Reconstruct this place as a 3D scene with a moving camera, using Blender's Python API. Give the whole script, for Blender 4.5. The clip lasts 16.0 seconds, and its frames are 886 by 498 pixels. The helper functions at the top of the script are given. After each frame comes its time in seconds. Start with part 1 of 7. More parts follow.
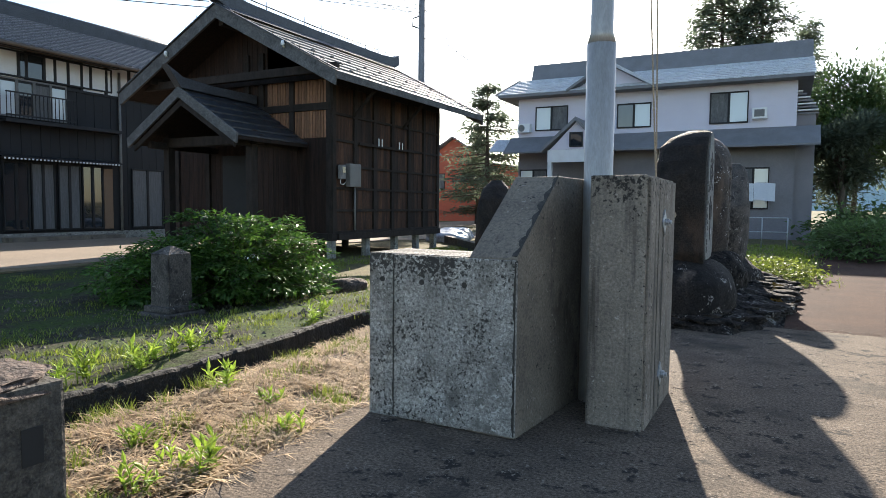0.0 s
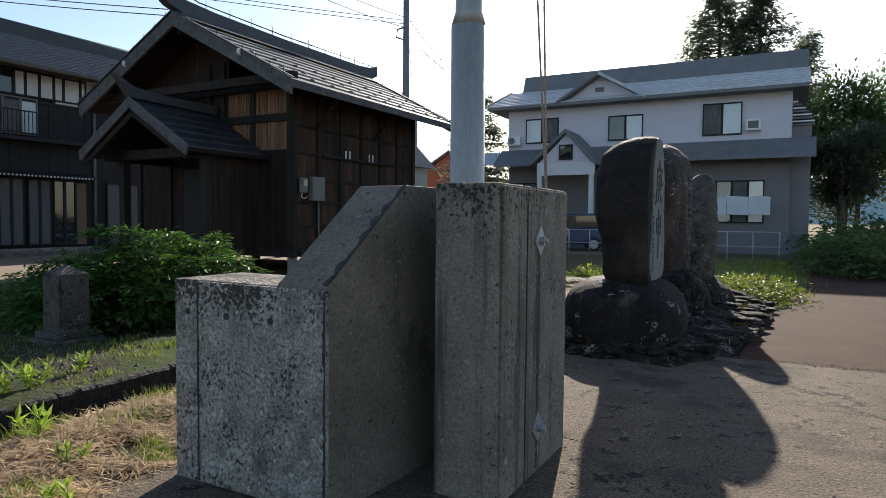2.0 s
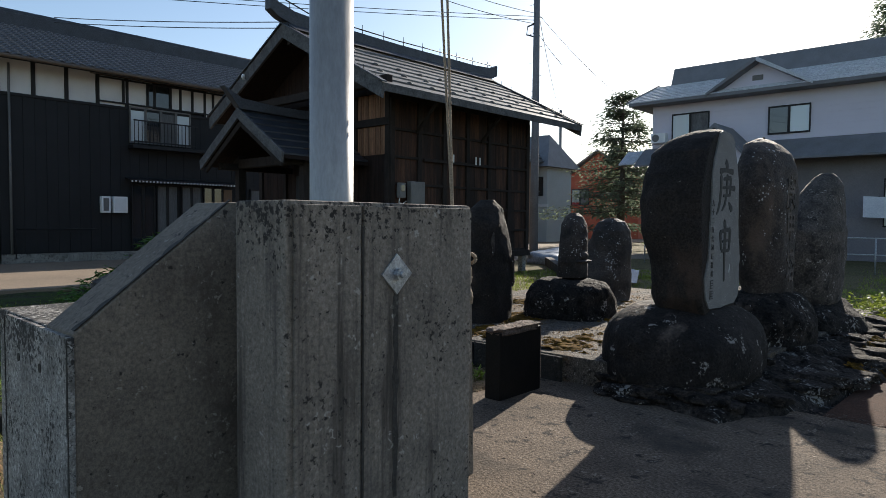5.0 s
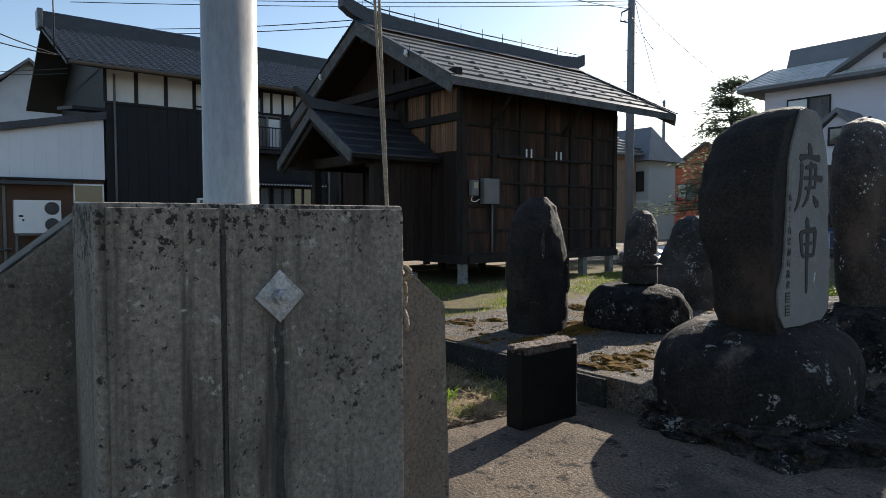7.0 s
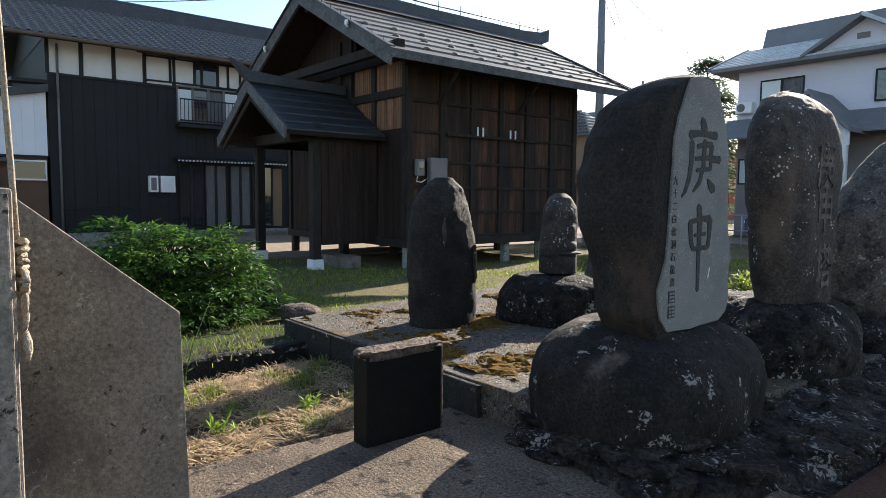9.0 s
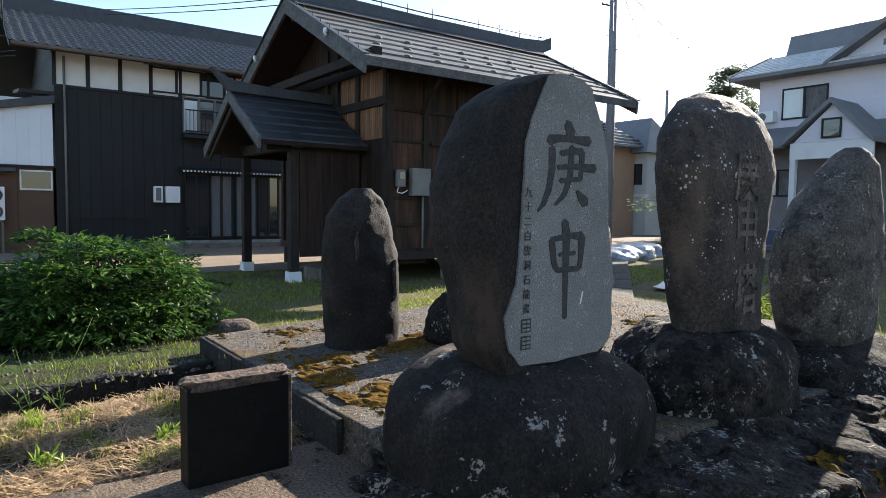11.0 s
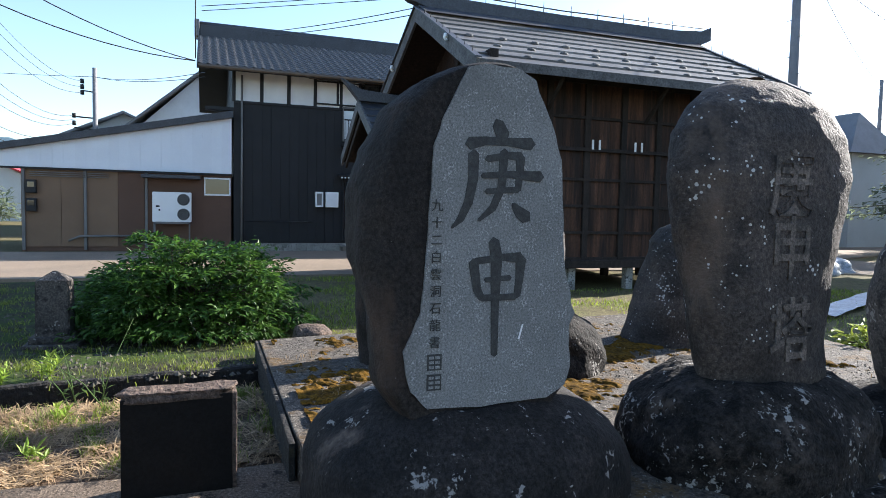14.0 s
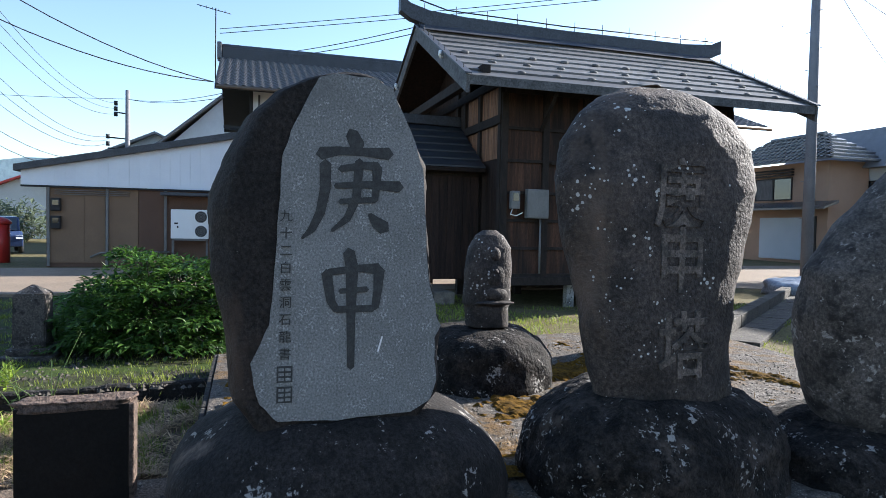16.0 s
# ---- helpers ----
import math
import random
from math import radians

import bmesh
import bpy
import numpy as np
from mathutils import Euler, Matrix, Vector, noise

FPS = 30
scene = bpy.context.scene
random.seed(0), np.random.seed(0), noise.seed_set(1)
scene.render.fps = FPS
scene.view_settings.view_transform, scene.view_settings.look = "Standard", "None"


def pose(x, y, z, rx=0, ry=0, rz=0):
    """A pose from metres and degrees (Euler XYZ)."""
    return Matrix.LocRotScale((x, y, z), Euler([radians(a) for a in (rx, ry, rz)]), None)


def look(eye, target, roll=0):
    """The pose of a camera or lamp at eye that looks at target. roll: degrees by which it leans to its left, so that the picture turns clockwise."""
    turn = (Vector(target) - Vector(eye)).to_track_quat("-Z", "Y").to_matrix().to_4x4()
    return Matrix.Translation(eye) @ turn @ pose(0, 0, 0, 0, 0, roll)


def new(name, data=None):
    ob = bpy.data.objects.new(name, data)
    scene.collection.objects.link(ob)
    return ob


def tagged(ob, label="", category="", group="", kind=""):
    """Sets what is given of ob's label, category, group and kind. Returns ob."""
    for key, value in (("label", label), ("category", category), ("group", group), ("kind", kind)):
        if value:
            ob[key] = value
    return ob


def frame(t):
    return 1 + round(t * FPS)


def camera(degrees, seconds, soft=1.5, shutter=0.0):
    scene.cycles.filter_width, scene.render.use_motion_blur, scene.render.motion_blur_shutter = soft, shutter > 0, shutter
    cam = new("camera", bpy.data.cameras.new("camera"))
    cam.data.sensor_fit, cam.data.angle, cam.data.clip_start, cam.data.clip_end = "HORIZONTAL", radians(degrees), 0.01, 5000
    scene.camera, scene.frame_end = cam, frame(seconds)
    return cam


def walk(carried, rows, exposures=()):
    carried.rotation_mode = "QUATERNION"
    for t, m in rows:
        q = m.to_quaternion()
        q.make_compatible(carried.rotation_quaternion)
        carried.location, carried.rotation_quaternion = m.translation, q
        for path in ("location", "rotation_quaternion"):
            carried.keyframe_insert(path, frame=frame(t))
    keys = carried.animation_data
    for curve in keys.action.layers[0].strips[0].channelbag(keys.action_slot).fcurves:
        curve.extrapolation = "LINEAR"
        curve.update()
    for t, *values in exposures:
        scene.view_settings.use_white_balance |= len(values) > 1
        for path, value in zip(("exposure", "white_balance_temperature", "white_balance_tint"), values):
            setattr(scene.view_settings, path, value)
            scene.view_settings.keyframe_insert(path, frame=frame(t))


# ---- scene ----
cam = camera(69.0, 16.0, soft=0.65)
PATH = [
    (0, (0.004, 0.023, 1.210), (-0.927, 1.788, 1.076), 0.6),
    (0.5, (0.120, 0.303, 1.208), (-0.815, 2.068, 1.107), 0.6),
    (1, (0.188, 0.563, 1.218), (-0.761, 2.322, 1.138), 0.6),
    (1.5, (0.338, 0.837, 1.242), (-0.625, 2.588, 1.159), 0.6),
    (2, (0.448, 1.049, 1.224), (-0.504, 2.806, 1.134), 0.5),
    (2.5, (0.552, 1.278, 1.246), (-0.419, 3.024, 1.145), 0.4),
    (3, (0.711, 1.472, 1.240), (-0.317, 3.185, 1.133), 0.4),
    (3.5, (0.909, 1.634, 1.269), (-0.183, 3.307, 1.167), 0.4),
    (4, (0.963, 1.888, 1.276), (-0.211, 3.505, 1.183), 0.4),
    (4.5, (1.025, 2.147, 1.287), (-0.249, 3.686, 1.193), 0.4),
    (5, (1.094, 2.387, 1.325), (-0.260, 3.856, 1.235), 0.5),
    (5.2, (1.097, 2.475, 1.319), (-0.284, 3.919, 1.232), 0.6),
    (7.3, (1.076, 3.378, 1.358), (-0.509, 4.593, 1.247), 0.2),
    (7.5, (1.058, 3.473, 1.363), (-0.532, 4.680, 1.241), 0.4),
    (8, (1.079, 3.733, 1.361), (-0.510, 4.939, 1.213), 0.4),
    (8.5, (1.145, 3.974, 1.365), (-0.420, 5.209, 1.207), 0.4),
    (9, (1.147, 4.254, 1.371), (-0.395, 5.517, 1.212), 0.5),
    (9.5, (1.152, 4.489, 1.358), (-0.380, 5.766, 1.205), 0.6),
    (9.7, (1.191, 4.595, 1.360), (-0.344, 5.868, 1.207), 0.6),
    (11.8, (1.509, 5.665, 1.402), (-0.187, 6.719, 1.301), 0.8),
    (12, (1.517, 5.745, 1.394), (-0.204, 6.758, 1.296), 0.8),
    (12.5, (1.552, 5.873, 1.420), (-0.217, 6.798, 1.293), 0.9),
    (13, (1.645, 6.135, 1.428), (-0.168, 6.967, 1.286), 0.9),
    (13.5, (1.688, 6.318, 1.428), (-0.156, 7.080, 1.300), 1.1),
    (14, (1.647, 6.500, 1.453), (-0.225, 7.191, 1.332), 1.2),
    (14.5, (1.722, 6.653, 1.442), (-0.164, 7.308, 1.325), 1.2),
    (15, (1.838, 6.815, 1.436), (-0.055, 7.452, 1.328), 1.2),
    (15.5, (1.866, 6.994, 1.419), (-0.030, 7.623, 1.334), 1.1),
    (16, (1.845, 7.189, 1.439), (-0.065, 7.778, 1.370), 1.1),
]
EXPOSURES = [(0, 1.68, 6400, 10), (1, 1.25, 6400, 10), (2, 0.98, 6400, 10), (3.5, 0.82, 6400, 10), (5, 0.78, 6300, 10), (7.5, 1.0, 6300, 10), (9, 1.6, 6400, 10), (9.5, 1.88, 6400, 10), (13, 1.4, 6050, 11), (14, 1.82, 5900, 11), (16, 1.7, 5800, 11)]
walk(cam, [(t, look(eye, target, roll)) for t, eye, target, roll in PATH], EXPOSURES)

# ---- light ----
SUN_EL, SUN_AZ = 24.0, 14.2          # degrees above the ground; degrees from +y towards -x
world = bpy.data.worlds.new("sky")
world.use_nodes = True
scene.world = world
wn = world.node_tree.nodes
sky = wn.new("ShaderNodeTexSky")
sky.sky_type = "NISHITA"
sky.sun_disc = False
sky.sun_elevation, sky.sun_rotation = radians(SUN_EL), radians(-SUN_AZ)
sky.air_density, sky.dust_density = 1.0, 0.6
world.node_tree.links.new(sky.outputs[0], wn["Background"].inputs[0])
wn["Background"].inputs[1].default_value = 0.09
sun = new("sun", bpy.data.lights.new("sun", "SUN"))
sun.data.energy, sun.data.angle, sun.data.color = 5.0, radians(0.6), (1.0, 0.9, 0.76)
el, az = radians(SUN_EL), radians(SUN_AZ)
sun.matrix_world = look((-math.sin(az) * math.cos(el) * 60, math.cos(az) * math.cos(el) * 60, math.sin(el) * 60), (0, 0, 0))


# ---- materials ----
def mat(name, c1, c2, scale=6.0, rough=0.85, bump=0.25, fine=60.0, deep=0.02, contrast=0.5, pit_soft=0.12, streak=0.0, top_z=None, pit_crowd=0.0, stretch=(1, 1, 1), spot=None, spot_scale=14.0, spot_at=0.62, spot_crowd=0.55, spot_round=False,
        pit=None, pit_scale=40.0, pit_at=0.66, metal=0.0, vary=0.0, spec=0.4, through_light=0.0, big=None, big_scale=0.8, big_at=0.55):
    """A surface of two blended colours with grain, spots of a third colour, pits of a fourth and large patches of a fifth."""
    m = bpy.data.materials.new(name)
    m.use_nodes = True
    nt, nd, ln = m.node_tree, m.node_tree.nodes, m.node_tree.links
    bsdf = nd["Principled BSDF"]
    tc, mp = nd.new("ShaderNodeTexCoord"), nd.new("ShaderNodeMapping")
    mp.inputs["Scale"].default_value = stretch
    ln.new(tc.outputs["Object"], mp.inputs[0])
    co = mp.outputs[0]

    def noise_tex(sc, detail=6.0, rgh=0.6, dist=0.0):
        n = nd.new("ShaderNodeTexNoise")
        n.inputs["Scale"].default_value, n.inputs["Detail"].default_value = sc, detail
        n.inputs["Roughness"].default_value, n.inputs["Distortion"].default_value = rgh, dist
        ln.new(co, n.inputs["Vector"])
        return n.outputs["Fac"]

    def ramp(src, a, b):
        r = nd.new("ShaderNodeMapRange")
        r.inputs[1].default_value, r.inputs[2].default_value = a, b
        ln.new(src, r.inputs[0])
        return r.outputs[0]

    def mix(f, a, b, mode="MIX"):
        x = nd.new("ShaderNodeMix")
        x.data_type, x.blend_type = "RGBA", mode
        for sock, v in ((x.inputs[0], f), (x.inputs[6], a), (x.inputs[7], b)):
            if isinstance(v, (int, float)):
                sock.default_value = v
            elif isinstance(v, tuple):
                sock.default_value = (*v, 1)
            else:
                ln.new(v, sock)
        return x.outputs[2]

    broad, grain = noise_tex(scale), noise_tex(fine, 3.0)
    col = mix(ramp(broad, 0.32, 0.68), c1, c2)
    col = mix(contrast, col, mix(ramp(grain, 0.32, 0.68), (0.16, 0.16, 0.16), (0.84, 0.84, 0.84)), "OVERLAY")
    col = mix(contrast * 0.7, col, mix(ramp(noise_tex(fine * 3.1, 2.0), 0.32, 0.68), (0.2, 0.2, 0.2), (0.8, 0.8, 0.8)), "OVERLAY")
    if big:
        patch = noise_tex(big_scale, 8.0, 0.65)
        if streak:
            mp2 = nd.new("ShaderNodeMapping")
            mp2.inputs["Scale"].default_value = (1, 1, streak)
            ln.new(tc.outputs["Object"], mp2.inputs[0])
            ln.new(mp2.outputs[0], patch.node.inputs["Vector"])
        col = mix(ramp(patch, big_at, big_at + 0.14), col, big)
    if pit:
        hole = noise_tex(pit_scale, 4.0, 0.7)
        if top_z:
            sp_, up_, ad_ = nd.new("ShaderNodeSeparateXYZ"), nd.new("ShaderNodeMapRange"), nd.new("ShaderNodeMath")
            ln.new(tc.outputs["Object"], sp_.inputs[0])
            ln.new(sp_.outputs[2], up_.inputs[0])
            up_.inputs[1].default_value, up_.inputs[2].default_value, up_.inputs[4].default_value = top_z - 0.22, top_z, 0.12
            ln.new(up_.outputs[0], ad_.inputs[0])
            ln.new(hole, ad_.inputs[1])
            hole = ad_.outputs[0]
        if pit_crowd:
            cr_ = nd.new("ShaderNodeMath")
            cr_.operation = "MULTIPLY_ADD"
            cr_.inputs[1].default_value = pit_crowd
            ln.new(noise_tex(pit_scale * 0.07, 3.0, 0.55), cr_.inputs[0])
            ln.new(hole, cr_.inputs[2])
            hole, pit_at = cr_.outputs[0], pit_at + pit_crowd * 0.5
        col = mix(ramp(hole, pit_at, pit_at + pit_soft), col, pit)
    if spot:
        crowd = nd.new("ShaderNodeMath")
        crowd.operation = "MULTIPLY_ADD"
        crowd.inputs[1].default_value = spot_crowd
        ln.new(noise_tex(spot_scale * 0.16, 3.0), crowd.inputs[0])
        if spot_round:
            vo, inv, wob = nd.new("ShaderNodeTexVoronoi"), nd.new("ShaderNodeMath"), nd.new("ShaderNodeMath")
            vo.inputs["Scale"].default_value = spot_scale
            ln.new(co, vo.inputs["Vector"])
            inv.operation, inv.inputs[0].default_value = "SUBTRACT", 0.88
            ln.new(vo.outputs["Distance"], inv.inputs[1])
            wob.operation, wob.inputs[1].default_value = "MULTIPLY_ADD", 0.35
            ln.new(noise_tex(spot_scale * 2.2, 4.0, 0.6), wob.inputs[0])
            ln.new(inv.outputs[0], wob.inputs[2])
            ln.new(wob.outputs[0], crowd.inputs[2])
        else:
            ln.new(noise_tex(spot_scale, 5.0, 0.65, 0.4), crowd.inputs[2])
        col = mix(ramp(crowd.outputs[0], spot_at + spot_crowd * 0.52, spot_at + spot_crowd * 0.52 + 0.05), col, spot)
    if vary:
        oi, ge, ad, hs = nd.new("ShaderNodeObjectInfo"), nd.new("ShaderNodeNewGeometry"), nd.new("ShaderNodeMath"), nd.new("ShaderNodeHueSaturation")
        ln.new(oi.outputs["Random"], ad.inputs[0])
        ln.new(ge.outputs["Random Per Island"], ad.inputs[1])
        mr = nd.new("ShaderNodeMapRange")
        mr.inputs[2].default_value, mr.inputs[3].default_value, mr.inputs[4].default_value = 2.0, 1 - vary, 1 + vary
        ln.new(ad.outputs[0], mr.inputs[0])
        ln.new(mr.outputs[0], hs.inputs["Value"])
        ln.new(col, hs.inputs["Color"])
        col = hs.outputs[0]
    ln.new(col, bsdf.inputs["Base Color"])
    rr = nd.new("ShaderNodeMapRange")
    rr.inputs[3].default_value, rr.inputs[4].default_value = max(0.02, rough - 0.12), min(1.0, rough + 0.1)
    ln.new(grain, rr.inputs[0])
    ln.new(rr.outputs[0], bsdf.inputs["Roughness"])
    bsdf.inputs["Metallic"].default_value = metal
    bsdf.inputs["Specular IOR Level"].default_value = spec
    if bump:
        bp, ad2 = nd.new("ShaderNodeBump"), nd.new("ShaderNodeMath")
        ad2.operation = "MULTIPLY_ADD"
        ad2.inputs[1].default_value = 0.35
        ln.new(grain, ad2.inputs[0])
        ln.new(broad, ad2.inputs[2])
        bp.inputs["Strength"].default_value, bp.inputs["Distance"].default_value = bump, deep
        ln.new(ad2.outputs[0], bp.inputs["Height"])
        ln.new(bp.outputs[0], bsdf.inputs["Normal"])
    if through_light:
        tr, sh = nd.new("ShaderNodeBsdfTranslucent"), nd.new("ShaderNodeMixShader")
        ln.new(col, tr.inputs[0])
        sh.inputs[0].default_value = through_light
        ln.new(bsdf.outputs[0], sh.inputs[1])
        ln.new(tr.outputs[0], sh.inputs[2])
        ln.new(sh.outputs[0], nd["Material Output"].inputs[0])
    return m


def glass_mat(name, tint, rough=0.03):
    m = bpy.data.materials.new(name)
    m.use_nodes = True
    b = m.node_tree.nodes["Principled BSDF"]
    b.inputs["Base Color"].default_value = (*tint, 1)
    b.inputs["Roughness"].default_value = rough
    b.inputs["Specular IOR Level"].default_value = 1.0
    return m


CONCRETE = mat("weathered_concrete", (0.31, 0.30, 0.272), (0.20, 0.19, 0.172), 3.2, 0.9, 0.5, 55, pit=(0.03, 0.029, 0.026), pit_scale=26, pit_at=0.55, pit_soft=0.07, spot=(0.42, 0.405, 0.37), spot_scale=24, spot_at=0.63, big=(0.10, 0.095, 0.086), big_scale=4.0, big_at=0.54, contrast=0.32)
PILLAR = mat("streaked_concrete", (0.245, 0.21, 0.172), (0.15, 0.129, 0.106), 4.0, 0.9, 0.7, 60, pit=(0.026, 0.023, 0.020), pit_scale=40, pit_at=0.615, pit_soft=0.06, pit_crowd=0.35, top_z=1.385, spot=(0.35, 0.325, 0.285), spot_scale=30, spot_at=0.65, big=(0.06, 0.051, 0.042), big_scale=9.0, big_at=0.515, streak=0.06, contrast=0.42)
FRONT = mat("pitted_concrete", (0.32, 0.305, 0.278), (0.19, 0.178, 0.16), 9.0, 0.92, 1.0, 60, pit=(0.042, 0.039, 0.035), pit_scale=50, pit_at=0.565, pit_soft=0.06, pit_crowd=0.65, top_z=0.945, spot=(0.44, 0.42, 0.385), spot_scale=48, spot_at=0.6, big=(0.12, 0.111, 0.098), big_scale=6.0, big_at=0.53, contrast=0.75)
CONCRETE_SMOOTH = mat("cast_concrete", (0.205, 0.172, 0.135), (0.12, 0.10, 0.08), 3.0, 0.88, 0.5, 70, pit=(0.03, 0.026, 0.022), pit_scale=22, pit_at=0.63, pit_soft=0.05, spot=(0.28, 0.25, 0.21), spot_scale=40, spot_at=0.65, big=(0.07, 0.058, 0.047), big_scale=4.0, big_at=0.53, streak=0.5, contrast=0.45)
PAVING = mat("stained_paving_concrete", (0.15, 0.115, 0.085), (0.09, 0.071, 0.055), 2.2, 0.93, 1.0, 60, pit=(0.034, 0.029, 0.025), pit_scale=6.5, pit_at=0.575, pit_crowd=0.4, pit_soft=0.06, big=(0.052, 0.044, 0.036), big_scale=1.1, big_at=0.55, spot=(0.24, 0.2, 0.16), spot_scale=40, spot_at=0.63, contrast=0.85, spec=0.12)
LANE = mat("reddish_asphalt", (0.075, 0.040, 0.027), (0.048, 0.028, 0.021), 1.5, 0.95, 0.7, 70, spot=(0.12, 0.08, 0.06), spot_scale=90, spot_at=0.63, pit=(0.02, 0.014, 0.011), pit_scale=50, pit_at=0.62, spec=0.08)
ROAD = mat("dusty_road_asphalt", (0.225, 0.172, 0.122), (0.175, 0.135, 0.097), 0.6, 0.95, 0.3, 60, pit=(0.12, 0.1, 0.08), pit_scale=60, pit_at=0.7)
SOIL = mat("straw_covered_soil", (0.15, 0.095, 0.055), (0.06, 0.04, 0.025), 9, 0.97, 0.9, 40, pit=(0.018, 0.013, 0.009), pit_scale=9, pit_at=0.48, pit_soft=0.15, big=(0.035, 0.026, 0.015), big_scale=2.2, big_at=0.52, contrast=0.85)
FIELD = mat("short_grass_ground", (0.105, 0.10, 0.042), (0.15, 0.12, 0.065), 1.6, 0.97, 0.9, 40, pit=(0.05, 0.043, 0.028), pit_scale=10, pit_at=0.53, pit_soft=0.2, contrast=0.85, spec=0.1)
GRAVEL = mat("grey_gravel_ground", (0.066, 0.06, 0.04), (0.027, 0.026, 0.018), 12, 0.96, 1.0, 60, pit=(0.014, 0.013, 0.009), pit_scale=26, pit_at=0.52, big=(0.045, 0.068, 0.016), big_scale=1.3, big_at=0.43, contrast=0.9, spec=0.1)
PLATFORM = mat("pebbled_platform_surface", (0.12, 0.102, 0.083), (0.05, 0.043, 0.036), 30, 0.95, 1.0, 95, spot=(0.32, 0.29, 0.25), spot_scale=80, spot_at=0.61, pit=(0.02, 0.016, 0.012), pit_scale=24, pit_at=0.52, big=(0.11, 0.058, 0.01), big_scale=2.6, big_at=0.5, contrast=0.9)
DARK_STONE = mat("blackened_natural_stone", (0.027, 0.022, 0.019), (0.010, 0.0092, 0.0088), 2.6, 0.83, 0.8, 60, deep=0.025, spec=0.2, spot=(0.34, 0.32, 0.30), spot_scale=44, spot_at=0.77, spot_crowd=0.9, pit=(0.006, 0.0057, 0.0054), pit_scale=5, pit_at=0.51, pit_soft=0.2, big=(0.06, 0.04, 0.029), big_scale=1.8, big_at=0.58, streak=0.5, contrast=0.9)
LICHEN_STONE = mat("lichen_spotted_stone", (0.072, 0.057, 0.049), (0.027, 0.024, 0.022), 2.2, 0.78, 0.9, 55, deep=0.03, spec=0.28, spot=(0.42, 0.41, 0.39), spot_scale=36, spot_at=0.95, spot_crowd=1.7, spot_round=True, pit=(0.012, 0.011, 0.0105), pit_scale=4, pit_at=0.5, pit_soft=0.2, big=(0.12, 0.088, 0.068), big_scale=1.8, big_at=0.57, streak=0.4, contrast=0.85)
BASE_STONE = mat("lichened_base_boulder", (0.030, 0.025, 0.0215), (0.009, 0.0082, 0.0076), 5.5, 0.9, 1.0, 42, deep=0.05, spec=0.18, spot=(0.27, 0.255, 0.235), spot_scale=36, spot_at=0.625, spot_crowd=0.8, pit=(0.0045, 0.0042, 0.004), pit_scale=9, pit_at=0.49, pit_soft=0.12, big=(0.085, 0.068, 0.056), big_scale=3.0, big_at=0.58, contrast=0.95)
SMOOTH_BOULDER = mat("smooth_blackened_boulder", (0.028, 0.0235, 0.021), (0.009, 0.0083, 0.0078), 3.2, 0.85, 0.9, 55, deep=0.025, spec=0.18, spot=(0.23, 0.215, 0.198), spot_scale=44, spot_at=0.69, spot_crowd=1.5, pit=(0.0055, 0.005, 0.0048), pit_scale=6, pit_at=0.5, pit_soft=0.2, big=(0.15, 0.115, 0.092), big_scale=2.4, big_at=0.57, streak=0.55, contrast=0.9)
POST_STONE = mat("stained_grey_post_stone", (0.10, 0.086, 0.074), (0.045, 0.039, 0.034), 6, 0.9, 0.8, 60, pit=(0.018, 0.016, 0.0145), pit_scale=7, pit_at=0.52, spot=(0.25, 0.23, 0.205), spot_scale=30, spot_at=0.63, contrast=0.8)
GRANITE = mat("dressed_granite_face", (0.19, 0.19, 0.185), (0.135, 0.135, 0.13), 3.0, 0.75, 0.2, 120, spot=(0.32, 0.32, 0.31), spot_scale=120, spot_at=0.6, pit=(0.05, 0.05, 0.05), pit_scale=95, pit_at=0.6, big=(0.10, 0.10, 0.097), big_scale=2.5, big_at=0.58)
STAIN = mat("dark_damp_concrete", (0.03, 0.027, 0.023), (0.05, 0.046, 0.04), 14, 0.85, 0.4, 60, spot=(0.1, 0.095, 0.08), spot_scale=30, spot_at=0.64)
GLYPH = mat("dark_cut_lettering", (0.03, 0.03, 0.029), (0.045, 0.045, 0.043), 20, 0.8, 0.3)
BLACK_TABLET = mat("polished_black_stone", (0.007, 0.0065, 0.0065), (0.010, 0.009, 0.0085), 8, 0.55, 0.1, contrast=0.4, spec=0.1)
BROWN_STONE = mat("rough_brown_stone", (0.15, 0.105, 0.08), (0.06, 0.043, 0.034), 18, 0.9, 1.0, 50, deep=0.04, pit=(0.02, 0.016, 0.013), pit_scale=22, pit_at=0.55, contrast=0.7)
MOUND = mat("mossy_black_rubble", (0.046, 0.038, 0.032), (0.014, 0.012, 0.0108), 6, 0.93, 1.0, 36, deep=0.04, spec=0.12, spot=(0.22, 0.207, 0.188), spot_scale=34, spot_at=0.615, spot_crowd=0.9, pit=(0.006, 0.0055, 0.005), pit_scale=10, pit_at=0.51, big=(0.09, 0.058, 0.014), big_scale=1.6, big_at=0.6, contrast=0.95)
WOOD = mat("dark_weathered_timber", (0.032, 0.018, 0.013), (0.012, 0.008, 0.007), 3.0, 0.85, 0.5, 26, stretch=(5, 5, 0.4), vary=0.45, spec=0.25)
WOOD_BEAM = mat("dark_timber_beam", (0.032, 0.024, 0.02), (0.015, 0.012, 0.0105), 3.0, 0.85, 0.4, 30, stretch=(3, 3, 1), vary=0.25, spec=0.25)
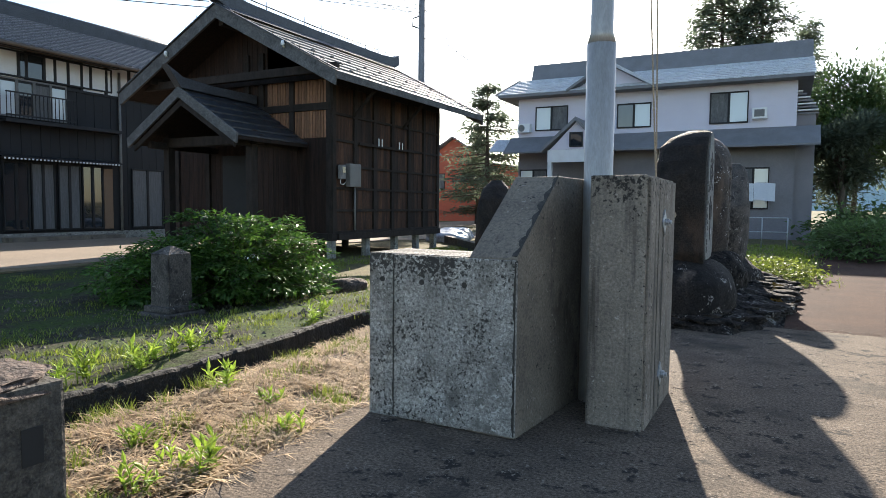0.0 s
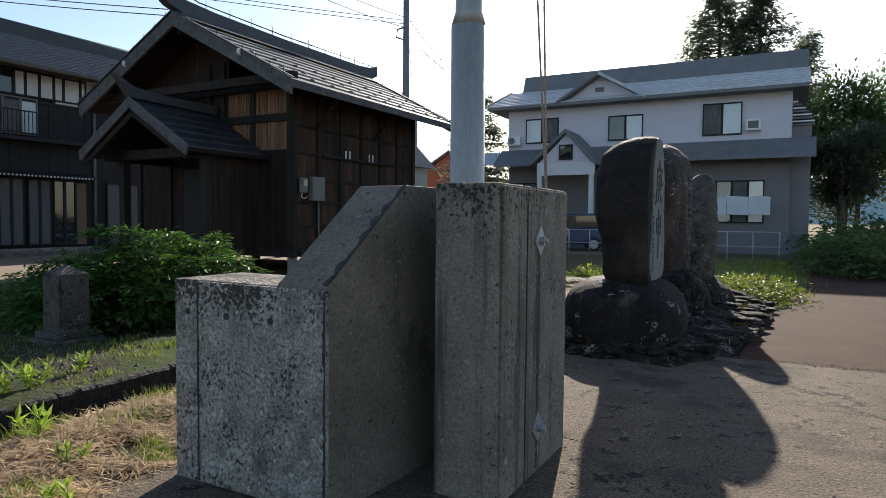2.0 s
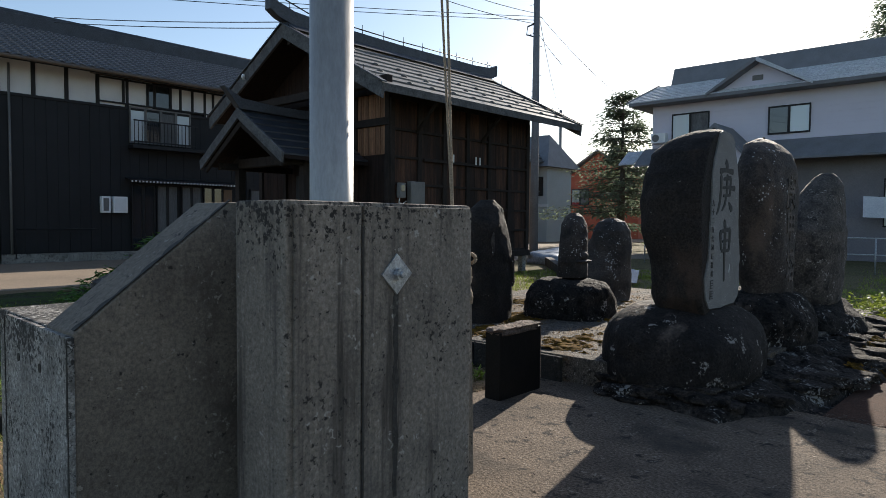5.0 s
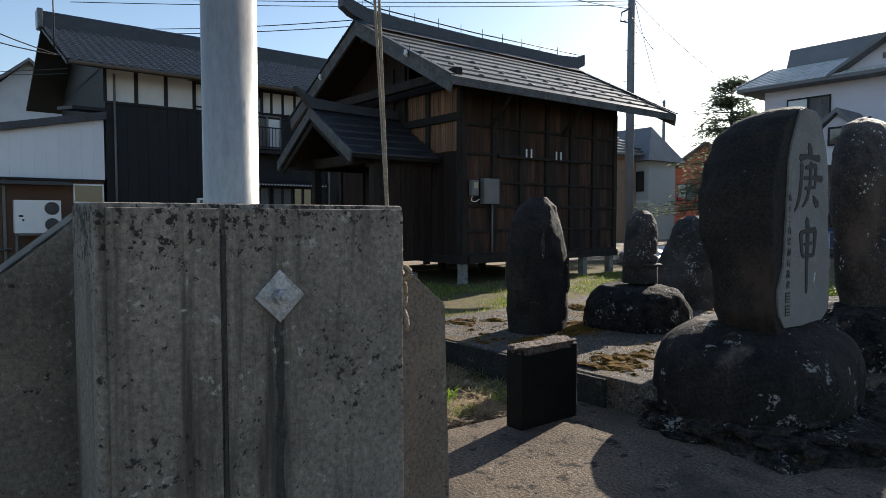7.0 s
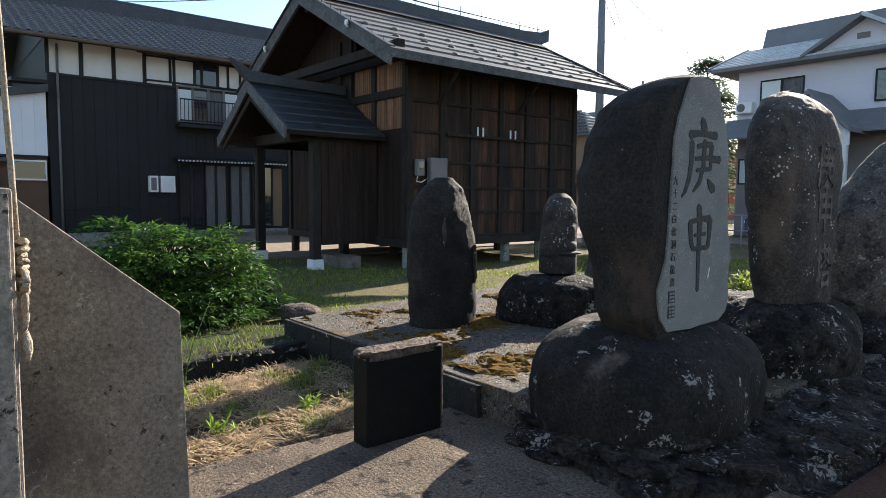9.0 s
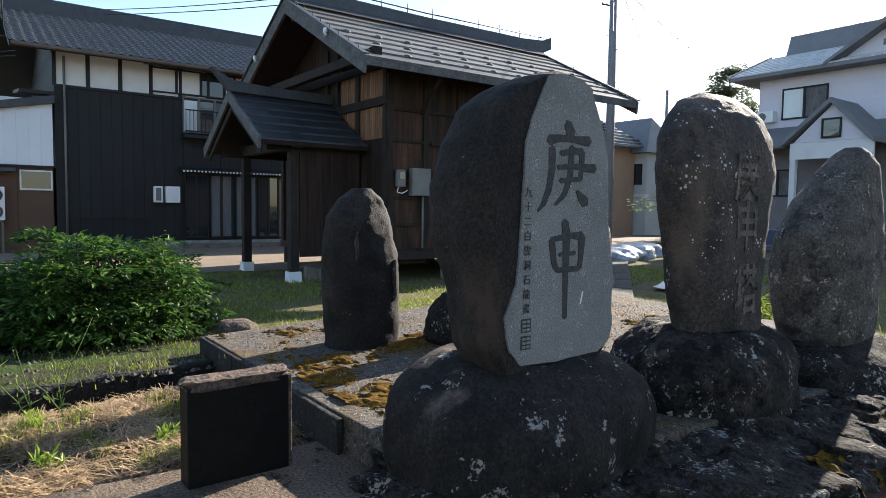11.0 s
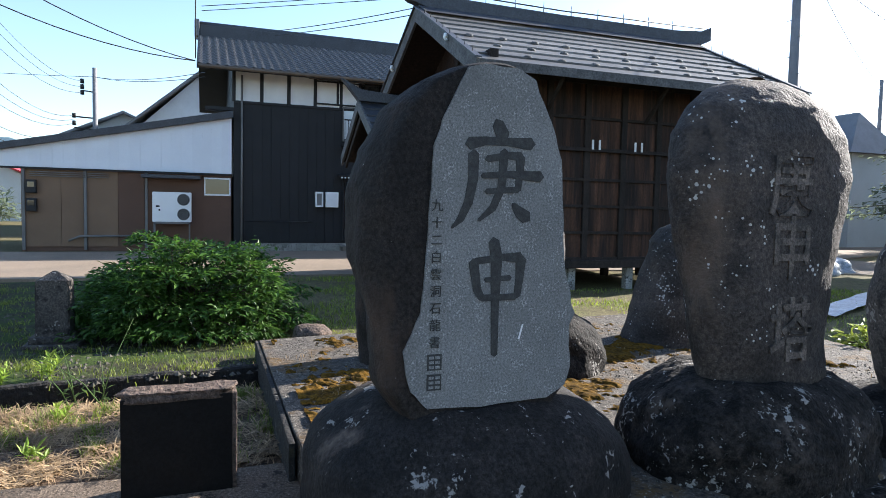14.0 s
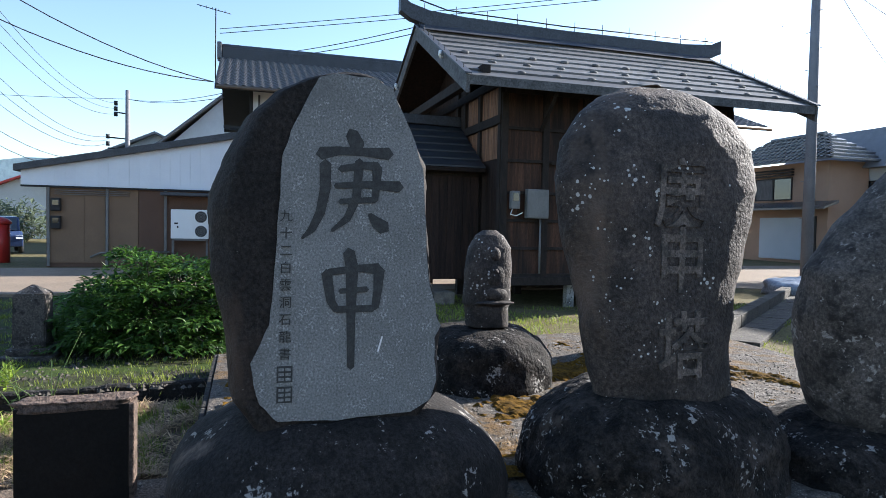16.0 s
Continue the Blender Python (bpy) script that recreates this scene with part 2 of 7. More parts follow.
WOOD_WARM = mat("reddish_brown_boards", (0.28, 0.14, 0.075), (0.11, 0.055, 0.03), 3.0, 0.75, 0.4, 26, stretch=(6, 6, 0.4), vary=0.4)
WOOD_MID = mat("brown_wall_boards", (0.075, 0.036, 0.021), (0.02, 0.012, 0.009), 2.0, 0.8, 0.5, 24, stretch=(6, 6, 0.5), vary=0.6, spec=0.25, big=(0.016, 0.011, 0.009), big_scale=0.8, big_at=0.46)
GREY_METAL = mat("grey_roof_sheet", (0.18, 0.17, 0.158), (0.08, 0.075, 0.07), 2.0, 0.5, 0.2, 20, metal=0.1, vary=0.5, stretch=(1, 0.12, 1), contrast=0.4)
VERGE = mat("weathered_verge_board", (0.105, 0.103, 0.102), (0.05, 0.049, 0.05), 5.0, 0.75, 0.4, 30, vary=0.2, contrast=0.6)
PORCH_ROOF = mat("dark_sheet_roofing", (0.036, 0.04, 0.048), (0.022, 0.024, 0.029), 4.0, 0.5, 0.15, 30, metal=0.1)
RIDGE = mat("dark_ridge_metal", (0.06, 0.065, 0.075), (0.04, 0.042, 0.05), 3.0, 0.5, 0.2, 30)
CLADDING = mat("black_wall_cladding", (0.012, 0.0125, 0.014), (0.008, 0.0085, 0.0095), 2.0, 0.65, 0.1, 40, vary=0.15, contrast=0.2)
PLASTER = mat("white_plaster", (0.74, 0.74, 0.74), (0.64, 0.64, 0.64), 1.5, 0.85, 0.05, 50, contrast=0.12)
SHED_PANEL = mat("white_ribbed_panel", (0.74, 0.76, 0.79), (0.68, 0.70, 0.74), 1.0, 0.6, 0.05, 30, vary=0.04, contrast=0.08)
BROWN_WALL = mat("brown_board_wall", (0.12, 0.066, 0.042), (0.095, 0.052, 0.034), 1.2, 0.75, 0.15, 40, vary=0.1, contrast=0.3)
TAN_WALL = mat("tan_board_wall", (0.185, 0.118, 0.072), (0.155, 0.098, 0.06), 1.2, 0.75, 0.15, 40, vary=0.08, contrast=0.3)
TILE = mat("dark_glazed_roof_tile", (0.10, 0.097, 0.098), (0.06, 0.058, 0.06), 5.0, 0.3, 0.1, 40, vary=0.3, spec=0.8)
GUTTER = mat("brown_gutter", (0.12, 0.085, 0.06), (0.09, 0.065, 0.05), 4.0, 0.5, 0.1, contrast=0.2)
# the slight warm tint paints the sunlit ground's reflection into the metal
ALU = mat("warm_tinted_aluminium", (0.39, 0.378, 0.358), (0.33, 0.318, 0.302), 6.0, 0.42, 0.03, 40, stretch=(1, 1, 0.3), metal=0.35, contrast=0.15)
GALV = mat("galvanised_steel", (0.42, 0.43, 0.44), (0.33, 0.34, 0.35), 12.0, 0.5, 0.1, 60, metal=0.6)
ROPE = mat("old_hemp_rope", (0.33, 0.27, 0.2), (0.23, 0.19, 0.14), 60.0, 0.95, 0.6, 160)
WHITE_PAINT = mat("white_enamel", (0.78, 0.78, 0.77), (0.74, 0.74, 0.73), 3.0, 0.45, 0.03, contrast=0.06)
GREY_BOX = mat("grey_painted_metal", (0.17, 0.165, 0.158), (0.13, 0.127, 0.122), 4.0, 0.55, 0.05, contrast=0.2)
BLACK = mat("matt_black", (0.015, 0.015, 0.016), (0.01, 0.01, 0.011), 5.0, 0.6, 0.05, contrast=0.2)
GLASS = glass_mat("dark_window_glass", (0.02, 0.025, 0.03))
PALE_GLASS = glass_mat("curtained_window_glass", (0.55, 0.6, 0.62), 0.08)
CURTAIN = mat("pale_curtain", (0.15, 0.15, 0.15), (0.09, 0.09, 0.092), 8.0, 0.8, 0.1, 30, stretch=(1, 6, 0.3), contrast=0.3)
# these four wall and roof colours are raised to paint in backlit haze
LILAC_WALL = mat("haze_lightened_lilac_siding", (0.66, 0.63, 0.70), (0.62, 0.59, 0.66), 1.0, 0.8, 0.05, 30, contrast=0.1)
SLATE_WALL = mat("haze_lightened_grey_siding", (0.22, 0.205, 0.215), (0.18, 0.17, 0.18), 1.0, 0.8, 0.05, 30, contrast=0.2)
LIGHT_ROOF = mat("haze_lightened_roof_shingle", (0.55, 0.57, 0.60), (0.40, 0.42, 0.45), 3.0, 0.45, 0.1, 30, vary=0.12)
DARK_ROOF = mat("haze_lightened_roof_sheet", (0.20, 0.20, 0.21), (0.16, 0.16, 0.165), 2.0, 0.7, 0.1, 30, contrast=0.2)
LEAF = mat("bush_leaf_green", (0.115, 0.225, 0.034), (0.036, 0.098, 0.017), 4.0, 0.5, 0.0, 30, vary=0.65, through_light=0.42, contrast=0.2)
# needle green lightened and greyed: haze and glare mixed into the colour
CONIFER = mat("haze_paled_needles", (0.17, 0.205, 0.135), (0.11, 0.14, 0.095), 2.0, 0.8, 0.0, 30, vary=0.4, through_light=0.55)
HEDGE_LEAF = mat("roadside_foliage", (0.13, 0.20, 0.06), (0.08, 0.135, 0.045), 2.0, 0.7, 0.0, 30, vary=0.5, through_light=0.5)
# moss patches are real; the near-black base paints in the face's shade
KERB = mat("mossy_shade_dark_kerb", (0.02, 0.018, 0.015), (0.009, 0.008, 0.0075), 9, 0.9, 1.0, 40, deep=0.04, spot=(0.09, 0.085, 0.07), spot_scale=26, spot_at=0.64, big=(0.05, 0.055, 0.018), big_scale=3.5, big_at=0.6, contrast=0.8)
WEED = mat("young_weed_leaves", (0.34, 0.44, 0.06), (0.2, 0.3, 0.04), 6.0, 0.5, 0.0, 30, vary=0.4, through_light=0.45)
DIRTY_STONE = mat("stained_dark_concrete", (0.085, 0.075, 0.062), (0.042, 0.037, 0.031), 5, 0.88, 0.9, 50, deep=0.03, pit=(0.018, 0.016, 0.014), pit_scale=30, pit_at=0.55, spot=(0.2, 0.18, 0.15), spot_scale=30, spot_at=0.65, big=(0.02, 0.018, 0.016), big_scale=4, big_at=0.55, contrast=0.7)
STRAW = mat("dry_straw", (0.50, 0.36, 0.205), (0.2, 0.13, 0.07), 5.0, 0.75, 0.0, 30, vary=0.8, through_light=0.2)
GRASS = mat("fresh_grass_blades", (0.25, 0.29, 0.045), (0.13, 0.18, 0.028), 5.0, 0.6, 0.0, 30, vary=0.5, through_light=0.45)
MOSS = mat("ochre_dry_moss", (0.155, 0.083, 0.012), (0.06, 0.036, 0.009), 9, 0.98, 1.0, 70, deep=0.01, spec=0.05, pit=(0.03, 0.02, 0.009), pit_scale=22, pit_at=0.53, contrast=0.85)
BARK = mat("grey_brown_bark", (0.10, 0.08, 0.06), (0.06, 0.05, 0.04), 8.0, 0.95, 0.6, 30, stretch=(1, 1, 0.3))
RED_WALL = mat("red_painted_wall", (0.40, 0.10, 0.055), (0.33, 0.085, 0.05), 1.0, 0.8, 0.05, contrast=0.2)
# orange desaturated so that distance haze sits in the wall colour
ORANGE_WALL = mat("haze_greyed_orange_wall", (0.38, 0.255, 0.18), (0.33, 0.22, 0.155), 1.0, 0.8, 0.05, contrast=0.2)
PALE_WALL = mat("pale_grey_wall", (0.50, 0.52, 0.52), (0.45, 0.47, 0.47), 1.0, 0.8, 0.05, contrast=0.2)
SHUTTER = mat("pale_blue_shutter", (0.50, 0.56, 0.62), (0.45, 0.51, 0.57), 1.0, 0.6, 0.05, contrast=0.2)
POLE_CONCRETE = mat("grey_utility_pole", (0.21, 0.21, 0.22), (0.16, 0.16, 0.17), 2.0, 0.8, 0.1)
HILL = mat("hazy_wooded_hill", (0.42, 0.55, 0.62), (0.38, 0.5, 0.58), 0.02, 1.0, 0.0, 0.2, contrast=0.2)
SILVER_SHEET = mat("silver_sheeting", (0.38, 0.41, 0.45), (0.25, 0.275, 0.31), 4.0, 0.45, 0.4, 20, metal=0.2)
POST_RED = mat("red_enamel", (0.42, 0.03, 0.025), (0.36, 0.025, 0.02), 3.0, 0.4, 0.03, contrast=0.2)
CAR_WHITE = mat("white_car_paint", (0.72, 0.73, 0.75), (0.7, 0.71, 0.73), 1.0, 0.25, 0.0, contrast=0.2)
CAR_BLUE = mat("dark_blue_car_paint", (0.03, 0.05, 0.12), (0.03, 0.045, 0.1), 1.0, 0.25, 0.0, contrast=0.2)
RUBBER = mat("black_rubber", (0.02, 0.02, 0.02), (0.015, 0.015, 0.015), 9.0, 0.8, 0.05)
BANNER = mat("white_sheet_cloth", (0.66, 0.68, 0.72), (0.58, 0.6, 0.65), 2.0, 0.8, 0.2, 20, contrast=0.2)


# ---- mesh helpers ----
def bm_box(bm, x0, x1, y0, y1, z0, z1, bevel=0.0):
    r = bmesh.ops.create_cube(bm, size=1.0)
    for v in r["verts"]:
        v.co = Vector(((x0 + x1) / 2 + v.co.x * (x1 - x0), (y0 + y1) / 2 + v.co.y * (y1 - y0), (z0 + z1) / 2 + v.co.z * (z1 - z0)))
    if bevel:
        es = list({e for v in r["verts"] for e in v.link_edges})
        bmesh.ops.bevel(bm, geom=es, offset=bevel, segments=2, affect="EDGES", profile=0.6)
    return bm


def box(x0, x1, y0, y1, z0, z1, bevel=0.0):
    return bm_box(bmesh.new(), x0, x1, y0, y1, z0, z1, bevel)


def bm_prism(bm, pts, axis, a, b):
    """A polygon of 2D points pushed along an axis from a to b."""
    put = {"x": lambda p, s: (s, p[0], p[1]), "y": lambda p, s: (p[0], s, p[1]), "z": lambda p, s: (p[0], p[1], s)}[axis]
    lo, hi = [bm.verts.new(put(p, a)) for p in pts], [bm.verts.new(put(p, b)) for p in pts]
    n = len(pts)
    fs = [bm.faces.new(lo), bm.faces.new(hi[::-1])] + [bm.faces.new((lo[i], hi[i], hi[(i + 1) % n], lo[(i + 1) % n])) for i in range(n)]
    bmesh.ops.recalc_face_normals(bm, faces=fs)
    return bm


def prism(pts, axis, a, b, bevel=0.0):
    bm = bm_prism(bmesh.new(), pts, axis, a, b)
    if bevel:
        bmesh.ops.bevel(bm, geom=list(bm.edges), offset=bevel, segments=2, affect="EDGES", profile=0.6)
    return bm


def bm_tube(bm, pts, radii, sides=8, caps=True):
    pts = [Vector(p) for p in pts]
    if isinstance(radii, (int, float)):
        radii = [radii] * len(pts)
    rings = []
    for i, p in enumerate(pts):
        d = (pts[min(i + 1, len(pts) - 1)] - pts[max(i - 1, 0)]).normalized()
        ref = Vector((0, 0, 1)) if abs(d.z) < 0.9 else Vector((1, 0, 0))
        u = d.cross(ref).normalized()
        w = d.cross(u)
        rings.append([bm.verts.new(p + radii[i] * (math.cos(2 * math.pi * k / sides) * u + math.sin(2 * math.pi * k / sides) * w)) for k in range(sides)])
    for a, b in zip(rings, rings[1:]):
        for k in range(sides):
            f = bm.faces.new((a[k], a[(k + 1) % sides], b[(k + 1) % sides], b[k]))
            f.smooth = True
    if caps:
        bm.faces.new(rings[0][::-1])
        bm.faces.new(rings[-1])
    bmesh.ops.recalc_face_normals(bm, faces=list(bm.faces)) if len(bm.faces) < 4000 else None
    return bm


def tube(pts, radii, sides=8, caps=True):
    return bm_tube(bmesh.new(), pts, radii, sides, caps)


def beam(p, q, w, h):
    """A straight bar of w by h from p to q."""
    p, q = Vector(p), Vector(q)
    bm = box(-w / 2, w / 2, 0, (q - p).length, -h / 2, h / 2, min(w, h) * 0.08)
    bm.transform(Matrix.Translation(p) @ (q - p).to_track_quat("Y", "Z").to_matrix().to_4x4())
    return bm


def mesh_of(name, bm, material, smooth=False):
    me = bpy.data.meshes.new(name)
    if smooth:
        for f in bm.faces:
            f.smooth = True
    bm.to_mesh(me)
    bm.free()
    me.materials.append(material)
    return me


def part(name, bm, material, parent=None, label="", smooth=False):
    ob = new(name, mesh_of(name, bm, material, smooth))
    ob.parent = parent
    if label:
        tagged(ob, label)
    return ob


def thing(name, at, label, category, group="", kind=""):
    ob = new(name)
    ob.empty_display_size = 0.2
    ob.location = at
    bpy.context.view_layer.update()
    return tagged(ob, label, category, group, kind)


def sub(name, bm, material, parent, label="", smooth=False):
    """A part built in world coordinates under a thing that stands at its own place."""
    ob = part(name, bm, material, None, label, smooth)
    ob.parent = parent
    if parent.parent is None:
        ob.matrix_parent_inverse = Matrix.Translation(-parent.location)
    return ob


def solo(name, bm, material, label, category, group="", kind="", smooth=False):
    ob = part(name, bm, material, None, "", smooth)
    return tagged(ob, label, category, group, kind)


def leaf_cloud(points, size, rnd, up=0.3, long=2.0, tidy=1.0):
    """One mesh of folded leaves, each at a point with an outward direction."""
    vs, fs = [], []
    for p, d in points:
        s = size * rnd.uniform(0.6, 1.3)
        d = (Vector(d) * tidy + Vector((rnd.uniform(-0.8, 0.8), rnd.uniform(-0.8, 0.8), rnd.uniform(-0.45, 0.45) + up * 0.3))).normalized()
        side = d.cross(Vector((rnd.uniform(-0.3, 0.3), rnd.uniform(-0.3, 0.3), 1))).normalized()
        nrm = side.cross(d)
        p = Vector(p)
        b = len(vs)
        vs += [p, p + d * s * long * 0.45 + side * s * 0.42 + nrm * s * 0.12, p + d * s * long - nrm * s * 0.15, p + d * s * long * 0.45 - side * s * 0.42 + nrm * s * 0.12]
        fs += [(b, b + 1, b + 2), (b, b + 2, b + 3)]
    return vs, fs


def stuff_mesh(name, vs, fs, material):
    me = bpy.data.meshes.new(name)
    me.from_pydata([tuple(v) for v in vs], [], fs)
    me.materials.append(material)
    return me


def rock(cx, cy, z0, rx, ry, h, seed, rough=0.12, sub_level=4, flat=0.0, power=2.6, grit=1.0):
    """A boulder: a squarish ball, uneven, cut flat where it rests."""
    bm = bmesh.new()
    bmesh.ops.create_icosphere(bm, subdivisions=sub_level, radius=1.0)
    off = Vector((seed * 7.3, seed * 3.1, seed * 1.7))
    for v in bm.verts:
        d = v.co.normalized()
        k = (abs(d.x) ** power + abs(d.y) ** power + abs(d.z) ** power) ** (-1 / power)
        n = noise.noise(d * 1.3 + off) * 1.6 + noise.noise(d * 3.1 + off) * 0.6 + noise.noise(d * 8 + off) * 0.22
        k *= 1 + rough * n + grit * (0.012 * noise.noise(d * 17 + off) + 0.006 * noise.noise(d * 38 + off))
        v.co = Vector((cx + d.x * k * rx, cy + d.y * k * ry, z0 + max(-0.02, (d.z * k * 0.72 + 0.28) * h)))
        if flat:
            v.co.z = min(v.co.z, z0 + h * flat + 0.015 * noise.noise(d * 5 + off))
    for f in bm.faces:
        f.smooth = True
    return bm


def lofted(rows, n=40, power=2.4, rough=0.015, seed=1, face=None):
    """A standing stone from rows of (z, y0, y1, x0, x1): a squarish loop at each height, uneven, capped. face: the plane x at which its front is dressed flat."""
    zs = [r[0] for r in rows]
    levels = 80
    bm = bmesh.new()
    rings = []
    off = Vector((seed * 5.1, seed * 2.3, seed * 9.7))
    for i in range(levels + 1):
        f = i / levels
        z = zs[0] + (zs[-1] - zs[0]) * (1 - (1 - f) ** 1.5)
        val = [float(np.interp(z, zs, [r[c] for r in rows])) for c in range(1, 5)]
        cy, ry, cx, rx = (val[0] + val[1]) / 2, (val[1] - val[0]) / 2, (val[2] + val[3]) / 2, (val[3] - val[2]) / 2
        ring = []
        for k in range(n):
            a = 2 * math.pi * k / n
            c, s = math.cos(a), math.sin(a)
            q = (abs(c) ** power + abs(s) ** power) ** (-1 / power)
            p = Vector((cx + c * q * rx, cy + s * q * ry, z))
            g = noise.noise(p * 2.6 + off) * 1.0 + noise.noise(p * 7 + off) * 0.5 + noise.noise(p * 22 + off) * 0.22 + noise.noise(p * 50 + off) * 0.1
            p.x += c * g * rough * 2
            p.y += s * g * rough * 2
            if face is not None:
                p.x = min(p.x, face)
            ring.append(bm.verts.new(p))
        rings.append(ring)
    for a, b in zip(rings, rings[1:]):
        for k in range(n):
            bm.faces.new((a[k], a[(k + 1) % n], b[(k + 1) % n], b[k])).smooth = True
    bm.faces.new(rings[0][::-1])
    bm.faces.new(rings[-1]).smooth = True
    bmesh.ops.recalc_face_normals(bm, faces=list(bm.faces))
    return bm


def lettering(body, size, material, m, stretch=(1, 1), bold=0.0, depth=0.003, name="lettering"):
    """Raised or cut characters in the built-in font as a mesh, at the pose m."""
    cu = bpy.data.curves.new(name, "FONT")
    cu.body, cu.size, cu.extrude, cu.offset, cu.align_x = body, size, depth, bold, "CENTER"
    ob = bpy.data.objects.new(name, cu)
    scene.collection.objects.link(ob)
    me = bpy.data.meshes.new_from_object(ob.evaluated_get(bpy.context.evaluated_depsgraph_get()))
    bpy.data.objects.remove(ob)
    me.transform(m @ Matrix.Diagonal((stretch[0], stretch[1], 1, 1)))
    me.materials.clear()
    me.materials.append(material)
    return me


# ---- the ground ----
def sheet(name, pts, z, material, label, category, thick=0.0, cuts=0):
    """A level sheet of ground; with thick, a slab that rises from below."""
    bm = bmesh.new()
    if thick:
        bm_prism(bm, pts, "z", z - thick, z)
    else:
        bm.faces.new([bm.verts.new((*p, z)) for p in pts])
        bmesh.ops.recalc_face_normals(bm, faces=list(bm.faces))
        if bm.faces[:][0].normal.z < 0:
            bmesh.ops.reverse_faces(bm, faces=list(bm.faces))
    return tagged(part(name, bm, material), label, category, kind="structure")


KERB_Y = (-6.0, -0.5, 1.4, 2.9, 4.2, 5.4, 7.0, 7.6)
KERB_X = (-3.60, -3.64, -3.65, -3.68, -3.74, -3.95, -4.08, -4.12)


def kerb_x(y):
    """The kerb's face towards the straw."""
    return float(np.interp(y, KERB_Y, KERB_X))


def uneven_sheet(name, x0, x1, y0, y1, z, step, amp, material, label, category, dip=None, rim=None):
    nx, ny = int((x1 - x0) / step) + 1, int((y1 - y0) / step) + 1
    vs, fs = [], []
    for j in range(ny + 1):
        for i in range(nx + 1):
            y = y0 + (y1 - y0) * j / ny
            xa, xb = (kerb_x(y) - 0.04 if rim == "near" else x0), (kerb_x(y) - 0.03 if rim == "far" else x1)
            x = xa + (xb - xa) * i / nx
            fall = 0.1 * max(0.0, min(1.0, (-4.5 - x) / 1.2)) if rim == "far" else 0.0
            vs.append((x, y, z - fall + amp * (noise.noise(Vector((x * 1.3, y * 1.3, 3))) + 0.5 * noise.noise(Vector((x * 4, y * 4, 7)))) - (max(0.0, min(1.0, (kerb_x(y) + 0.5 - x) / 0.4)) * 0.1 if dip else 0)))
    for j in range(ny):
        for i in range(nx):
            a = j * (nx + 1) + i
            fs.append((a, a + 1, a + nx + 2, a + nx + 1))
    ob = new(name, stuff_mesh(name, vs, fs, material))
    for p in ob.data.polygons:
        p.use_smooth = True
    return tagged(ob, label, category, kind="structure")


gm = bmesh.new()
gx, gy = (-2500, -12.1, -2.06, 2500), (-2500, -4, 7.19, 2500)
gv = [[gm.verts.new((x, y, -0.05)) for x in gx] for y in gy]
for b in range(3):
    for a in range(3):
        if (a, b) != (1, 1):
            gm.faces.new((gv[b][a], gv[b][a + 1], gv[b + 1][a + 1], gv[b + 1][a]))
tagged(part("ground", gm, FIELD), "short grass and soil reaching to the horizon", "ground", kind="structure")
sheet("pavement", [(-2.16, -8), (6.5, -8), (6.5, 7.38), (-2.02, 7.38), (-2.02, 6.5), (-2.24, 3.2), (-2.1, 1.6)], 0.0, PAVING, "stained brown concrete paving slab in front of the stones", "pavement", 0.12)
sheet("lane", [(0.05, 7.40), (6.5, 7.40), (7.5, 60), (2.4, 60), (0.75, 16), (0.1, 9.4)], -0.004, LANE, "reddish brown asphalt lane beside the stones", "road", 0.1)
sheet("road", [(-19.1, -60), (-12.2, -60), (-12.3, 18), (-11.0, 21.2), (-9.4, 24), (-4, 25.0), (-4, 27.5), (-15, 27.5), (-17.2, 34), (-19.4, 60), (-24, 60), (-20, 20)], 0.004, ROAD, "dusty pale brown village road", "road", 0.1)
uneven_sheet("grass_strip", -3.68, -2.05, -4, 7.2, -0.05, 0.08, 0.03, SOIL, "strip of cut straw and bare soil", "ground", True, "near")
uneven_sheet("gravel_yard", -12.15, -3.72, -6, 7.6, 0.05, 0.12, 0.03, GRAVEL, "grey gravel yard with thin grass", "ground", None, "far")
uneven_sheet("lawn", -12.15, -0.2, 7.7, 24, -0.015, 0.25, 0.03, FIELD, "patchy lawn round the wooden hall", "ground")

# the low concrete kerb of the ditch between straw and gravel
kerb = thing("kerb", (-3.8, 3, 0), "mossy concrete kerb along a ditch, its shade put into the colour", "kerb", kind="structure")
for k in range(11):
    ka = -3.0 + k * 0.93
    bm = bmesh.new()
    n = 24
    grid = []
    for i in range(n + 1):
        y = ka + 0.924 * i / n
        x, w = kerb_x(y), 0.022 * noise.noise(Vector((y * 3, 1, 0))) + 0.012 * noise.noise(Vector((y * 14, 4, 0)))
        top = 0.062 + w + 0.006 * (k % 3)
        grid.append([bm.verts.new(p) for p in ((x - 0.005 + w * 0.3, y, -0.26), (x + w * 0.5, y, -0.03), (x + w * 0.6, y, top - 0.018), (x - 0.014, y, top), (x - 0.055 + w, y, top + 0.004), (x - 0.075 + w, y, top - 0.03), (x - 0.075, y, -0.26))])
    for a, b in zip(grid, grid[1:]):
        for q in range(7):
            bm.faces.new((a[q], a[(q + 1) % 7], b[(q + 1) % 7], b[q]))
    bm.faces.new(grid[0])
    bm.faces.new(grid[-1][::-1])
    bmesh.ops.recalc_face_normals(bm, faces=list(bm.faces))
    sub("kerb_stone", bm, KERB, kerb)

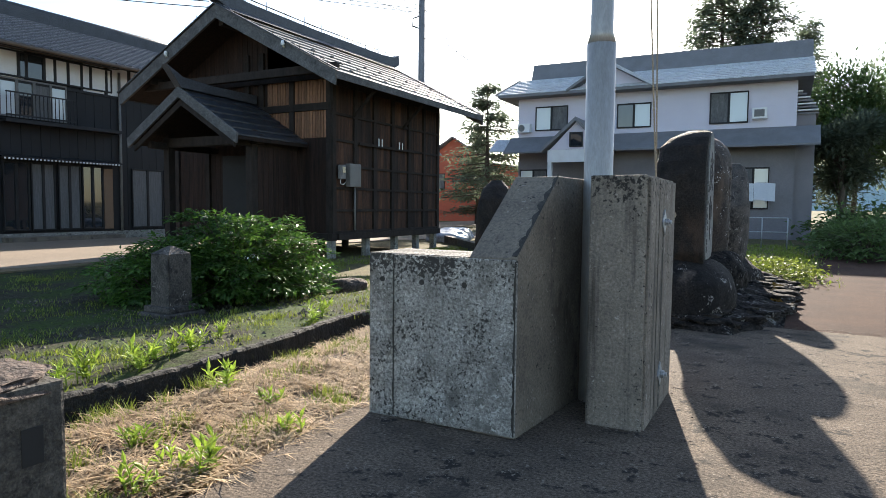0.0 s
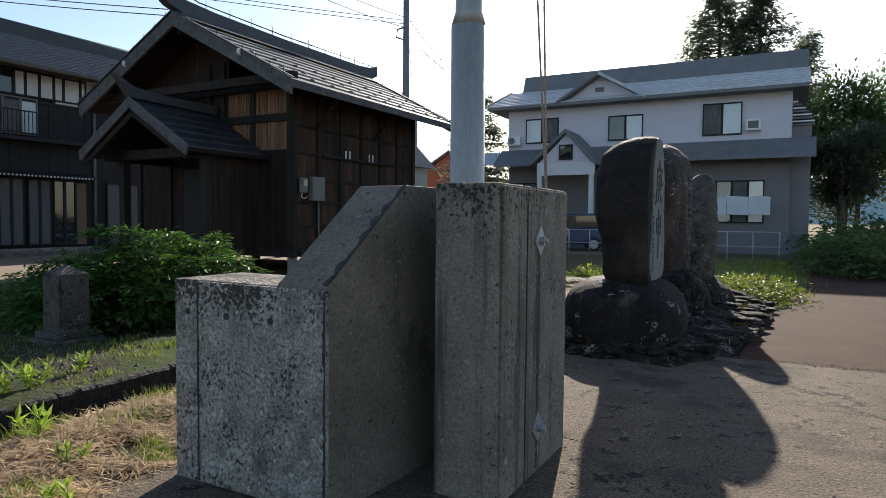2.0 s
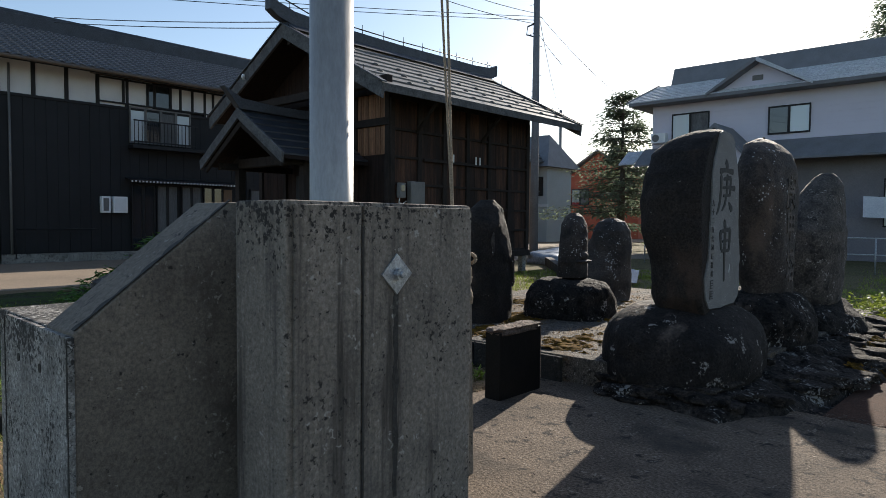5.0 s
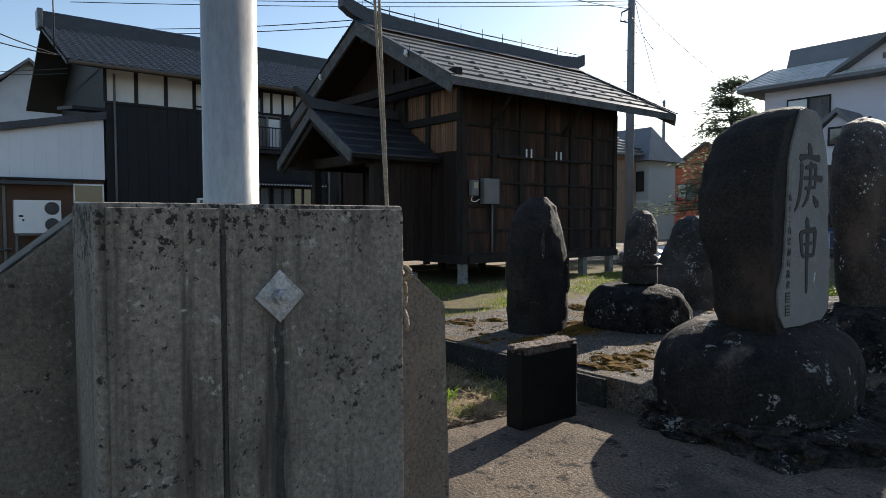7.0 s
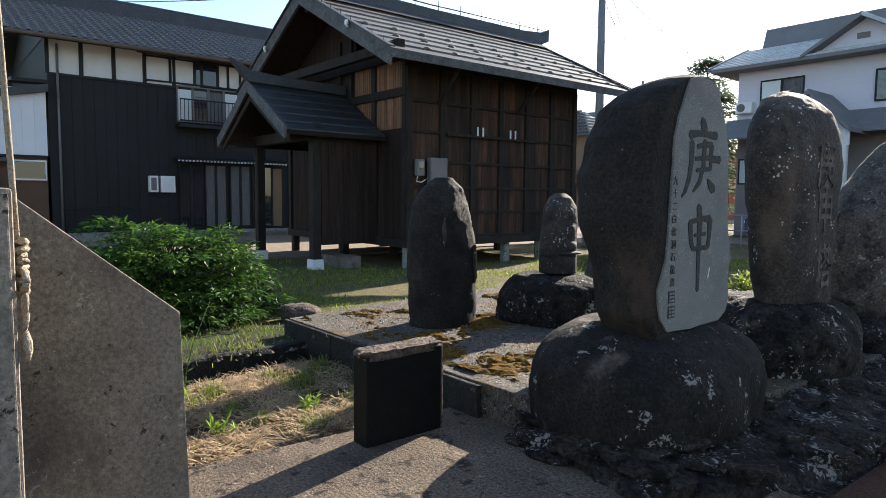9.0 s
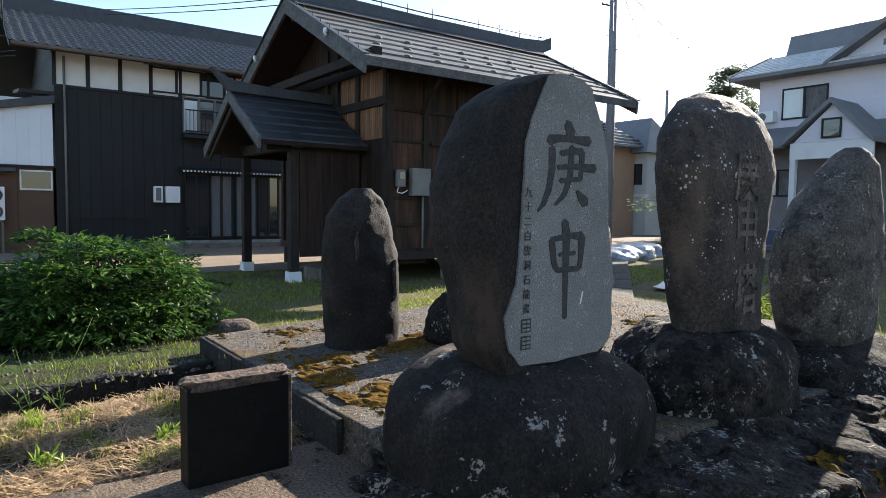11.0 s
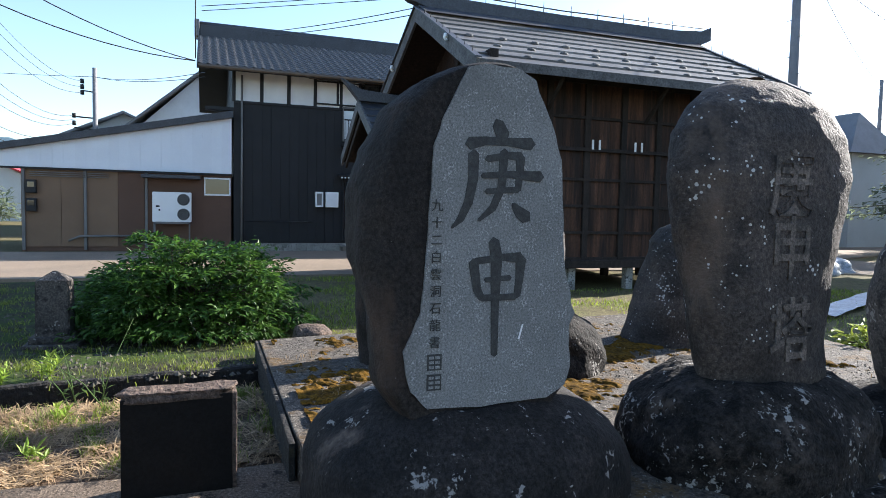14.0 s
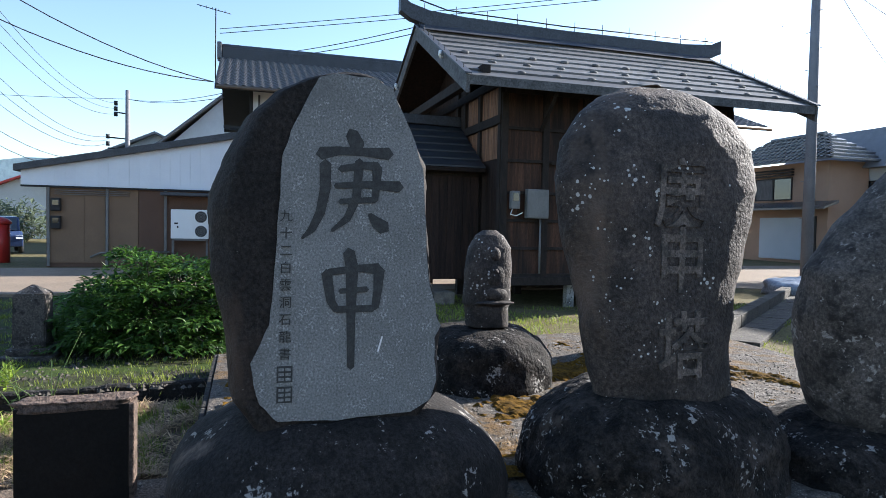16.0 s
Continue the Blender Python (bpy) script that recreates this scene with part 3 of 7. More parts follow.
# ---- concrete flagpole base ----
fb = thing("concrete_mount", (-1.3, 3.9, 0), "grey weathered concrete flagpole base of wedge and upright slabs", "concrete mount")
wedge = prism([(3.10, -0.05), (4.95, -0.05), (4.92, 0.985), (4.45, 1.385), (3.63, 1.385), (3.10, 0.945)], "x", -0.135, 0.135, 0.008)
for v in wedge.verts:
    v.co.x += -1.325 + (v.co.y - 3.10) * 0.085
sub("wedge_slab", wedge, CONCRETE_SMOOTH, fb, "concrete slab with sloping shoulders")
sub("front_block", prism([(-2.10, 3.105), (-1.47, 3.105), (-1.47, 3.52), (-2.10, 3.52)], "z", -0.05, 0.94, 0.008), FRONT, fb, "low pitted concrete block")
sub("front_panel", prism([(-1.925, 3.085), (-1.185, 3.082), (-1.185, 3.103), (-1.925, 3.103)], "z", 0.012, 0.935, 0.004), FRONT, fb, "pitted concrete facing")
pil = sub("upright_slab", box(-0.94, -0.635, 3.535, 4.43, -0.05, 1.385, 0.012), PILLAR, fb, "tall pitted concrete slab")
for ya, yb in ((3.56, 3.832), (3.846, 4.42)):
    sub("form_strip", box(-0.637, -0.621, ya, yb, 0.0, 1.372, 0.005), PILLAR, fb)
for zc in (1.127, 0.22):
    pl = sub("bolt_plate", prism([(3.995 - 0.075, zc), (3.995, zc - 0.075), (3.995 + 0.075, zc), (3.995, zc + 0.075)], "x", -0.621, -0.612, 0.002), GALV, fb, "diamond-shaped steel washer plate")
    sub("nut", prism([(3.995 + 0.024 * math.cos(k * math.pi / 3), zc + 0.024 * math.sin(k * math.pi / 3)) for k in range(6)], "x", -0.612, -0.590, 0.002), GALV, pl)
    sub("bolt_end", tube([(-0.60, 3.995, zc), (-0.575, 3.995, zc)], 0.012, 10), GALV, pl)
for zc in (1.12, 0.22):
    sub("clamp_bar", box(-1.26, -1.22, 3.60, 3.64, zc - 0.06, zc + 0.06, 0.004), GALV, fb)

rs = random.Random(8)
for yc, zt, zb, w in ((3.995, 1.06, 0.3, 0.016), (3.995, 0.15, 0.02, 0.014), (3.84, 1.3, 0.02, 0.006)):
    n = 14
    edge = [(yc - w * rs.uniform(0.4, 1.1), zt + (zb - zt) * k / n) for k in range(n + 1)] + [(yc + w * rs.uniform(0.4, 1.1), zb + (zt - zb) * k / n) for k in range(n + 1)]
    sub("water_stain", prism(edge, "x", -0.6215, -0.6198), STAIN, fb, "dark water stain")
# dark worn arrises and form-tie holes of the low block
for xa, za, xb, zb, w in ((-1.192, 0.93, -1.19, 0.02, 0.009), (-1.92, 0.93, -1.92, 0.02, 0.006)):
    n = 26
    edge = [(xa + (xb - xa) * k / n - w * rs.uniform(0.2, 1.3), za + (zb - za) * k / n) for k in range(n + 1)] + [(xb + (xa - xb) * k / n + w * 0.4, zb + (za - zb) * k / n) for k in range(n + 1)]
    sub("worn_edge", prism(edge, "y", 3.0795, 3.0825), STAIN, fb, "dark chipped edge")
for xh in (-1.74, -1.48, -2.01):
    yh = 3.0805 if xh > -1.925 else 3.1035
    sub("tie_hole", tube([(xh, yh, 0.79), (xh, yh + 0.003, 0.79)], [0.016, 0.016], 14), STAIN, fb, "round form-tie mark")
n = 30
for za, ya, zb, yb in ((0.953, 3.105, 1.392, 3.635),):
    top = bmesh.new()
    ring = []
    for k in range(n + 1):
        y, z = ya + (yb - ya) * k / n, za + (zb - za) * k / n
        x = -1.19 + (y - 3.10) * 0.085
        ring.append((top.verts.new((x - 0.003, y, z)), top.verts.new((x - 0.012 - 0.05 * abs(noise.noise(Vector((y * 13, 2, 0)))), y, z + 0.001))))
    for a, b in zip(ring, ring[1:]):
        top.faces.new((a[0], a[1], b[1], b[0]))
    bmesh.ops.recalc_face_normals(top, faces=list(top.faces))
    bmesh.ops.solidify(top, geom=list(top.faces), thickness=0.003)
    sub("worn_edge", top, STAIN, fb, "dark chipped edge")
fp = thing("flagpole", (-1.02, 4.01, 0), "grey aluminium flagpole clamped between concrete slabs", "flagpole")
sub("pole", tube([(-1.02, 4.01, 0.0), (-1.02, 4.01, 2.20)], 0.088, 32), ALU, fp)
sub("upper_pole", tube([(-1.02, 4.01, 2.20), (-1.02, 4.01, 2.27), (-1.02, 4.01, 9.0)], [0.088, 0.068, 0.05], 32), ALU, fp)
sub("pole_cap", tube([(-1.02, 4.01, 9.0), (-1.02, 4.01, 9.06), (-1.02, 4.01, 9.1)], [0.06, 0.06, 0.02], 20), ALU, fp)
hy = thing("halyard", (-0.77, 4.37, 1.0), "old hemp halyard rope knotted on the slab's edge", "rope")
sub("rope", tube([(-0.74, 4.445, 1.25), (-0.75, 4.44, 1.395), (-1.14, 4.22, 8.9)], 0.0055, 6), ROPE, hy)
sub("rope", tube([(-0.735, 4.447, 1.22), (-0.748, 4.443, 1.40), (-0.88, 4.20, 8.9)], 0.0055, 6), ROPE, hy)
kn = [(-0.70 + 0.02 * math.cos(a * 1.3), 4.447 + 0.012 * math.sin(a * 2.1), 1.26 - a * 0.005) for a in range(0, 26)]
sub("knot", tube(kn, 0.010, 6), ROPE, hy, "knotted coil of rope")
lp = [(-0.665 + 0.045 * math.cos(k / 12 * 2 * math.pi), 4.448, 1.165 + 0.022 * math.sin(k / 12 * 2 * math.pi)) for k in range(13)]
sub("rope_loop", tube(lp, 0.008, 6), ROPE, hy)
lp = [(-0.662 + 0.016 * math.cos(k / 14 * 2 * math.pi), 4.446 + 0.004 * math.sin(k), 1.09 + 0.05 * math.sin(k / 14 * 2 * math.pi)) for k in range(15)]
sub("rope_loop", tube(lp, 0.006, 6), ROPE, hy)
sub("rope_end", tube([(-0.655, 4.446, 1.045), (-0.65, 4.447, 1.02), (-0.645, 4.447, 1.0), (-0.64, 4.447, 0.975)], [0.006, 0.012, 0.012, 0.005], 8), ROPE, hy)

# the slotted stone at the start of the walk
st = thing("slotted_stone", (-1.9, 0.85, 0), "dark rough concrete post with a square slot", "stone post")
sb = box(-2.12, -1.69, 0.5, 1.06, -0.03, 0.735, 0.012)
sub("body", sb, DIRTY_STONE, st)
sub("rough_top", rock(-1.905, 0.78, 0.72, 0.215, 0.28, 0.04, 77, 0.12, 5, 0.8, 9), BROWN_STONE, st, "rough brown top")
# no recess is cut: a black plate paints the shade inside the slot
sub("slot", box(-1.69, -1.687, 0.942, 0.998, 0.528, 0.628, 0.001), BLACK, st, "flush black plate painting the shade of a square hole")

# ---- the standing stones ----
plat = thing("stone_platform", (-2.5, 9, 0), "raised pebbled platform with moss and a concrete edge", "platform", kind="structure")
sub("platform_bed", prism([(-4.47, 6.965), (-1.9, 6.96), (-0.6, 7.0), (-0.35, 12.2), (-5.1, 12.6), (-4.8, 9.0)], "z", -0.05, 0.215, 0.01), PLATFORM, plat)
for a, b in (((-4.5, 6.93), (-3.6, 6.92)), ((-3.59, 6.92), (-2.7, 6.92)), ((-2.69, 6.92), (-1.75, 6.91))):
    # the kerb's near-black also paints the shaded front of the platform edge
    sub("edge_stone", prism([a, b, (b[0], b[1] + 0.036), (a[0], a[1] + 0.036)], "z", -0.05, 0.205, 0.008), KERB, plat)

m1 = thing("inscribed_monument", (-0.95, 7.55, 0.62), "natural stone slab with grey dressed face and two large cut characters", "monument")
rows1 = [(0.60, 7.24, 7.86, -1.16, -0.62), (0.74, 7.14, 7.99, -1.20, -0.60), (1.0, 7.12, 8.01, -1.22, -0.61), (1.25, 7.05, 7.97, -1.26, -0.62), (1.5, 7.05, 7.95, -1.27, -0.63), (1.7, 7.10, 7.93, -1.26, -0.64), (1.86, 7.18, 7.86, -1.22, -0.65), (1.96, 7.30, 7.80, -1.14, -0.66), (2.02, 7.42, 7.74, -1.02, -0.70), (2.05, 7.52, 7.68, -0.95, -0.76)]
sub("slab", lofted(rows1, 110, 2.5, 0.012, 3, face=-0.72), DARK_STONE, m1, "dark natural stone body")
FACE = [(7.60, 2.025), (7.69, 2.02), (7.755, 1.98), (7.79, 1.90), (7.845, 1.79), (7.885, 1.67), (7.90, 1.45), (7.915, 1.22), (7.955, 1.08), (7.975, 1.03), (7.95, 0.98), (7.955, 0.80), (7.93, 0.72), (7.85, 0.675), (7.55, 0.66), (7.32, 0.67), (7.25, 0.74), (7.215, 0.90), (7.285, 1.05), (7.30, 1.25), (7.315, 1.5), (7.325, 1.7), (7.36, 1.8), (7.42, 1.93), (7.46, 2.01), (7.53, 2.03)]
fpts = []
for i, p in enumerate(FACE):
    q = FACE[(i + 1) % len(FACE)]
    for k in range(4):
        y, z = p[0] + (q[0] - p[0]) * k / 4, p[1] + (q[1] - p[1]) * k / 4
        g = noise.noise(Vector((y * 14, z * 14, 2))) * 0.009
        fpts.append((y + g, z + g * 0.6))
sub("dressed_face", prism(fpts, "x", -0.80, -0.708, 0.0), GRANITE, m1, "smooth grey dressed granite face")


def on_face(y, z, x=-0.706):
    return Matrix.Translation((x, y, z)) @ Matrix(((0, 0, 1, 0), (1, 0, 0, 0), (0, 1, 0, 0), (0, 0, 0, 1)))


def cut(body, y, z, size, stretch, bold, parent, depth=0.0025):
    ob = new("character", lettering(body, size, GLYPH, on_face(y, z), stretch, bold, depth))
    ob.parent = parent
    ob.matrix_parent_inverse = Matrix.Translation(-parent.location)
    return ob


def brush(pts, parent):
    """One brush stroke: a ribbon through (y, z, width) with round ends, cut into the face."""
    P = [(Vector((7.46 + (p[0] - 565) * 0.00228, 1.80 - (p[1] - 230) * 0.00221)), p[2] * 0.00114) for p in pts]
    fine = []
    for (a, ra), (b, rb) in zip(P, P[1:]):
        for k in range(5):
            fine.append((a.lerp(b, k / 5), ra + (rb - ra) * k / 5))
    fine.append(P[-1])
    left, right = [], []
    for i, (p, r) in enumerate(fine):
        d = (fine[min(i + 1, len(fine) - 1)][0] - fine[max(i - 1, 0)][0]).normalized()
        n = Vector((-d.y, d.x))
        left.append(p + n * r)
        right.append(p - n * r)
    d0, d1 = (fine[1][0] - fine[0][0]).normalized(), (fine[-1][0] - fine[-2][0]).normalized()
    loop = left + [fine[-1][0] + d1 * fine[-1][1] * 0.8] + right[::-1] + [fine[0][0] - d0 * fine[0][1] * 0.8]
    brush.level += 0.00015
    sub("stroke", prism([tuple(q) for q in loop], "x", -0.709, -0.7050 + brush.level), GLYPH, parent)


brush.level = 0.0
for stroke in (((622, 230, 22), (632, 250, 26), (634, 262, 10)), ((570, 268, 22), (600, 262, 15), (640, 262, 14), (688, 263, 22)),
               ((578, 286, 20), (578, 330, 18), (570, 372, 16), (556, 402, 13), (540, 418, 4)), ((604, 294, 12), (645, 286, 13), (668, 287, 17)), ((668, 288, 18), (667, 320, 14), (664, 348, 12)),
               ((596, 324, 10), (650, 320, 13), (708, 322, 20)), ((604, 352, 10), (664, 347, 11)), ((636, 280, 16), (632, 345, 15), (616, 382, 13), (590, 404, 6)), ((656, 374, 8), (668, 388, 20), (682, 398, 24))):
    brush(stroke, m1)
for stroke in (((620, 442, 20), (626, 470, 22), (625, 560, 15), (626, 650, 12)), ((582, 480, 18), (590, 530, 15), (600, 546, 12)), ((586, 478, 12), (640, 471, 13), (672, 472, 20)), ((674, 474, 20), (672, 510, 15), (668, 542, 13)),
               ((600, 545, 12), (664, 544, 12)), ((606, 512, 9), (652, 509, 10))):
    brush(stroke, m1)
for k, ch in enumerate("九十二白雲洞石龍書"):
    cut(ch, 7.342, 1.452 - k * 0.067, 0.05, (1, 1), 0.0, m1, 0.0015)
for zc in (0.855, 0.775):
    s = sub("seal", box(-0.707, -0.7035, 7.312, 7.372, zc - 0.032, zc + 0.032), GLYPH, m1, "square cut seal")
    for k in range(3):
        for j in range(2):
            sub("seal_bar", box(-0.7035, -0.702, 7.319 + j * 0.026, 7.339 + j * 0.026, zc - 0.025 + k * 0.019, zc - 0.014 + k * 0.019), GRANITE, s)
sub("scratch", prism([(7.705, 0.93), (7.712, 0.93), (7.728, 0.99), (7.722, 0.99)], "x", -0.708, -0.7045), PLASTER, m1, "pale chip in the face")
solo("base_boulder", rock(-1.01, 7.61, 0.10, 0.58, 0.74, 0.60, 2, 0.035, 6, 0.93, 2.5, 0.35), SMOOTH_BOULDER, "broad blackened boulder carrying the inscribed monument", "boulder", smooth=True)

WORN = mat("worn_carving", (0.135, 0.108, 0.089), (0.055, 0.047, 0.04), 9, 0.8, 0.8, 60, pit=(0.025, 0.022, 0.019), pit_scale=8, pit_at=0.5, pit_soft=0.15, contrast=0.8)
m2 = thing("rounded_monument", (-0.95, 9.05, 0.7), "tall rounded brown stone with white lichen and a worn carved column", "monument")
rows2 = [(0.62, 8.78, 9.52, -1.03, -0.64), (0.8, 8.74, 9.5, -1.05, -0.62), (1.1, 8.7, 9.5, -1.06, -0.6), (1.4, 8.62, 9.57, -1.07, -0.6), (1.65, 8.57, 9.63, -1.07, -0.6), (1.85, 8.59, 9.6, -1.05, -0.63), (1.98, 8.68, 9.5, -1.03, -0.68), (2.07, 8.8, 9.38, -1.04, -0.75), (2.12, 8.92, 9.26, -0.96, -0.82), (2.145, 9.04, 9.14, -0.88, -0.9)]
sub("slab", lofted(rows2, 110, 2.2, 0.012, 8, face=-0.622), LICHEN_STONE, m2)
for k, (ch, zc) in enumerate((("庚", 1.49), ("申", 1.19), ("塔", 0.80))):
    ob = new("worn_character", lettering(ch, 0.27, WORN, on_face(9.06 + 0.02 * k, zc, -0.628), (1.0, 1.2), 0.004, 0.013))
    ob.parent, ob.matrix_parent_inverse = m2, Matrix.Translation(-m2.location)
solo("base_boulder", rock(-0.90, 9.13, 0.10, 0.50, 0.60, 0.61, 11, 0.08, 6, 0.93, 3.2), BASE_STONE, "rugged black boulder with pale lichen under the rounded monument", "boulder", smooth=True)

m3 = thing("leaning_monument", (-0.75, 10.5, 0.5), "sloping natural stone with a rounded top, greyed by painted flare", "monument")
rows3 = [(0.35, 10.15, 10.95, -1.02, -0.50), (0.65, 10.05, 11.0, -1.06, -0.46), (1.0, 9.98, 11.0, -1.08, -0.44), (1.25, 10.0, 11.0, -1.05, -0.44), (1.5, 10.2, 10.95, -1.0, -0.46), (1.75, 10.42, 10.85, -0.86, -0.50), (1.84, 10.5, 10.75, -0.78, -0.55), (1.88, 10.56, 10.68, -0.72, -0.6)]
# post stone's grey-brown paints the flare's lift onto this slab
sub("slab", lofted(rows3, 80, 2.2, 0.012, 4), POST_STONE, m3)
solo("base_boulder", rock(-0.8, 10.55, 0.08, 0.55, 0.72, 0.44, 21, 0.1, 5, 0.92), BASE_STONE, "low black boulder under the sloping monument", "boulder", smooth=True)

mb = thing("narrow_monument", (-3.4, 7.98, 0.15), "narrow blackened standing stone with a rounded top", "monument")
rowsb = [(0.12, 7.67, 8.34, -3.67, -3.17), (0.5, 7.65, 8.32, -3.67, -3.15), (1.0, 7.63, 8.3, -3.63, -3.17), (1.3, 7.67, 8.24, -3.59, -3.2), (1.46, 7.77, 8.16, -3.53, -3.25), (1.55, 7.89, 8.06, -3.45, -3.33)]
sub("slab", lofted(rowsb, 80, 2.3, 0.015, 14), DARK_STONE, mb)
for y0, z0, z1 in ((7.80, 0.95, 1.2), (8.16, 0.6, 0.95)):
    sub("flaked_patch", prism([(y0, z0), (y0 + 0.024, z0 + 0.05), (y0 + 0.012, z1), (y0 - 0.006, z1 - 0.08)], "x", -3.3, -3.16, 0.002), LICHEN_STONE, mb)

rowsj = [(0.66, 8.88, 9.20, -3.10, -2.78), (0.82, 8.87, 9.20, -3.10, -2.78), (0.83, 8.85, 9.22, -3.08, -2.80), (1.1, 8.85, 9.23, -3.07, -2.80), (1.28, 8.88, 9.21, -3.06, -2.82), (1.38, 8.94, 9.15, -3.03, -2.85), (1.42, 9.0, 9.09, -2.98, -2.9)]
jm = lofted(rowsj, 36, 2.8, 0.006, 6)
for cx, cz, rx, ry, rz in ((-2.825, 1.23, 0.04, 0.05, 0.06), (-2.84, 1.07, 0.06, 0.10, 0.12), (-2.82, 1.1, 0.05, 0.035, 0.03), (-2.84, 0.92, 0.07, 0.12, 0.07), (-2.80, 0.855, 0.05, 0.16, 0.02)):
    rr_ = bmesh.ops.create_icosphere(jm, subdivisions=3, radius=1.0)
    for v in rr_["verts"]:
        v.co = Vector((cx + v.co.x * rx, 9.05 + v.co.y * ry, cz + v.co.z * rz))
solo("stone_statue", jm, LICHEN_STONE, "small dark round-topped stone figure on a boulder", "statue", smooth=True)
solo("statue_boulder", rock(-2.95, 9.02, 0.13, 0.52, 0.50, 0.56, 31, 0.1, 5, 0.92), BASE_STONE, "dark boulder with a pale lichened top under the small statue", "boulder", smooth=True)

m5 = thing("squat_monument", (-3.5, 10.8, 0.15), "squat dark standing stone with a pale rounded top", "monument")
rows5 = [(0.13, 10.35, 11.15, -3.92, -3.1), (0.5, 10.4, 11.1, -3.85, -3.1), (0.9, 10.46, 11.05, -3.75, -3.1), (1.2, 10.5, 11.0, -3.6, -3.12), (1.32, 10.58, 10.92, -3.52, -3.18), (1.37, 10.68, 10.82, -3.42, -3.28)]
sub("slab", lofted(rows5, 72, 2.3, 0.015, 24), LICHEN_STONE, m5)

tb = thing("black_tablet", (-1.85, 6.38, 0), "low black polished stone tablet with a rough brown top", "stone tablet")
sub("slab", box(-1.90, -1.76, 6.11, 6.63, -0.01, 0.50, 0.006), BLACK_TABLET, tb)
tp = rock(-1.83, 6.37, 0.49, 0.075, 0.262, 0.045, 41, 0.1, 4, 0.8, 8)
sub("rough_top", tp, BROWN_STONE, tb, "rough split brown top", smooth=True)
sub("rough_side", prism([(-1.91, 6.625), (-1.765, 6.625), (-1.77, 6.652), (-1.90, 6.650)], "z", 0.0, 0.5, 0.006), BROWN_STONE, tb)

sp = thing("stone_post", (-6.1, 5.01, -0.05), "small square grey stone post with a pointed top on a slab", "stone post")
sub("plinth", box(-6.36, -5.84, 4.75, 5.27, -0.1, -0.01, 0.02), POST_STONE, sp)
sub("footing", box(-6.31, -5.89, 4.80, 5.22, -0.01, 0.06, 0.015), POST_STONE, sp)
pb = bmesh.new()
bmesh.ops.create_cone(pb, cap_ends=True, segments=4, radius1=0.225, radius2=0.215, depth=0.62)
bmesh.ops.rotate(pb, verts=pb.verts, matrix=Matrix.Rotation(radians(45), 3, "Z"))
bmesh.ops.translate(pb, verts=pb.verts, vec=(-6.1, 5.01, 0.33))
bmesh.ops.bevel(pb, geom=list(pb.edges), offset=0.012, segments=2, affect="EDGES")
sub("shaft", pb, POST_STONE, sp)
pc = bmesh.new()
bmesh.ops.create_cone(pc, cap_ends=True, segments=4, radius1=0.215, radius2=0.02, depth=0.09)
bmesh.ops.rotate(pc, verts=pc.verts, matrix=Matrix.Rotation(radians(45), 3, "Z"))
bmesh.ops.translate(pc, verts=pc.verts, vec=(-6.1, 5.01, 0.684))
sub("cap", pc, POST_STONE, sp)

solo("pale_stone", rock(-5.5, 7.6, -0.02, 0.26, 0.2, 0.17, 51, 0.1, 4), BROWN_STONE, "brown rounded boulder at the platform's edge", "boulder", smooth=True)


def mound_edge(y):
    """The ragged rim of the mound towards the lane."""
    return float(np.interp(y, (6.6, 7.0, 7.5, 8.5, 10.0, 12.0), (-0.46, -0.28, -0.08, 0.12, 0.26, 0.22)))


def mound_z(x, y):
    """A low lip at the paving, a gentle slope of flat trodden stones, a level bed round the boulders."""
    rag = 0.06 * noise.noise(Vector((x * 2.6, y * 2.6, 9))) + 0.035 * noise.noise(Vector((x * 9, y * 9, 4)))
    near = float(np.interp(x, (-1.8, -1.45, -0.8, -0.4), (6.98, 6.94, 6.77, 6.70)))
    e = min(mound_edge(y) - x, y - near, 3 * (x + 1.78)) + rag
    if e < 0:
        return -0.03
    wx, wy = x * 3.1 + 0.6 * noise.noise(Vector((x * 2, y * 2, 1))), y * 3.1 + 0.6 * noise.noise(Vector((x * 2, y * 2, 2)))
    step_ = noise.cell(Vector((wx, wy, 0)))
    lip = 0.045 * min(1.0, e / 0.05)
    slope_ = 0.15 * min(1.0, max(0.0, (e - 0.05) / 0.5))
    fine = 0.016 * noise.noise(Vector((x * 8, y * 8, 2))) + 0.012 * noise.noise(Vector((x * 19, y * 19, 5))) + 0.007 * noise.noise(Vector((x * 41, y * 41, 7)))
    return lip + slope_ + (0.03 * step_ + fine) * min(1.0, e / 0.12)


def rubble_mound(x0, x1, y0, y1, step=0.024):
    nx, ny = int((x1 - x0) / step), int((y1 - y0) / step)
    vs = [(x0 + i * step, y0 + j * step, mound_z(x0 + i * step, y0 + j * step)) for j in range(ny + 1) for i in range(nx + 1)]
    fs = []
    for j in range(ny):
        for i in range(nx):
            a = j * (nx + 1) + i
            fs.append((a, a + 1, a + nx + 2, a + nx + 1))
    ob = new("rubble_mound", stuff_mesh("rubble_mound", vs, fs, MOUND))
    for p in ob.data.polygons:
        p.use_smooth = True
    return tagged(ob, "low mound of mossy black rubble under the monuments", "mound", kind="structure")


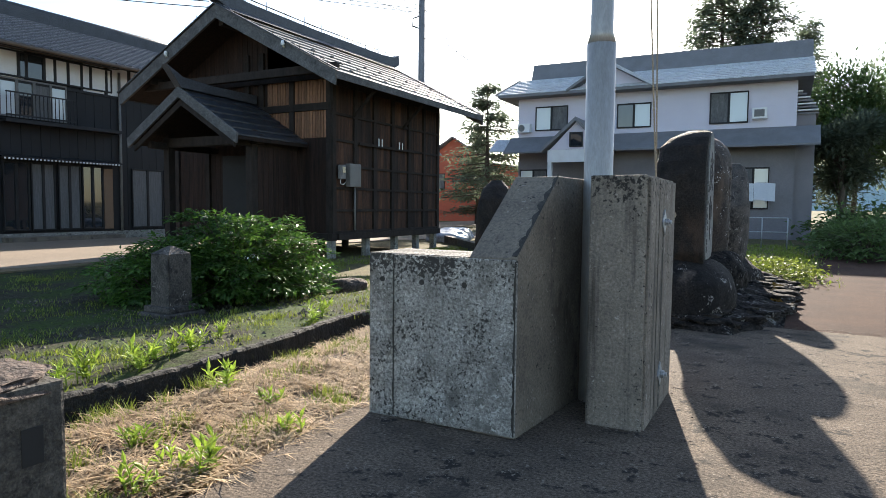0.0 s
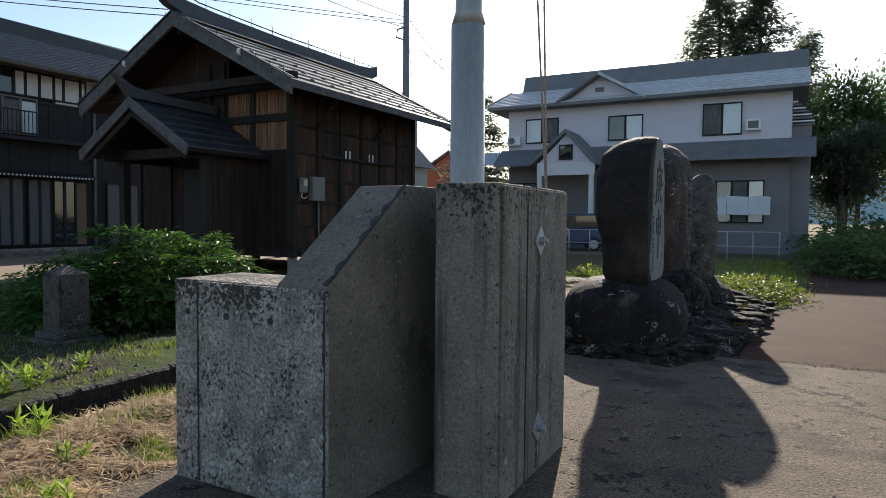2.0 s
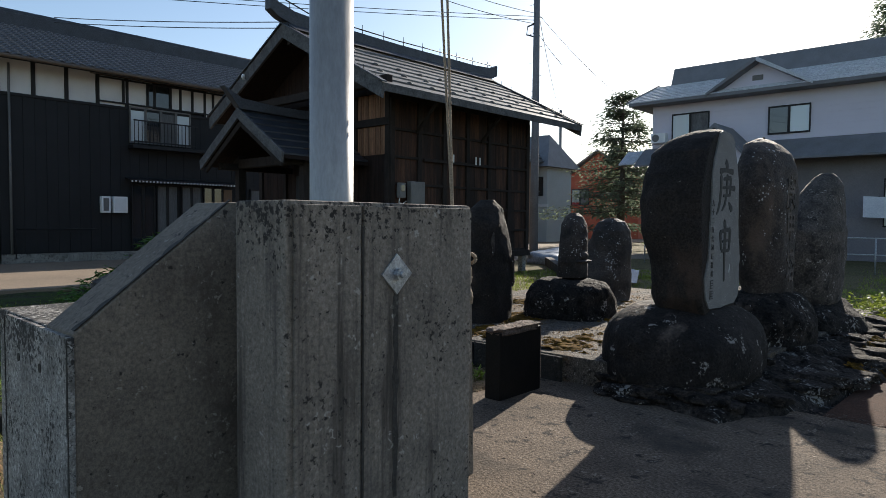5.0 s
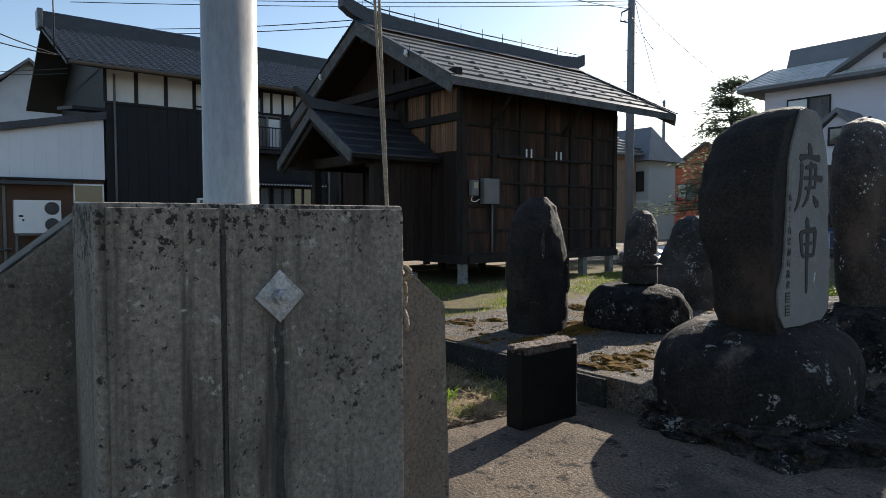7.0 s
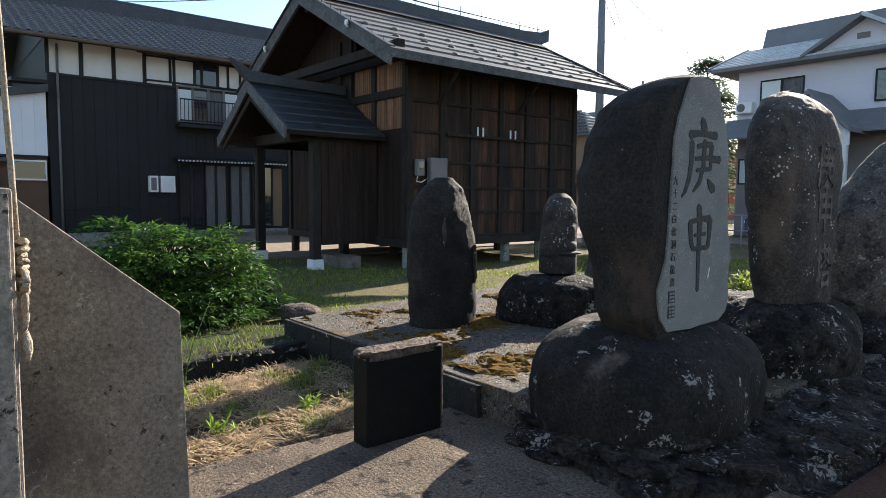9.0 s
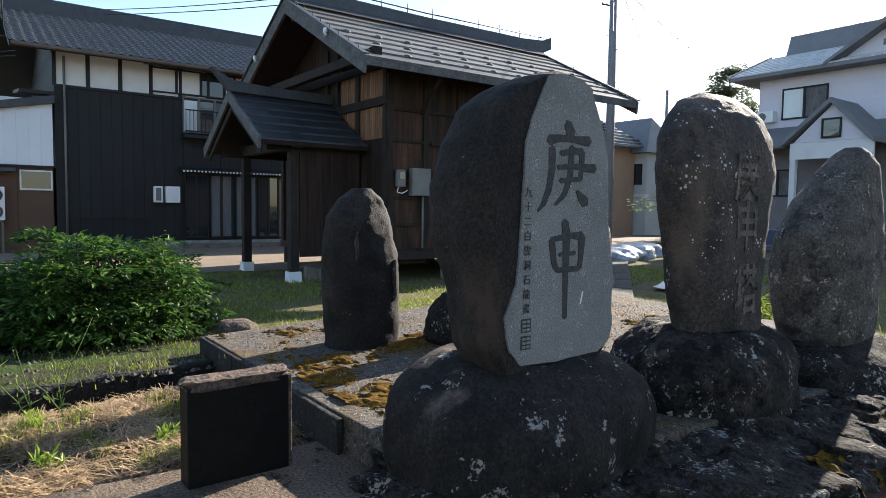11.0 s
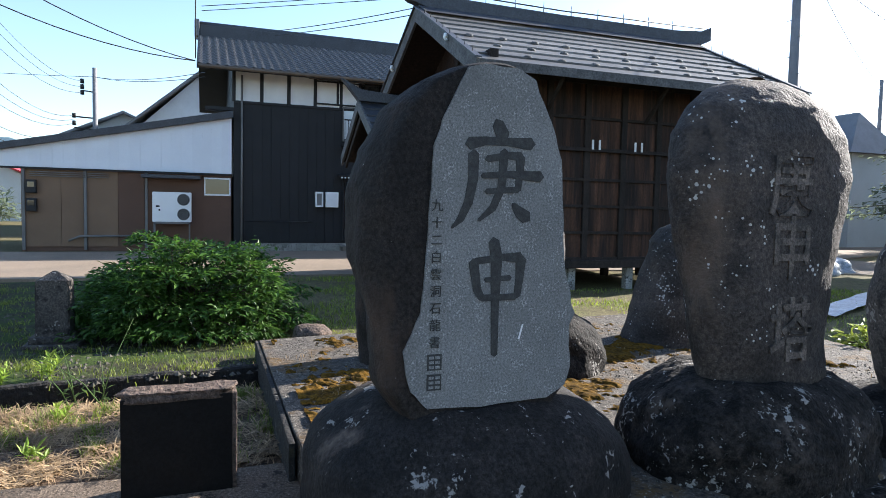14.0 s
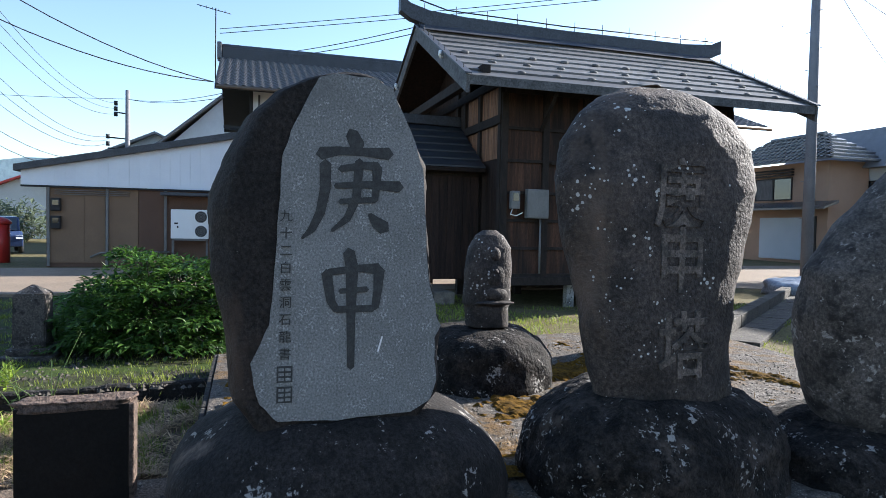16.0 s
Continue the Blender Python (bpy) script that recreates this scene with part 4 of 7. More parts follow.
rubble_mound(-1.8, 0.40, 6.60, 11.9)
rr = random.Random(11)
for k in range(64):
    y = 6.9 + 4.6 * rr.random() ** 1.7
    x = mound_edge(y) - 0.06 - abs(rr.gauss(0, 0.28))
    if y < 7.3 and rr.random() < 0.5:
        x, y = rr.uniform(-1.5, -0.5), rr.uniform(6.85, 7.05)
    sz = rr.uniform(0.04, 0.13)
    solo("edging_stone", rock(x, y, mound_z(x, y) - 0.02, sz * rr.uniform(1, 1.7), sz, sz * rr.uniform(0.25, 0.45) + 0.02, 60 + k, 0.25, 3, 0.8, 3.5), MOUND, "flat mossy black stone edging the mound", "stone", "edging stones round the mound", smooth=False)


# ---- the wooden hall ----
HX0, HX1, HY0, HY1 = -13.85, -8.87, 11.55, 16.5
RX, RZ = -11.36, 5.60                       # ridge
EZ, EXR, EXL = 3.87, -8.08, -14.64          # eaves
hall = thing("wooden_hall", (RX, 14, 0), "old dark timber hall on stilts with a grey metal roof", "hall")
for x in (HX0 + 0.1, (HX0 + HX1) / 2, HX1 - 0.1):
    for y in (11.65, 13.0, 14.3, 15.4, 16.4):
        p = sub("stilt", box(x - 0.075, x + 0.075, y - 0.075, y + 0.075, -0.03, 0.44, 0.006), CONCRETE if x > -9.2 else WOOD_BEAM, hall)
sub("floor_beam", box(HX0 - 0.03, HX1 + 0.04, HY0 - 0.05, HY0 + 0.13, 0.40, 0.56, 0.01), WOOD_BEAM, hall)
sub("floor_beam", box(HX1 - 0.12, HX1 + 0.09, HY0 + 0.14, HY1, 0.41, 0.56, 0.01), WOOD_BEAM, hall)
sub("floor_deck", box(HX0, HX1 - 0.13, HY0 + 0.14, HY1, 0.44, 0.52), WOOD_BEAM, hall)
# the long wall: posts, rails and board panels between them
ys = [HY0 + 0.05 + k * (HY1 - HY0 - 0.1) / 6 for k in range(7)]
for y in ys:
    sub("post", box(HX1 - 0.08, HX1 + 0.035, y - 0.06, y + 0.06, 0.56, 3.85, 0.006), WOOD_BEAM, hall)
zs = [0.56, 1.05, 1.55, 2.05, 2.62, 3.2, 3.85]
for a, b in zip(ys, ys[1:]):
    for i, (z0, z1) in enumerate(zip(zs, zs[1:])):
        sub("rail", box(HX1 - 0.05, HX1 + 0.024, a + 0.06, b - 0.06, z0, z0 + 0.055, 0.004), WOOD_BEAM, hall)
        n = 3
        for k in range(n):
            ya, yb = a + 0.06 + (b - a - 0.12) * k / n, a + 0.06 + (b - a - 0.12) * (k + 1) / n
            sub("board", box(HX1 - 0.045, HX1 - 0.02, ya + 0.002, yb - 0.002, z0 + 0.055, z1), WOOD_MID, hall)
sub("hanging_rail", box(HX1 + 0.035, HX1 + 0.07, 12.5, 15.2, 2.60, 2.66, 0.004), WOOD_BEAM, hall)
for y in (13.3, 13.45, 14.25, 14.4):
    sub("paper_slip", box(HX1 + 0.071, HX1 + 0.078, y - 0.022, y + 0.022, 2.64, 2.82), PLASTER, hall, "small white paper slip")
sub("wall_plate", box(HX1 - 0.06, HX1 + 0.03, HY0 + 0.05, HY1, 3.85, 4.17, 0.004), WOOD_BEAM, hall)
# the other walls
sub("back_wall", prism([(HX0, 0.52), (HX1 - 0.08, 0.52), (HX1 - 0.08, 4.16), (RX, 5.48), (HX0, 4.16)], "y", HY1 - 0.05, HY1), WOOD, hall)
sub("side_wall", box(HX0, HX0 + 0.06, HY0 + 0.1, HY1 - 0.06, 0.52, 4.16), WOOD, hall)
# the gable wall
for x in (HX0 + 0.06, -12.7, -11.36, -10.9, -10.0, HX1 - 0.08):
    sub("post", box(x - 0.065, x + 0.065, HY0 - 0.03, HY0 + 0.09, 0.56, 4.05 if abs(x - RX) > 1 else 4.7, 0.006), WOOD_BEAM, hall)
xs = [HX0 + 0.13 + k * 0.156 for k in range(31)]
for x in xs:
    if x + 0.156 < HX1:
        warm = -10.85 < x < -9.05
        sub("board", box(x + 0.002, x + 0.153, HY0 + 0.03, HY0 + 0.06, 0.56, 2.7), WOOD, hall)
        top = EZ + 0.05 + (RZ - EZ) * (1 - abs(x + 0.08 - RX) / (RX - EXL)) - 0.15
        if warm:
            for sx in (x + 0.004, x + 0.082):
                sub("slat", box(sx, sx + 0.064, HY0 + 0.02, HY0 + 0.045, 2.7, min(top, 4.0), 0.004), WOOD_WARM, hall)
            sub("backing_board", box(x, x + 0.156, HY0 + 0.05, HY0 + 0.07, 2.7, min(top, 4.0)), WOOD, hall)
        else:
            sub("board", box(x + 0.002, x + 0.153, HY0 + 0.03, HY0 + 0.06, 2.7, top), WOOD, hall)
for z in (3.3, 3.98):
    sub("gable_beam", box(HX0, HX1 + 0.02, HY0 - 0.05, HY0 + 0.02, z, z + 0.16, 0.008), WOOD_BEAM, hall)
sub("gable_beam", box(HX0 - 0.5, HX1 + 0.55, 10.95, 11.1, 3.98, 4.16, 0.01), WOOD_BEAM, hall)
for x in (HX0 + 0.06, HX1 - 0.08, RX):
    sub("purlin_end", box(x - 0.07, x + 0.07, 10.75, HY0 + 0.05, 4.10 if x != RX else 5.2, 4.25 if x != RX else 5.38, 0.008), WOOD_BEAM, hall)
for y in (12.3, 14.5):
    sub("eave_strut", beam((HX1 + 0.02, y, 3.2), (EXR - 0.12, y, 3.82), 0.05, 0.06), WOOD_BEAM, hall)
# roof: overlapping metal courses on each side
Y0, Y1 = 10.64, 17.75
NC = 9
for side, ex in ((1, EXR), (-1, EXL)):
    sub("roof_deck", prism([(RX, RZ - 0.10), (ex, EZ - 0.10), (ex, EZ - 0.02), (RX, RZ - 0.02)], "y", Y0, Y1), WOOD, hall)
    for k in range(NC):
        f0, f1 = k / NC, (k + 1.08) / NC
        xa, za = ex + (RX - ex) * f0, EZ + (RZ - EZ) * f0
        xb, zb = ex + (RX - ex) * f1, EZ + (RZ - EZ) * f1
        c = prism([(xa, za + 0.042), (xb, zb + 0.006), (xb, zb - 0.018), (xa, za)], "y", Y0 - 0.02, Y1 + 0.02)
        sub("roof_course", c, GREY_METAL, hall)
    sub("eave_board", prism([(ex, EZ - 0.12), (ex + side * 0.025, EZ - 0.12), (ex + side * 0.025, EZ + 0.03), (ex, EZ + 0.03)], "y", Y0, Y1), VERGE, hall)
    for yv in (Y0 - 0.03, Y1 + 0.005):
        v = prism([(RX, RZ + 0.03), (ex + side * 0.05, EZ + 0.03), (ex + side * 0.02, EZ - 0.26), (RX, RZ - 0.27)], "y", yv - 0.03, yv + 0.03, 0.006)
        sub("verge_board", v, VERGE, hall, "grey weathered verge board")
        sub("verge_cap", prism([(RX, RZ + 0.06), (ex + side * 0.08, EZ + 0.06), (ex + side * 0.08, EZ + 0.032), (RX, RZ + 0.032)], "y", yv - 0.07, yv + 0.05), RIDGE, hall)
    for row in range(3):
        f = 0.12 + row * 0.16
        for k in range(10):
            y = Y0 + 0.4 + k * 0.68 + (row % 2) * 0.34
            x, z = ex + (RX - ex) * f, EZ + (RZ - EZ) * f
            if y < Y1 - 0.2:
                g = rock(x, y, z + 0.01, 0.035, 0.085, 0.055, k + row * 20, 0.05, 2)
                sub("snow_guard", g, VERGE, hall)
    for k in range(9):
        f = 0.05 + k * 0.11
        x, z = ex + (RX - ex) * f, EZ + (RZ - EZ) * f
        for yv in (Y0 - 0.05, Y1):
            sub("verge_spike", tube([(x, yv, z + 0.04), (x + 0.01, yv, z + 0.17)], [0.009, 0.004], 5), BLACK, hall)
for ix, iz in ((-9.35, 4.48), (-12.9, 4.62)):
    sub("insulator", tube([(ix, Y0 - 0.065, iz), (ix, Y0 - 0.11, iz), (ix, Y0 - 0.12, iz + 0.05), (ix, Y0 - 0.12, iz + 0.12)], [0.012, 0.03, 0.045, 0.03], 10), WHITE_PAINT, hall, "small white porcelain insulator")
# ridge with upturned ends, rail and spikes
rd = []
for y, up in ((Y0 - 0.42, 0.33), (Y0 - 0.2, 0.19), (Y0 + 0.2, 0.08), (Y0 + 1.0, 0.03), (14, 0.0), (Y1 - 0.6, 0.02), (Y1 + 0.15, 0.08), (Y1 + 0.42, 0.2)):
    rd.append((y, up))
sub("ridge_cap", prism([(y, RZ + 0.26 + u) for y, u in rd] + [(y, RZ + 0.02 + max(0, u - 0.08)) for y, u in rd[::-1]], "x", RX - 0.11, RX + 0.11, 0.01), RIDGE, hall, "dark ridge with upturned ends")
sub("ridge_rail", tube([(RX + 0.06, Y0 - 0.3, RZ + 0.62), (RX + 0.06, Y0 + 0.6, RZ + 0.40), (RX + 0.06, 14, RZ + 0.36), (RX + 0.06, Y1 + 0.2, RZ + 0.42)], 0.014, 6), BLACK, hall)
for k in range(11):
    y = Y0 + 0.1 + k * 0.7
    sub("ridge_spike", tube([(RX + 0.06, y, RZ + 0.2), (RX + 0.06, y, RZ + 0.5)], [0.012, 0.006], 5), BLACK, hall)
sub("ridge_sheet", prism([(RX - 0.45, RZ - 0.16), (RX, RZ + 0.1), (RX + 0.45, RZ - 0.16), (RX, RZ + 0.04)], "y", Y0, Y1), RIDGE, hall)
# power meter and box on the wall
pm = thing("meter_box", (-8.8, 12.2, 1.6), "grey metal electric box with a conduit on the timber wall", "electric box")
sub("box", box(-8.835, -8.70, 12.0, 12.42, 1.62, 2.14, 0.012), GREY_BOX, pm)
sub("lid", box(-8.70, -8.692, 12.02, 12.40, 1.64, 2.12, 0.003), GREY_BOX, pm)
sub("conduit", tube([(-8.79, 12.3, 1.62), (-8.79, 12.3, 0.62)], 0.02, 8), GREY_BOX, pm)
em = thing("electric_meter", (-8.8, 11.8, 1.7), "round-windowed grey electric meter", "electric meter")
sub("case", box(-8.835, -8.72, 11.70, 11.87, 1.78, 2.10, 0.02), GREY_BOX, em)
sub("dial_window", box(-8.72, -8.712, 11.73, 11.84, 1.92, 2.06, 0.004), GLASS, em)
sub("cable", tube([(-8.77, 11.74, 1.78), (-8.76, 11.70, 1.68), (-8.77, 11.82, 1.66), (-8.79, 11.95, 1.72)], 0.01, 6), WHITE_PAINT, em)

# ---- porch of the hall ----
po = thing("porch", (-11.1, 10.6, 0), "small gabled timber porch with a dark sheet roof", "porch")
PX, PZ, PE = -11.1, 3.55, 2.55
for x in (-12.35, -9.85):
    for y in (10.12,):
        sub("porch_post", box(x - 0.085, x + 0.085, y - 0.085, y + 0.085, 0.16, 2.75, 0.01), WOOD_BEAM, po)
        sub("post_foot", prism([(x - 0.13, -0.02), (x + 0.13, -0.02), (x + 0.1, 0.18), (x - 0.1, 0.18)], "y", y - 0.12, y + 0.12, 0.01), PLASTER, po, "white-painted stone foot")
for s, ex in ((1, -9.5), (-1, -12.7)):
    for k in range(6):
        f0, f1 = k / 6, (k + 1.05) / 6
        xa, za, xb, zb = ex + (PX - ex) * f0, PE + (PZ - PE) * f0, ex + (PX - ex) * f1, PE + (PZ - PE) * f1
        sub("roof_course", prism([(xa, za + 0.03), (xb, zb - 0.002), (xb, zb - 0.018), (xa, za)], "y", 9.38, HY0 - 0.06), PORCH_ROOF, po)
    sub("roof_deck", prism([(PX, PZ - 0.08), (ex, PE - 0.08), (ex, PE - 0.01), (PX, PZ - 0.02)], "y", 9.4, HY0 - 0.06), WOOD, po)
    sub("verge_board", prism([(PX, PZ + 0.05), (ex + s * 0.03, PE + 0.05), (ex, PE - 0.16), (PX, PZ - 0.17)], "y", 9.33, 9.38, 0.005), VERGE, po)
    sub("inner_verge", prism([(PX, PZ - 0.19), (ex - s * 0.1, PE - 0.12), (ex - s * 0.12, PE - 0.22), (PX, PZ - 0.33)], "y", 9.40, 9.45, 0.005), WOOD_BEAM, po)
sub("ridge_cap", prism([(9.0, PZ + 0.44), (9.4, PZ + 0.24), (10.2, PZ + 0.18), (HY0 - 0.06, PZ + 0.18), (HY0 - 0.06, PZ - 0.02), (9.35, PZ + 0.02)], "x", PX - 0.09, PX + 0.09, 0.008), RIDGE, po)
sub("tie_beam", box(-12.6, -9.6, 10.02, 10.22, 2.45, 2.65, 0.01), WOOD_BEAM, po)
for x in (-12.35, -9.85):
    sub("side_beam", box(x - 0.06, x + 0.06, 9.6, HY0 - 0.06, 2.40, 2.55, 0.01), WOOD_BEAM, po)
for k in range(8):
    sub("side_board", box(-9.80, -9.775, 10.22 + k * 0.155, 10.37 + k * 0.155, 0.45, 2.4), WOOD, po)
sub("door_panel", box(-12.1, -10.6, 11.45, 11.49, 0.55, 2.35, 0.004), BLACK, po, "dark wooden entrance doors")
solo("step_block", box(-10.35, -9.55, 10.55, 10.95, -0.03, 0.22, 0.012), CONCRETE_SMOOTH, "pale concrete step block by the porch", "step")

# ---- the black house across the road ----
BX = -20.7
bh = thing("black_house", (BX - 3, 14, 0), "two-storey house with black cladding, white plaster band and dark tiled roof", "house")
HYA, HYB = 7.37, 27.0
sub("wall", box(BX - 8.3, BX - 0.03, HYA, HYB, -0.05, 5.95), CLADDING, bh)
for k in range(int((HYB - HYA) / 0.3)):
    y = HYA + k * 0.3
    for z0, z1 in ((0.25, 2.5), (2.5, 4.85)):
        sub("cladding_sheet", box(BX - 0.03, BX - 0.008 - (k % 2) * 0.008, y + 0.004, y + 0.296, z0, z1), CLADDING, bh)
sub("plinth", box(BX - 0.03, BX + 0.02, HYA, HYB, -0.05, 0.22), CONCRETE, bh)
y = HYA
while y < HYB - 0.5:
    if not 10.9 < y < 13.2:
        sub("plaster_panel", box(BX - 0.03, BX, y + 0.06, y + 0.82, 4.88, 5.83), PLASTER, bh, "white plaster panel")
    sub("post", box(BX - 0.03, BX + 0.035, y - 0.05, y + 0.05, 4.85, 5.9, 0.005), BLACK, bh)
    y += 0.88
sub("band_beam", box(BX - 0.03, BX + 0.03, HYA, HYB, 4.80, 4.88, 0.005), BLACK, bh)
sub("downpipe", tube([(BX + 0.06, 7.62, 5.7), (BX + 0.06, 7.62, 0.2)], 0.035, 8), GREY_BOX, bh)
sub("downpipe", tube([(BX + 0.06, 14.87, 5.7), (BX + 0.06, 14.87, 0.2)], 0.045, 8), GREY_BOX, bh)


def window(parent, name, y0, y1, z0, z1, x, frame_mat, panes, label, glass=None, depth=0.06):
    w = new(name)
    w.parent = parent
    tagged(w, label)
    at = Vector(parent.location)
    inv = Matrix.Translation(-at)

    def put(n, bm, m, lab=""):
        o = part(n, bm, m, w, lab)
        o.matrix_parent_inverse = inv
        return o
    put("window_frame", box(x, x + depth, y0, y1, z0, z0 + 0.05, 0.004), frame_mat)
    put("window_frame", box(x, x + depth, y0, y1, z1 - 0.05, z1, 0.004), frame_mat)
    n = len(panes)
    for k, g in enumerate(panes):
        a, b = y0 + (y1 - y0) * k / n, y0 + (y1 - y0) * (k + 1) / n
        put("window_frame", box(x, x + depth, a, a + 0.04, z0 + 0.05, z1 - 0.05, 0.004), frame_mat)
        put("window_frame", box(x, x + depth, b - 0.04, b, z0 + 0.05, z1 - 0.05, 0.004), frame_mat)
        put("pane", box(x + 0.005, x + 0.02, a + 0.04, b - 0.04, z0 + 0.05, z1 - 0.05), g)
    return w


# upper windows behind a balcony rail
window(bh, "window", 10.95, 13.0, 3.75, 4.92, BX, GREY_BOX, [PALE_GLASS, GLASS, CURTAIN, PALE_GLASS], "upper window with pale panes")
window(bh, "window", 10.0, 14.6, 4.95, 5.75, BX + 0.012, BLACK, [PLASTER, PLASTER, GLASS, PLASTER, PLASTER, PLASTER], "row of transom lights under the eaves")
sub("balcony_floor", box(BX, BX + 0.45, 10.9, 14.7, 3.55, 3.66, 0.01), BLACK, bh)
for y in [10.95 + k * 0.12 for k in range(18)]:
    sub("baluster", box(BX + 0.42, BX + 0.44, y - 0.008, y + 0.008, 3.66, 4.42), BLACK, bh)
for z in (3.75, 4.42):
    sub("balcony_rail", box(BX + 0.41, BX + 0.45, 10.93, 13.05, z, z + 0.04), BLACK, bh)
sub("eave_hood", box(BX, BX + 0.5, 9.8, 14.8, 5.78, 5.86, 0.01), GUTTER, bh)
# sliding doors with a lace-edged awning
for k, (a, b) in enumerate(((10.98, 11.75), (11.8, 12.55), (12.65, 13.4), (13.45, 14.2), (15.3, 16.6), (16.7, 18.0))):
    window(bh, "sliding_door", a, b, 0.30, 2.42, BX, BLACK, [CURTAIN if k in (1, 2, 4) else GLASS, GLASS if k in (0, 3) else CURTAIN], "sliding glass door with pale curtains")
sub("door_panel", box(BX, BX + 0.05, 14.22, 14.55, 0.3, 2.35, 0.005), TAN_WALL, bh)
sub("awning", prism([(BX, 2.58), (BX + 0.4, 2.5), (BX + 0.4, 2.54), (BX, 2.62)], "y", 10.8, 14.7), BLACK, bh)
for k in range(33):
    sub("awning_edge", box(BX + 0.395, BX + 0.41, 10.85 + k * 0.115, 10.90 + k * 0.115, 2.46, 2.51), PLASTER, bh)
sub("door_step", box(BX + 0.03, BX + 0.6, 10.9, 14.6, -0.03, 0.12, 0.01), CONCRETE_SMOOTH, bh)
for ya, yb in ((10.02, 10.28), (10.36, 10.8)):
    ux = thing("wall_unit", (BX + 0.1, ya, 1.45), "small white box unit on the black wall", "wall box")
    sub("case", box(BX, BX + 0.22, ya, yb, 1.46, 1.98, 0.02), WHITE_PAINT, ux)
    sub("panel", box(BX + 0.22, BX + 0.226, ya + 0.04, yb - 0.06, 1.52, 1.92), GREY_BOX if yb < 10.5 else PLASTER, ux)
sub("low_rail", tube([(BX + 0.15, 7.7, 0.1), (BX + 0.15, 7.7, 0.95), (BX + 0.15, 9.9, 0.95)], 0.02, 6), BLACK, bh)
# roof
GE, GR, GEZ, GRZ = BX + 0.9, -24.9, 5.78, 7.86
for side, ex in ((1, GE), (-1, 2 * GR - GE)):
    sub("roof_deck", prism([(GR, GRZ - 0.14), (ex, GEZ - 0.14), (ex, GEZ - 0.03), (GR, GRZ - 0.03)], "y", 6.25, HYB + 1), BLACK, bh)
sub("gutter", tube([(GE + 0.06, 6.3, GEZ - 0.06), (GE + 0.06, HYB + 0.9, GEZ - 0.06)], 0.06, 8), GUTTER, bh)
sub("ridge_wall", box(GR - 0.16, GR + 0.16, 6.3, HYB + 1, GRZ - 0.1, GRZ + 0.38, 0.03), RIDGE, bh, "dark tiled ridge")
sub("ridge_top", tube([(GR, 6.2, GRZ + 0.4), (GR, HYB + 1, GRZ + 0.4)], 0.12, 10), RIDGE, bh)
sub("ridge_end", box(GR - 0.28, GR + 0.28, 6.12, 6.3, GRZ - 0.12, GRZ + 0.54, 0.05), TILE, bh)
sub("gable_wall", prism([(BX - 0.1, 5.9), (BX - 8.2, 5.9), (GR, GRZ - 0.2)], "y", HYA, HYA + 0.1), BLACK, bh)
sub("side_lean_to", prism([(BX - 0.02, 4.55), (BX - 3.0, 4.9), (BX - 3.0, 5.0), (BX - 0.02, 4.65)], "y", 6.5, HYA), BLACK, bh)

# ---- the shed with its white fascia ----
sh = thing("shed", (BX - 2, 4, 0), "low brown shed with a sloping white panelled fascia", "shed")
SX = BX - 0.02
sub("wall", box(SX - 5, SX - 0.03, 1.35, 7.3, -0.05, 2.5), BROWN_WALL, sh)
for ya, yb, mt in ((1.42, 2.4, TAN_WALL), (2.4, 3.0, TAN_WALL), (3.0, 3.95, TAN_WALL), (3.95, 4.7, BROWN_WALL), (4.7, 6.4, BROWN_WALL), (6.4, 7.28, BROWN_WALL)):
    sub("wall_board", box(SX - 0.03, SX, ya + 0.006, yb - 0.006, 0.1, 2.42), mt, sh)


def fas(y):
    return 2.93 + (y - 0.7) * (4.30 - 2.93) / 6.6


for k in range(22):
    ya, yb = 0.7 + k * 0.3, 1.0 + k * 0.3
    sub("fascia_panel", prism([(ya + 0.001, 2.48), (yb - 0.001, 2.48), (yb - 0.001, fas(yb)), (ya + 0.001, fas(ya))], "x", SX, SX + 0.10), SHED_PANEL, sh)
sub("roof", prism([(0.55, fas(0.55) - 0.02), (7.35, fas(7.35) - 0.02), (7.35, fas(7.35) + 0.20), (0.55, fas(0.55) + 0.18)], "x", SX - 5, SX + 0.28, 0.01), RIDGE, sh)
sub("soffit", box(SX - 0.03, SX + 0.12, 0.7, 7.3, 2.42, 2.475), BLACK, sh)
for y in (1.42, 3.05, 4.75):
    sub("post", box(SX, SX + 0.06, y - 0.04, y + 0.04, 0.0, 2.42, 0.006), GREY_BOX, sh)
for z in (2.22, 2.28, 2.34):
    sub("wall_rod", tube([(SX + 0.08, 1.6, z), (SX + 0.08, 3.7, z)], 0.012, 6), GREY_BOX, sh)
window(sh, "window", 6.46, 7.27, 1.76, 2.34, SX, WHITE_PAINT, [GLASS], "small dark window with a white frame")
sub("pipe", tube([(SX + 0.12, 2.6, 0.28), (SX + 0.12, 2.9, 0.42), (SX + 0.12, 4.9, 0.45)], 0.035, 6), GREY_BOX, sh)
sub("hood", box(SX, SX + 0.6, 4.65, 6.35, 2.26, 2.36, 0.01), RIDGE, sh)
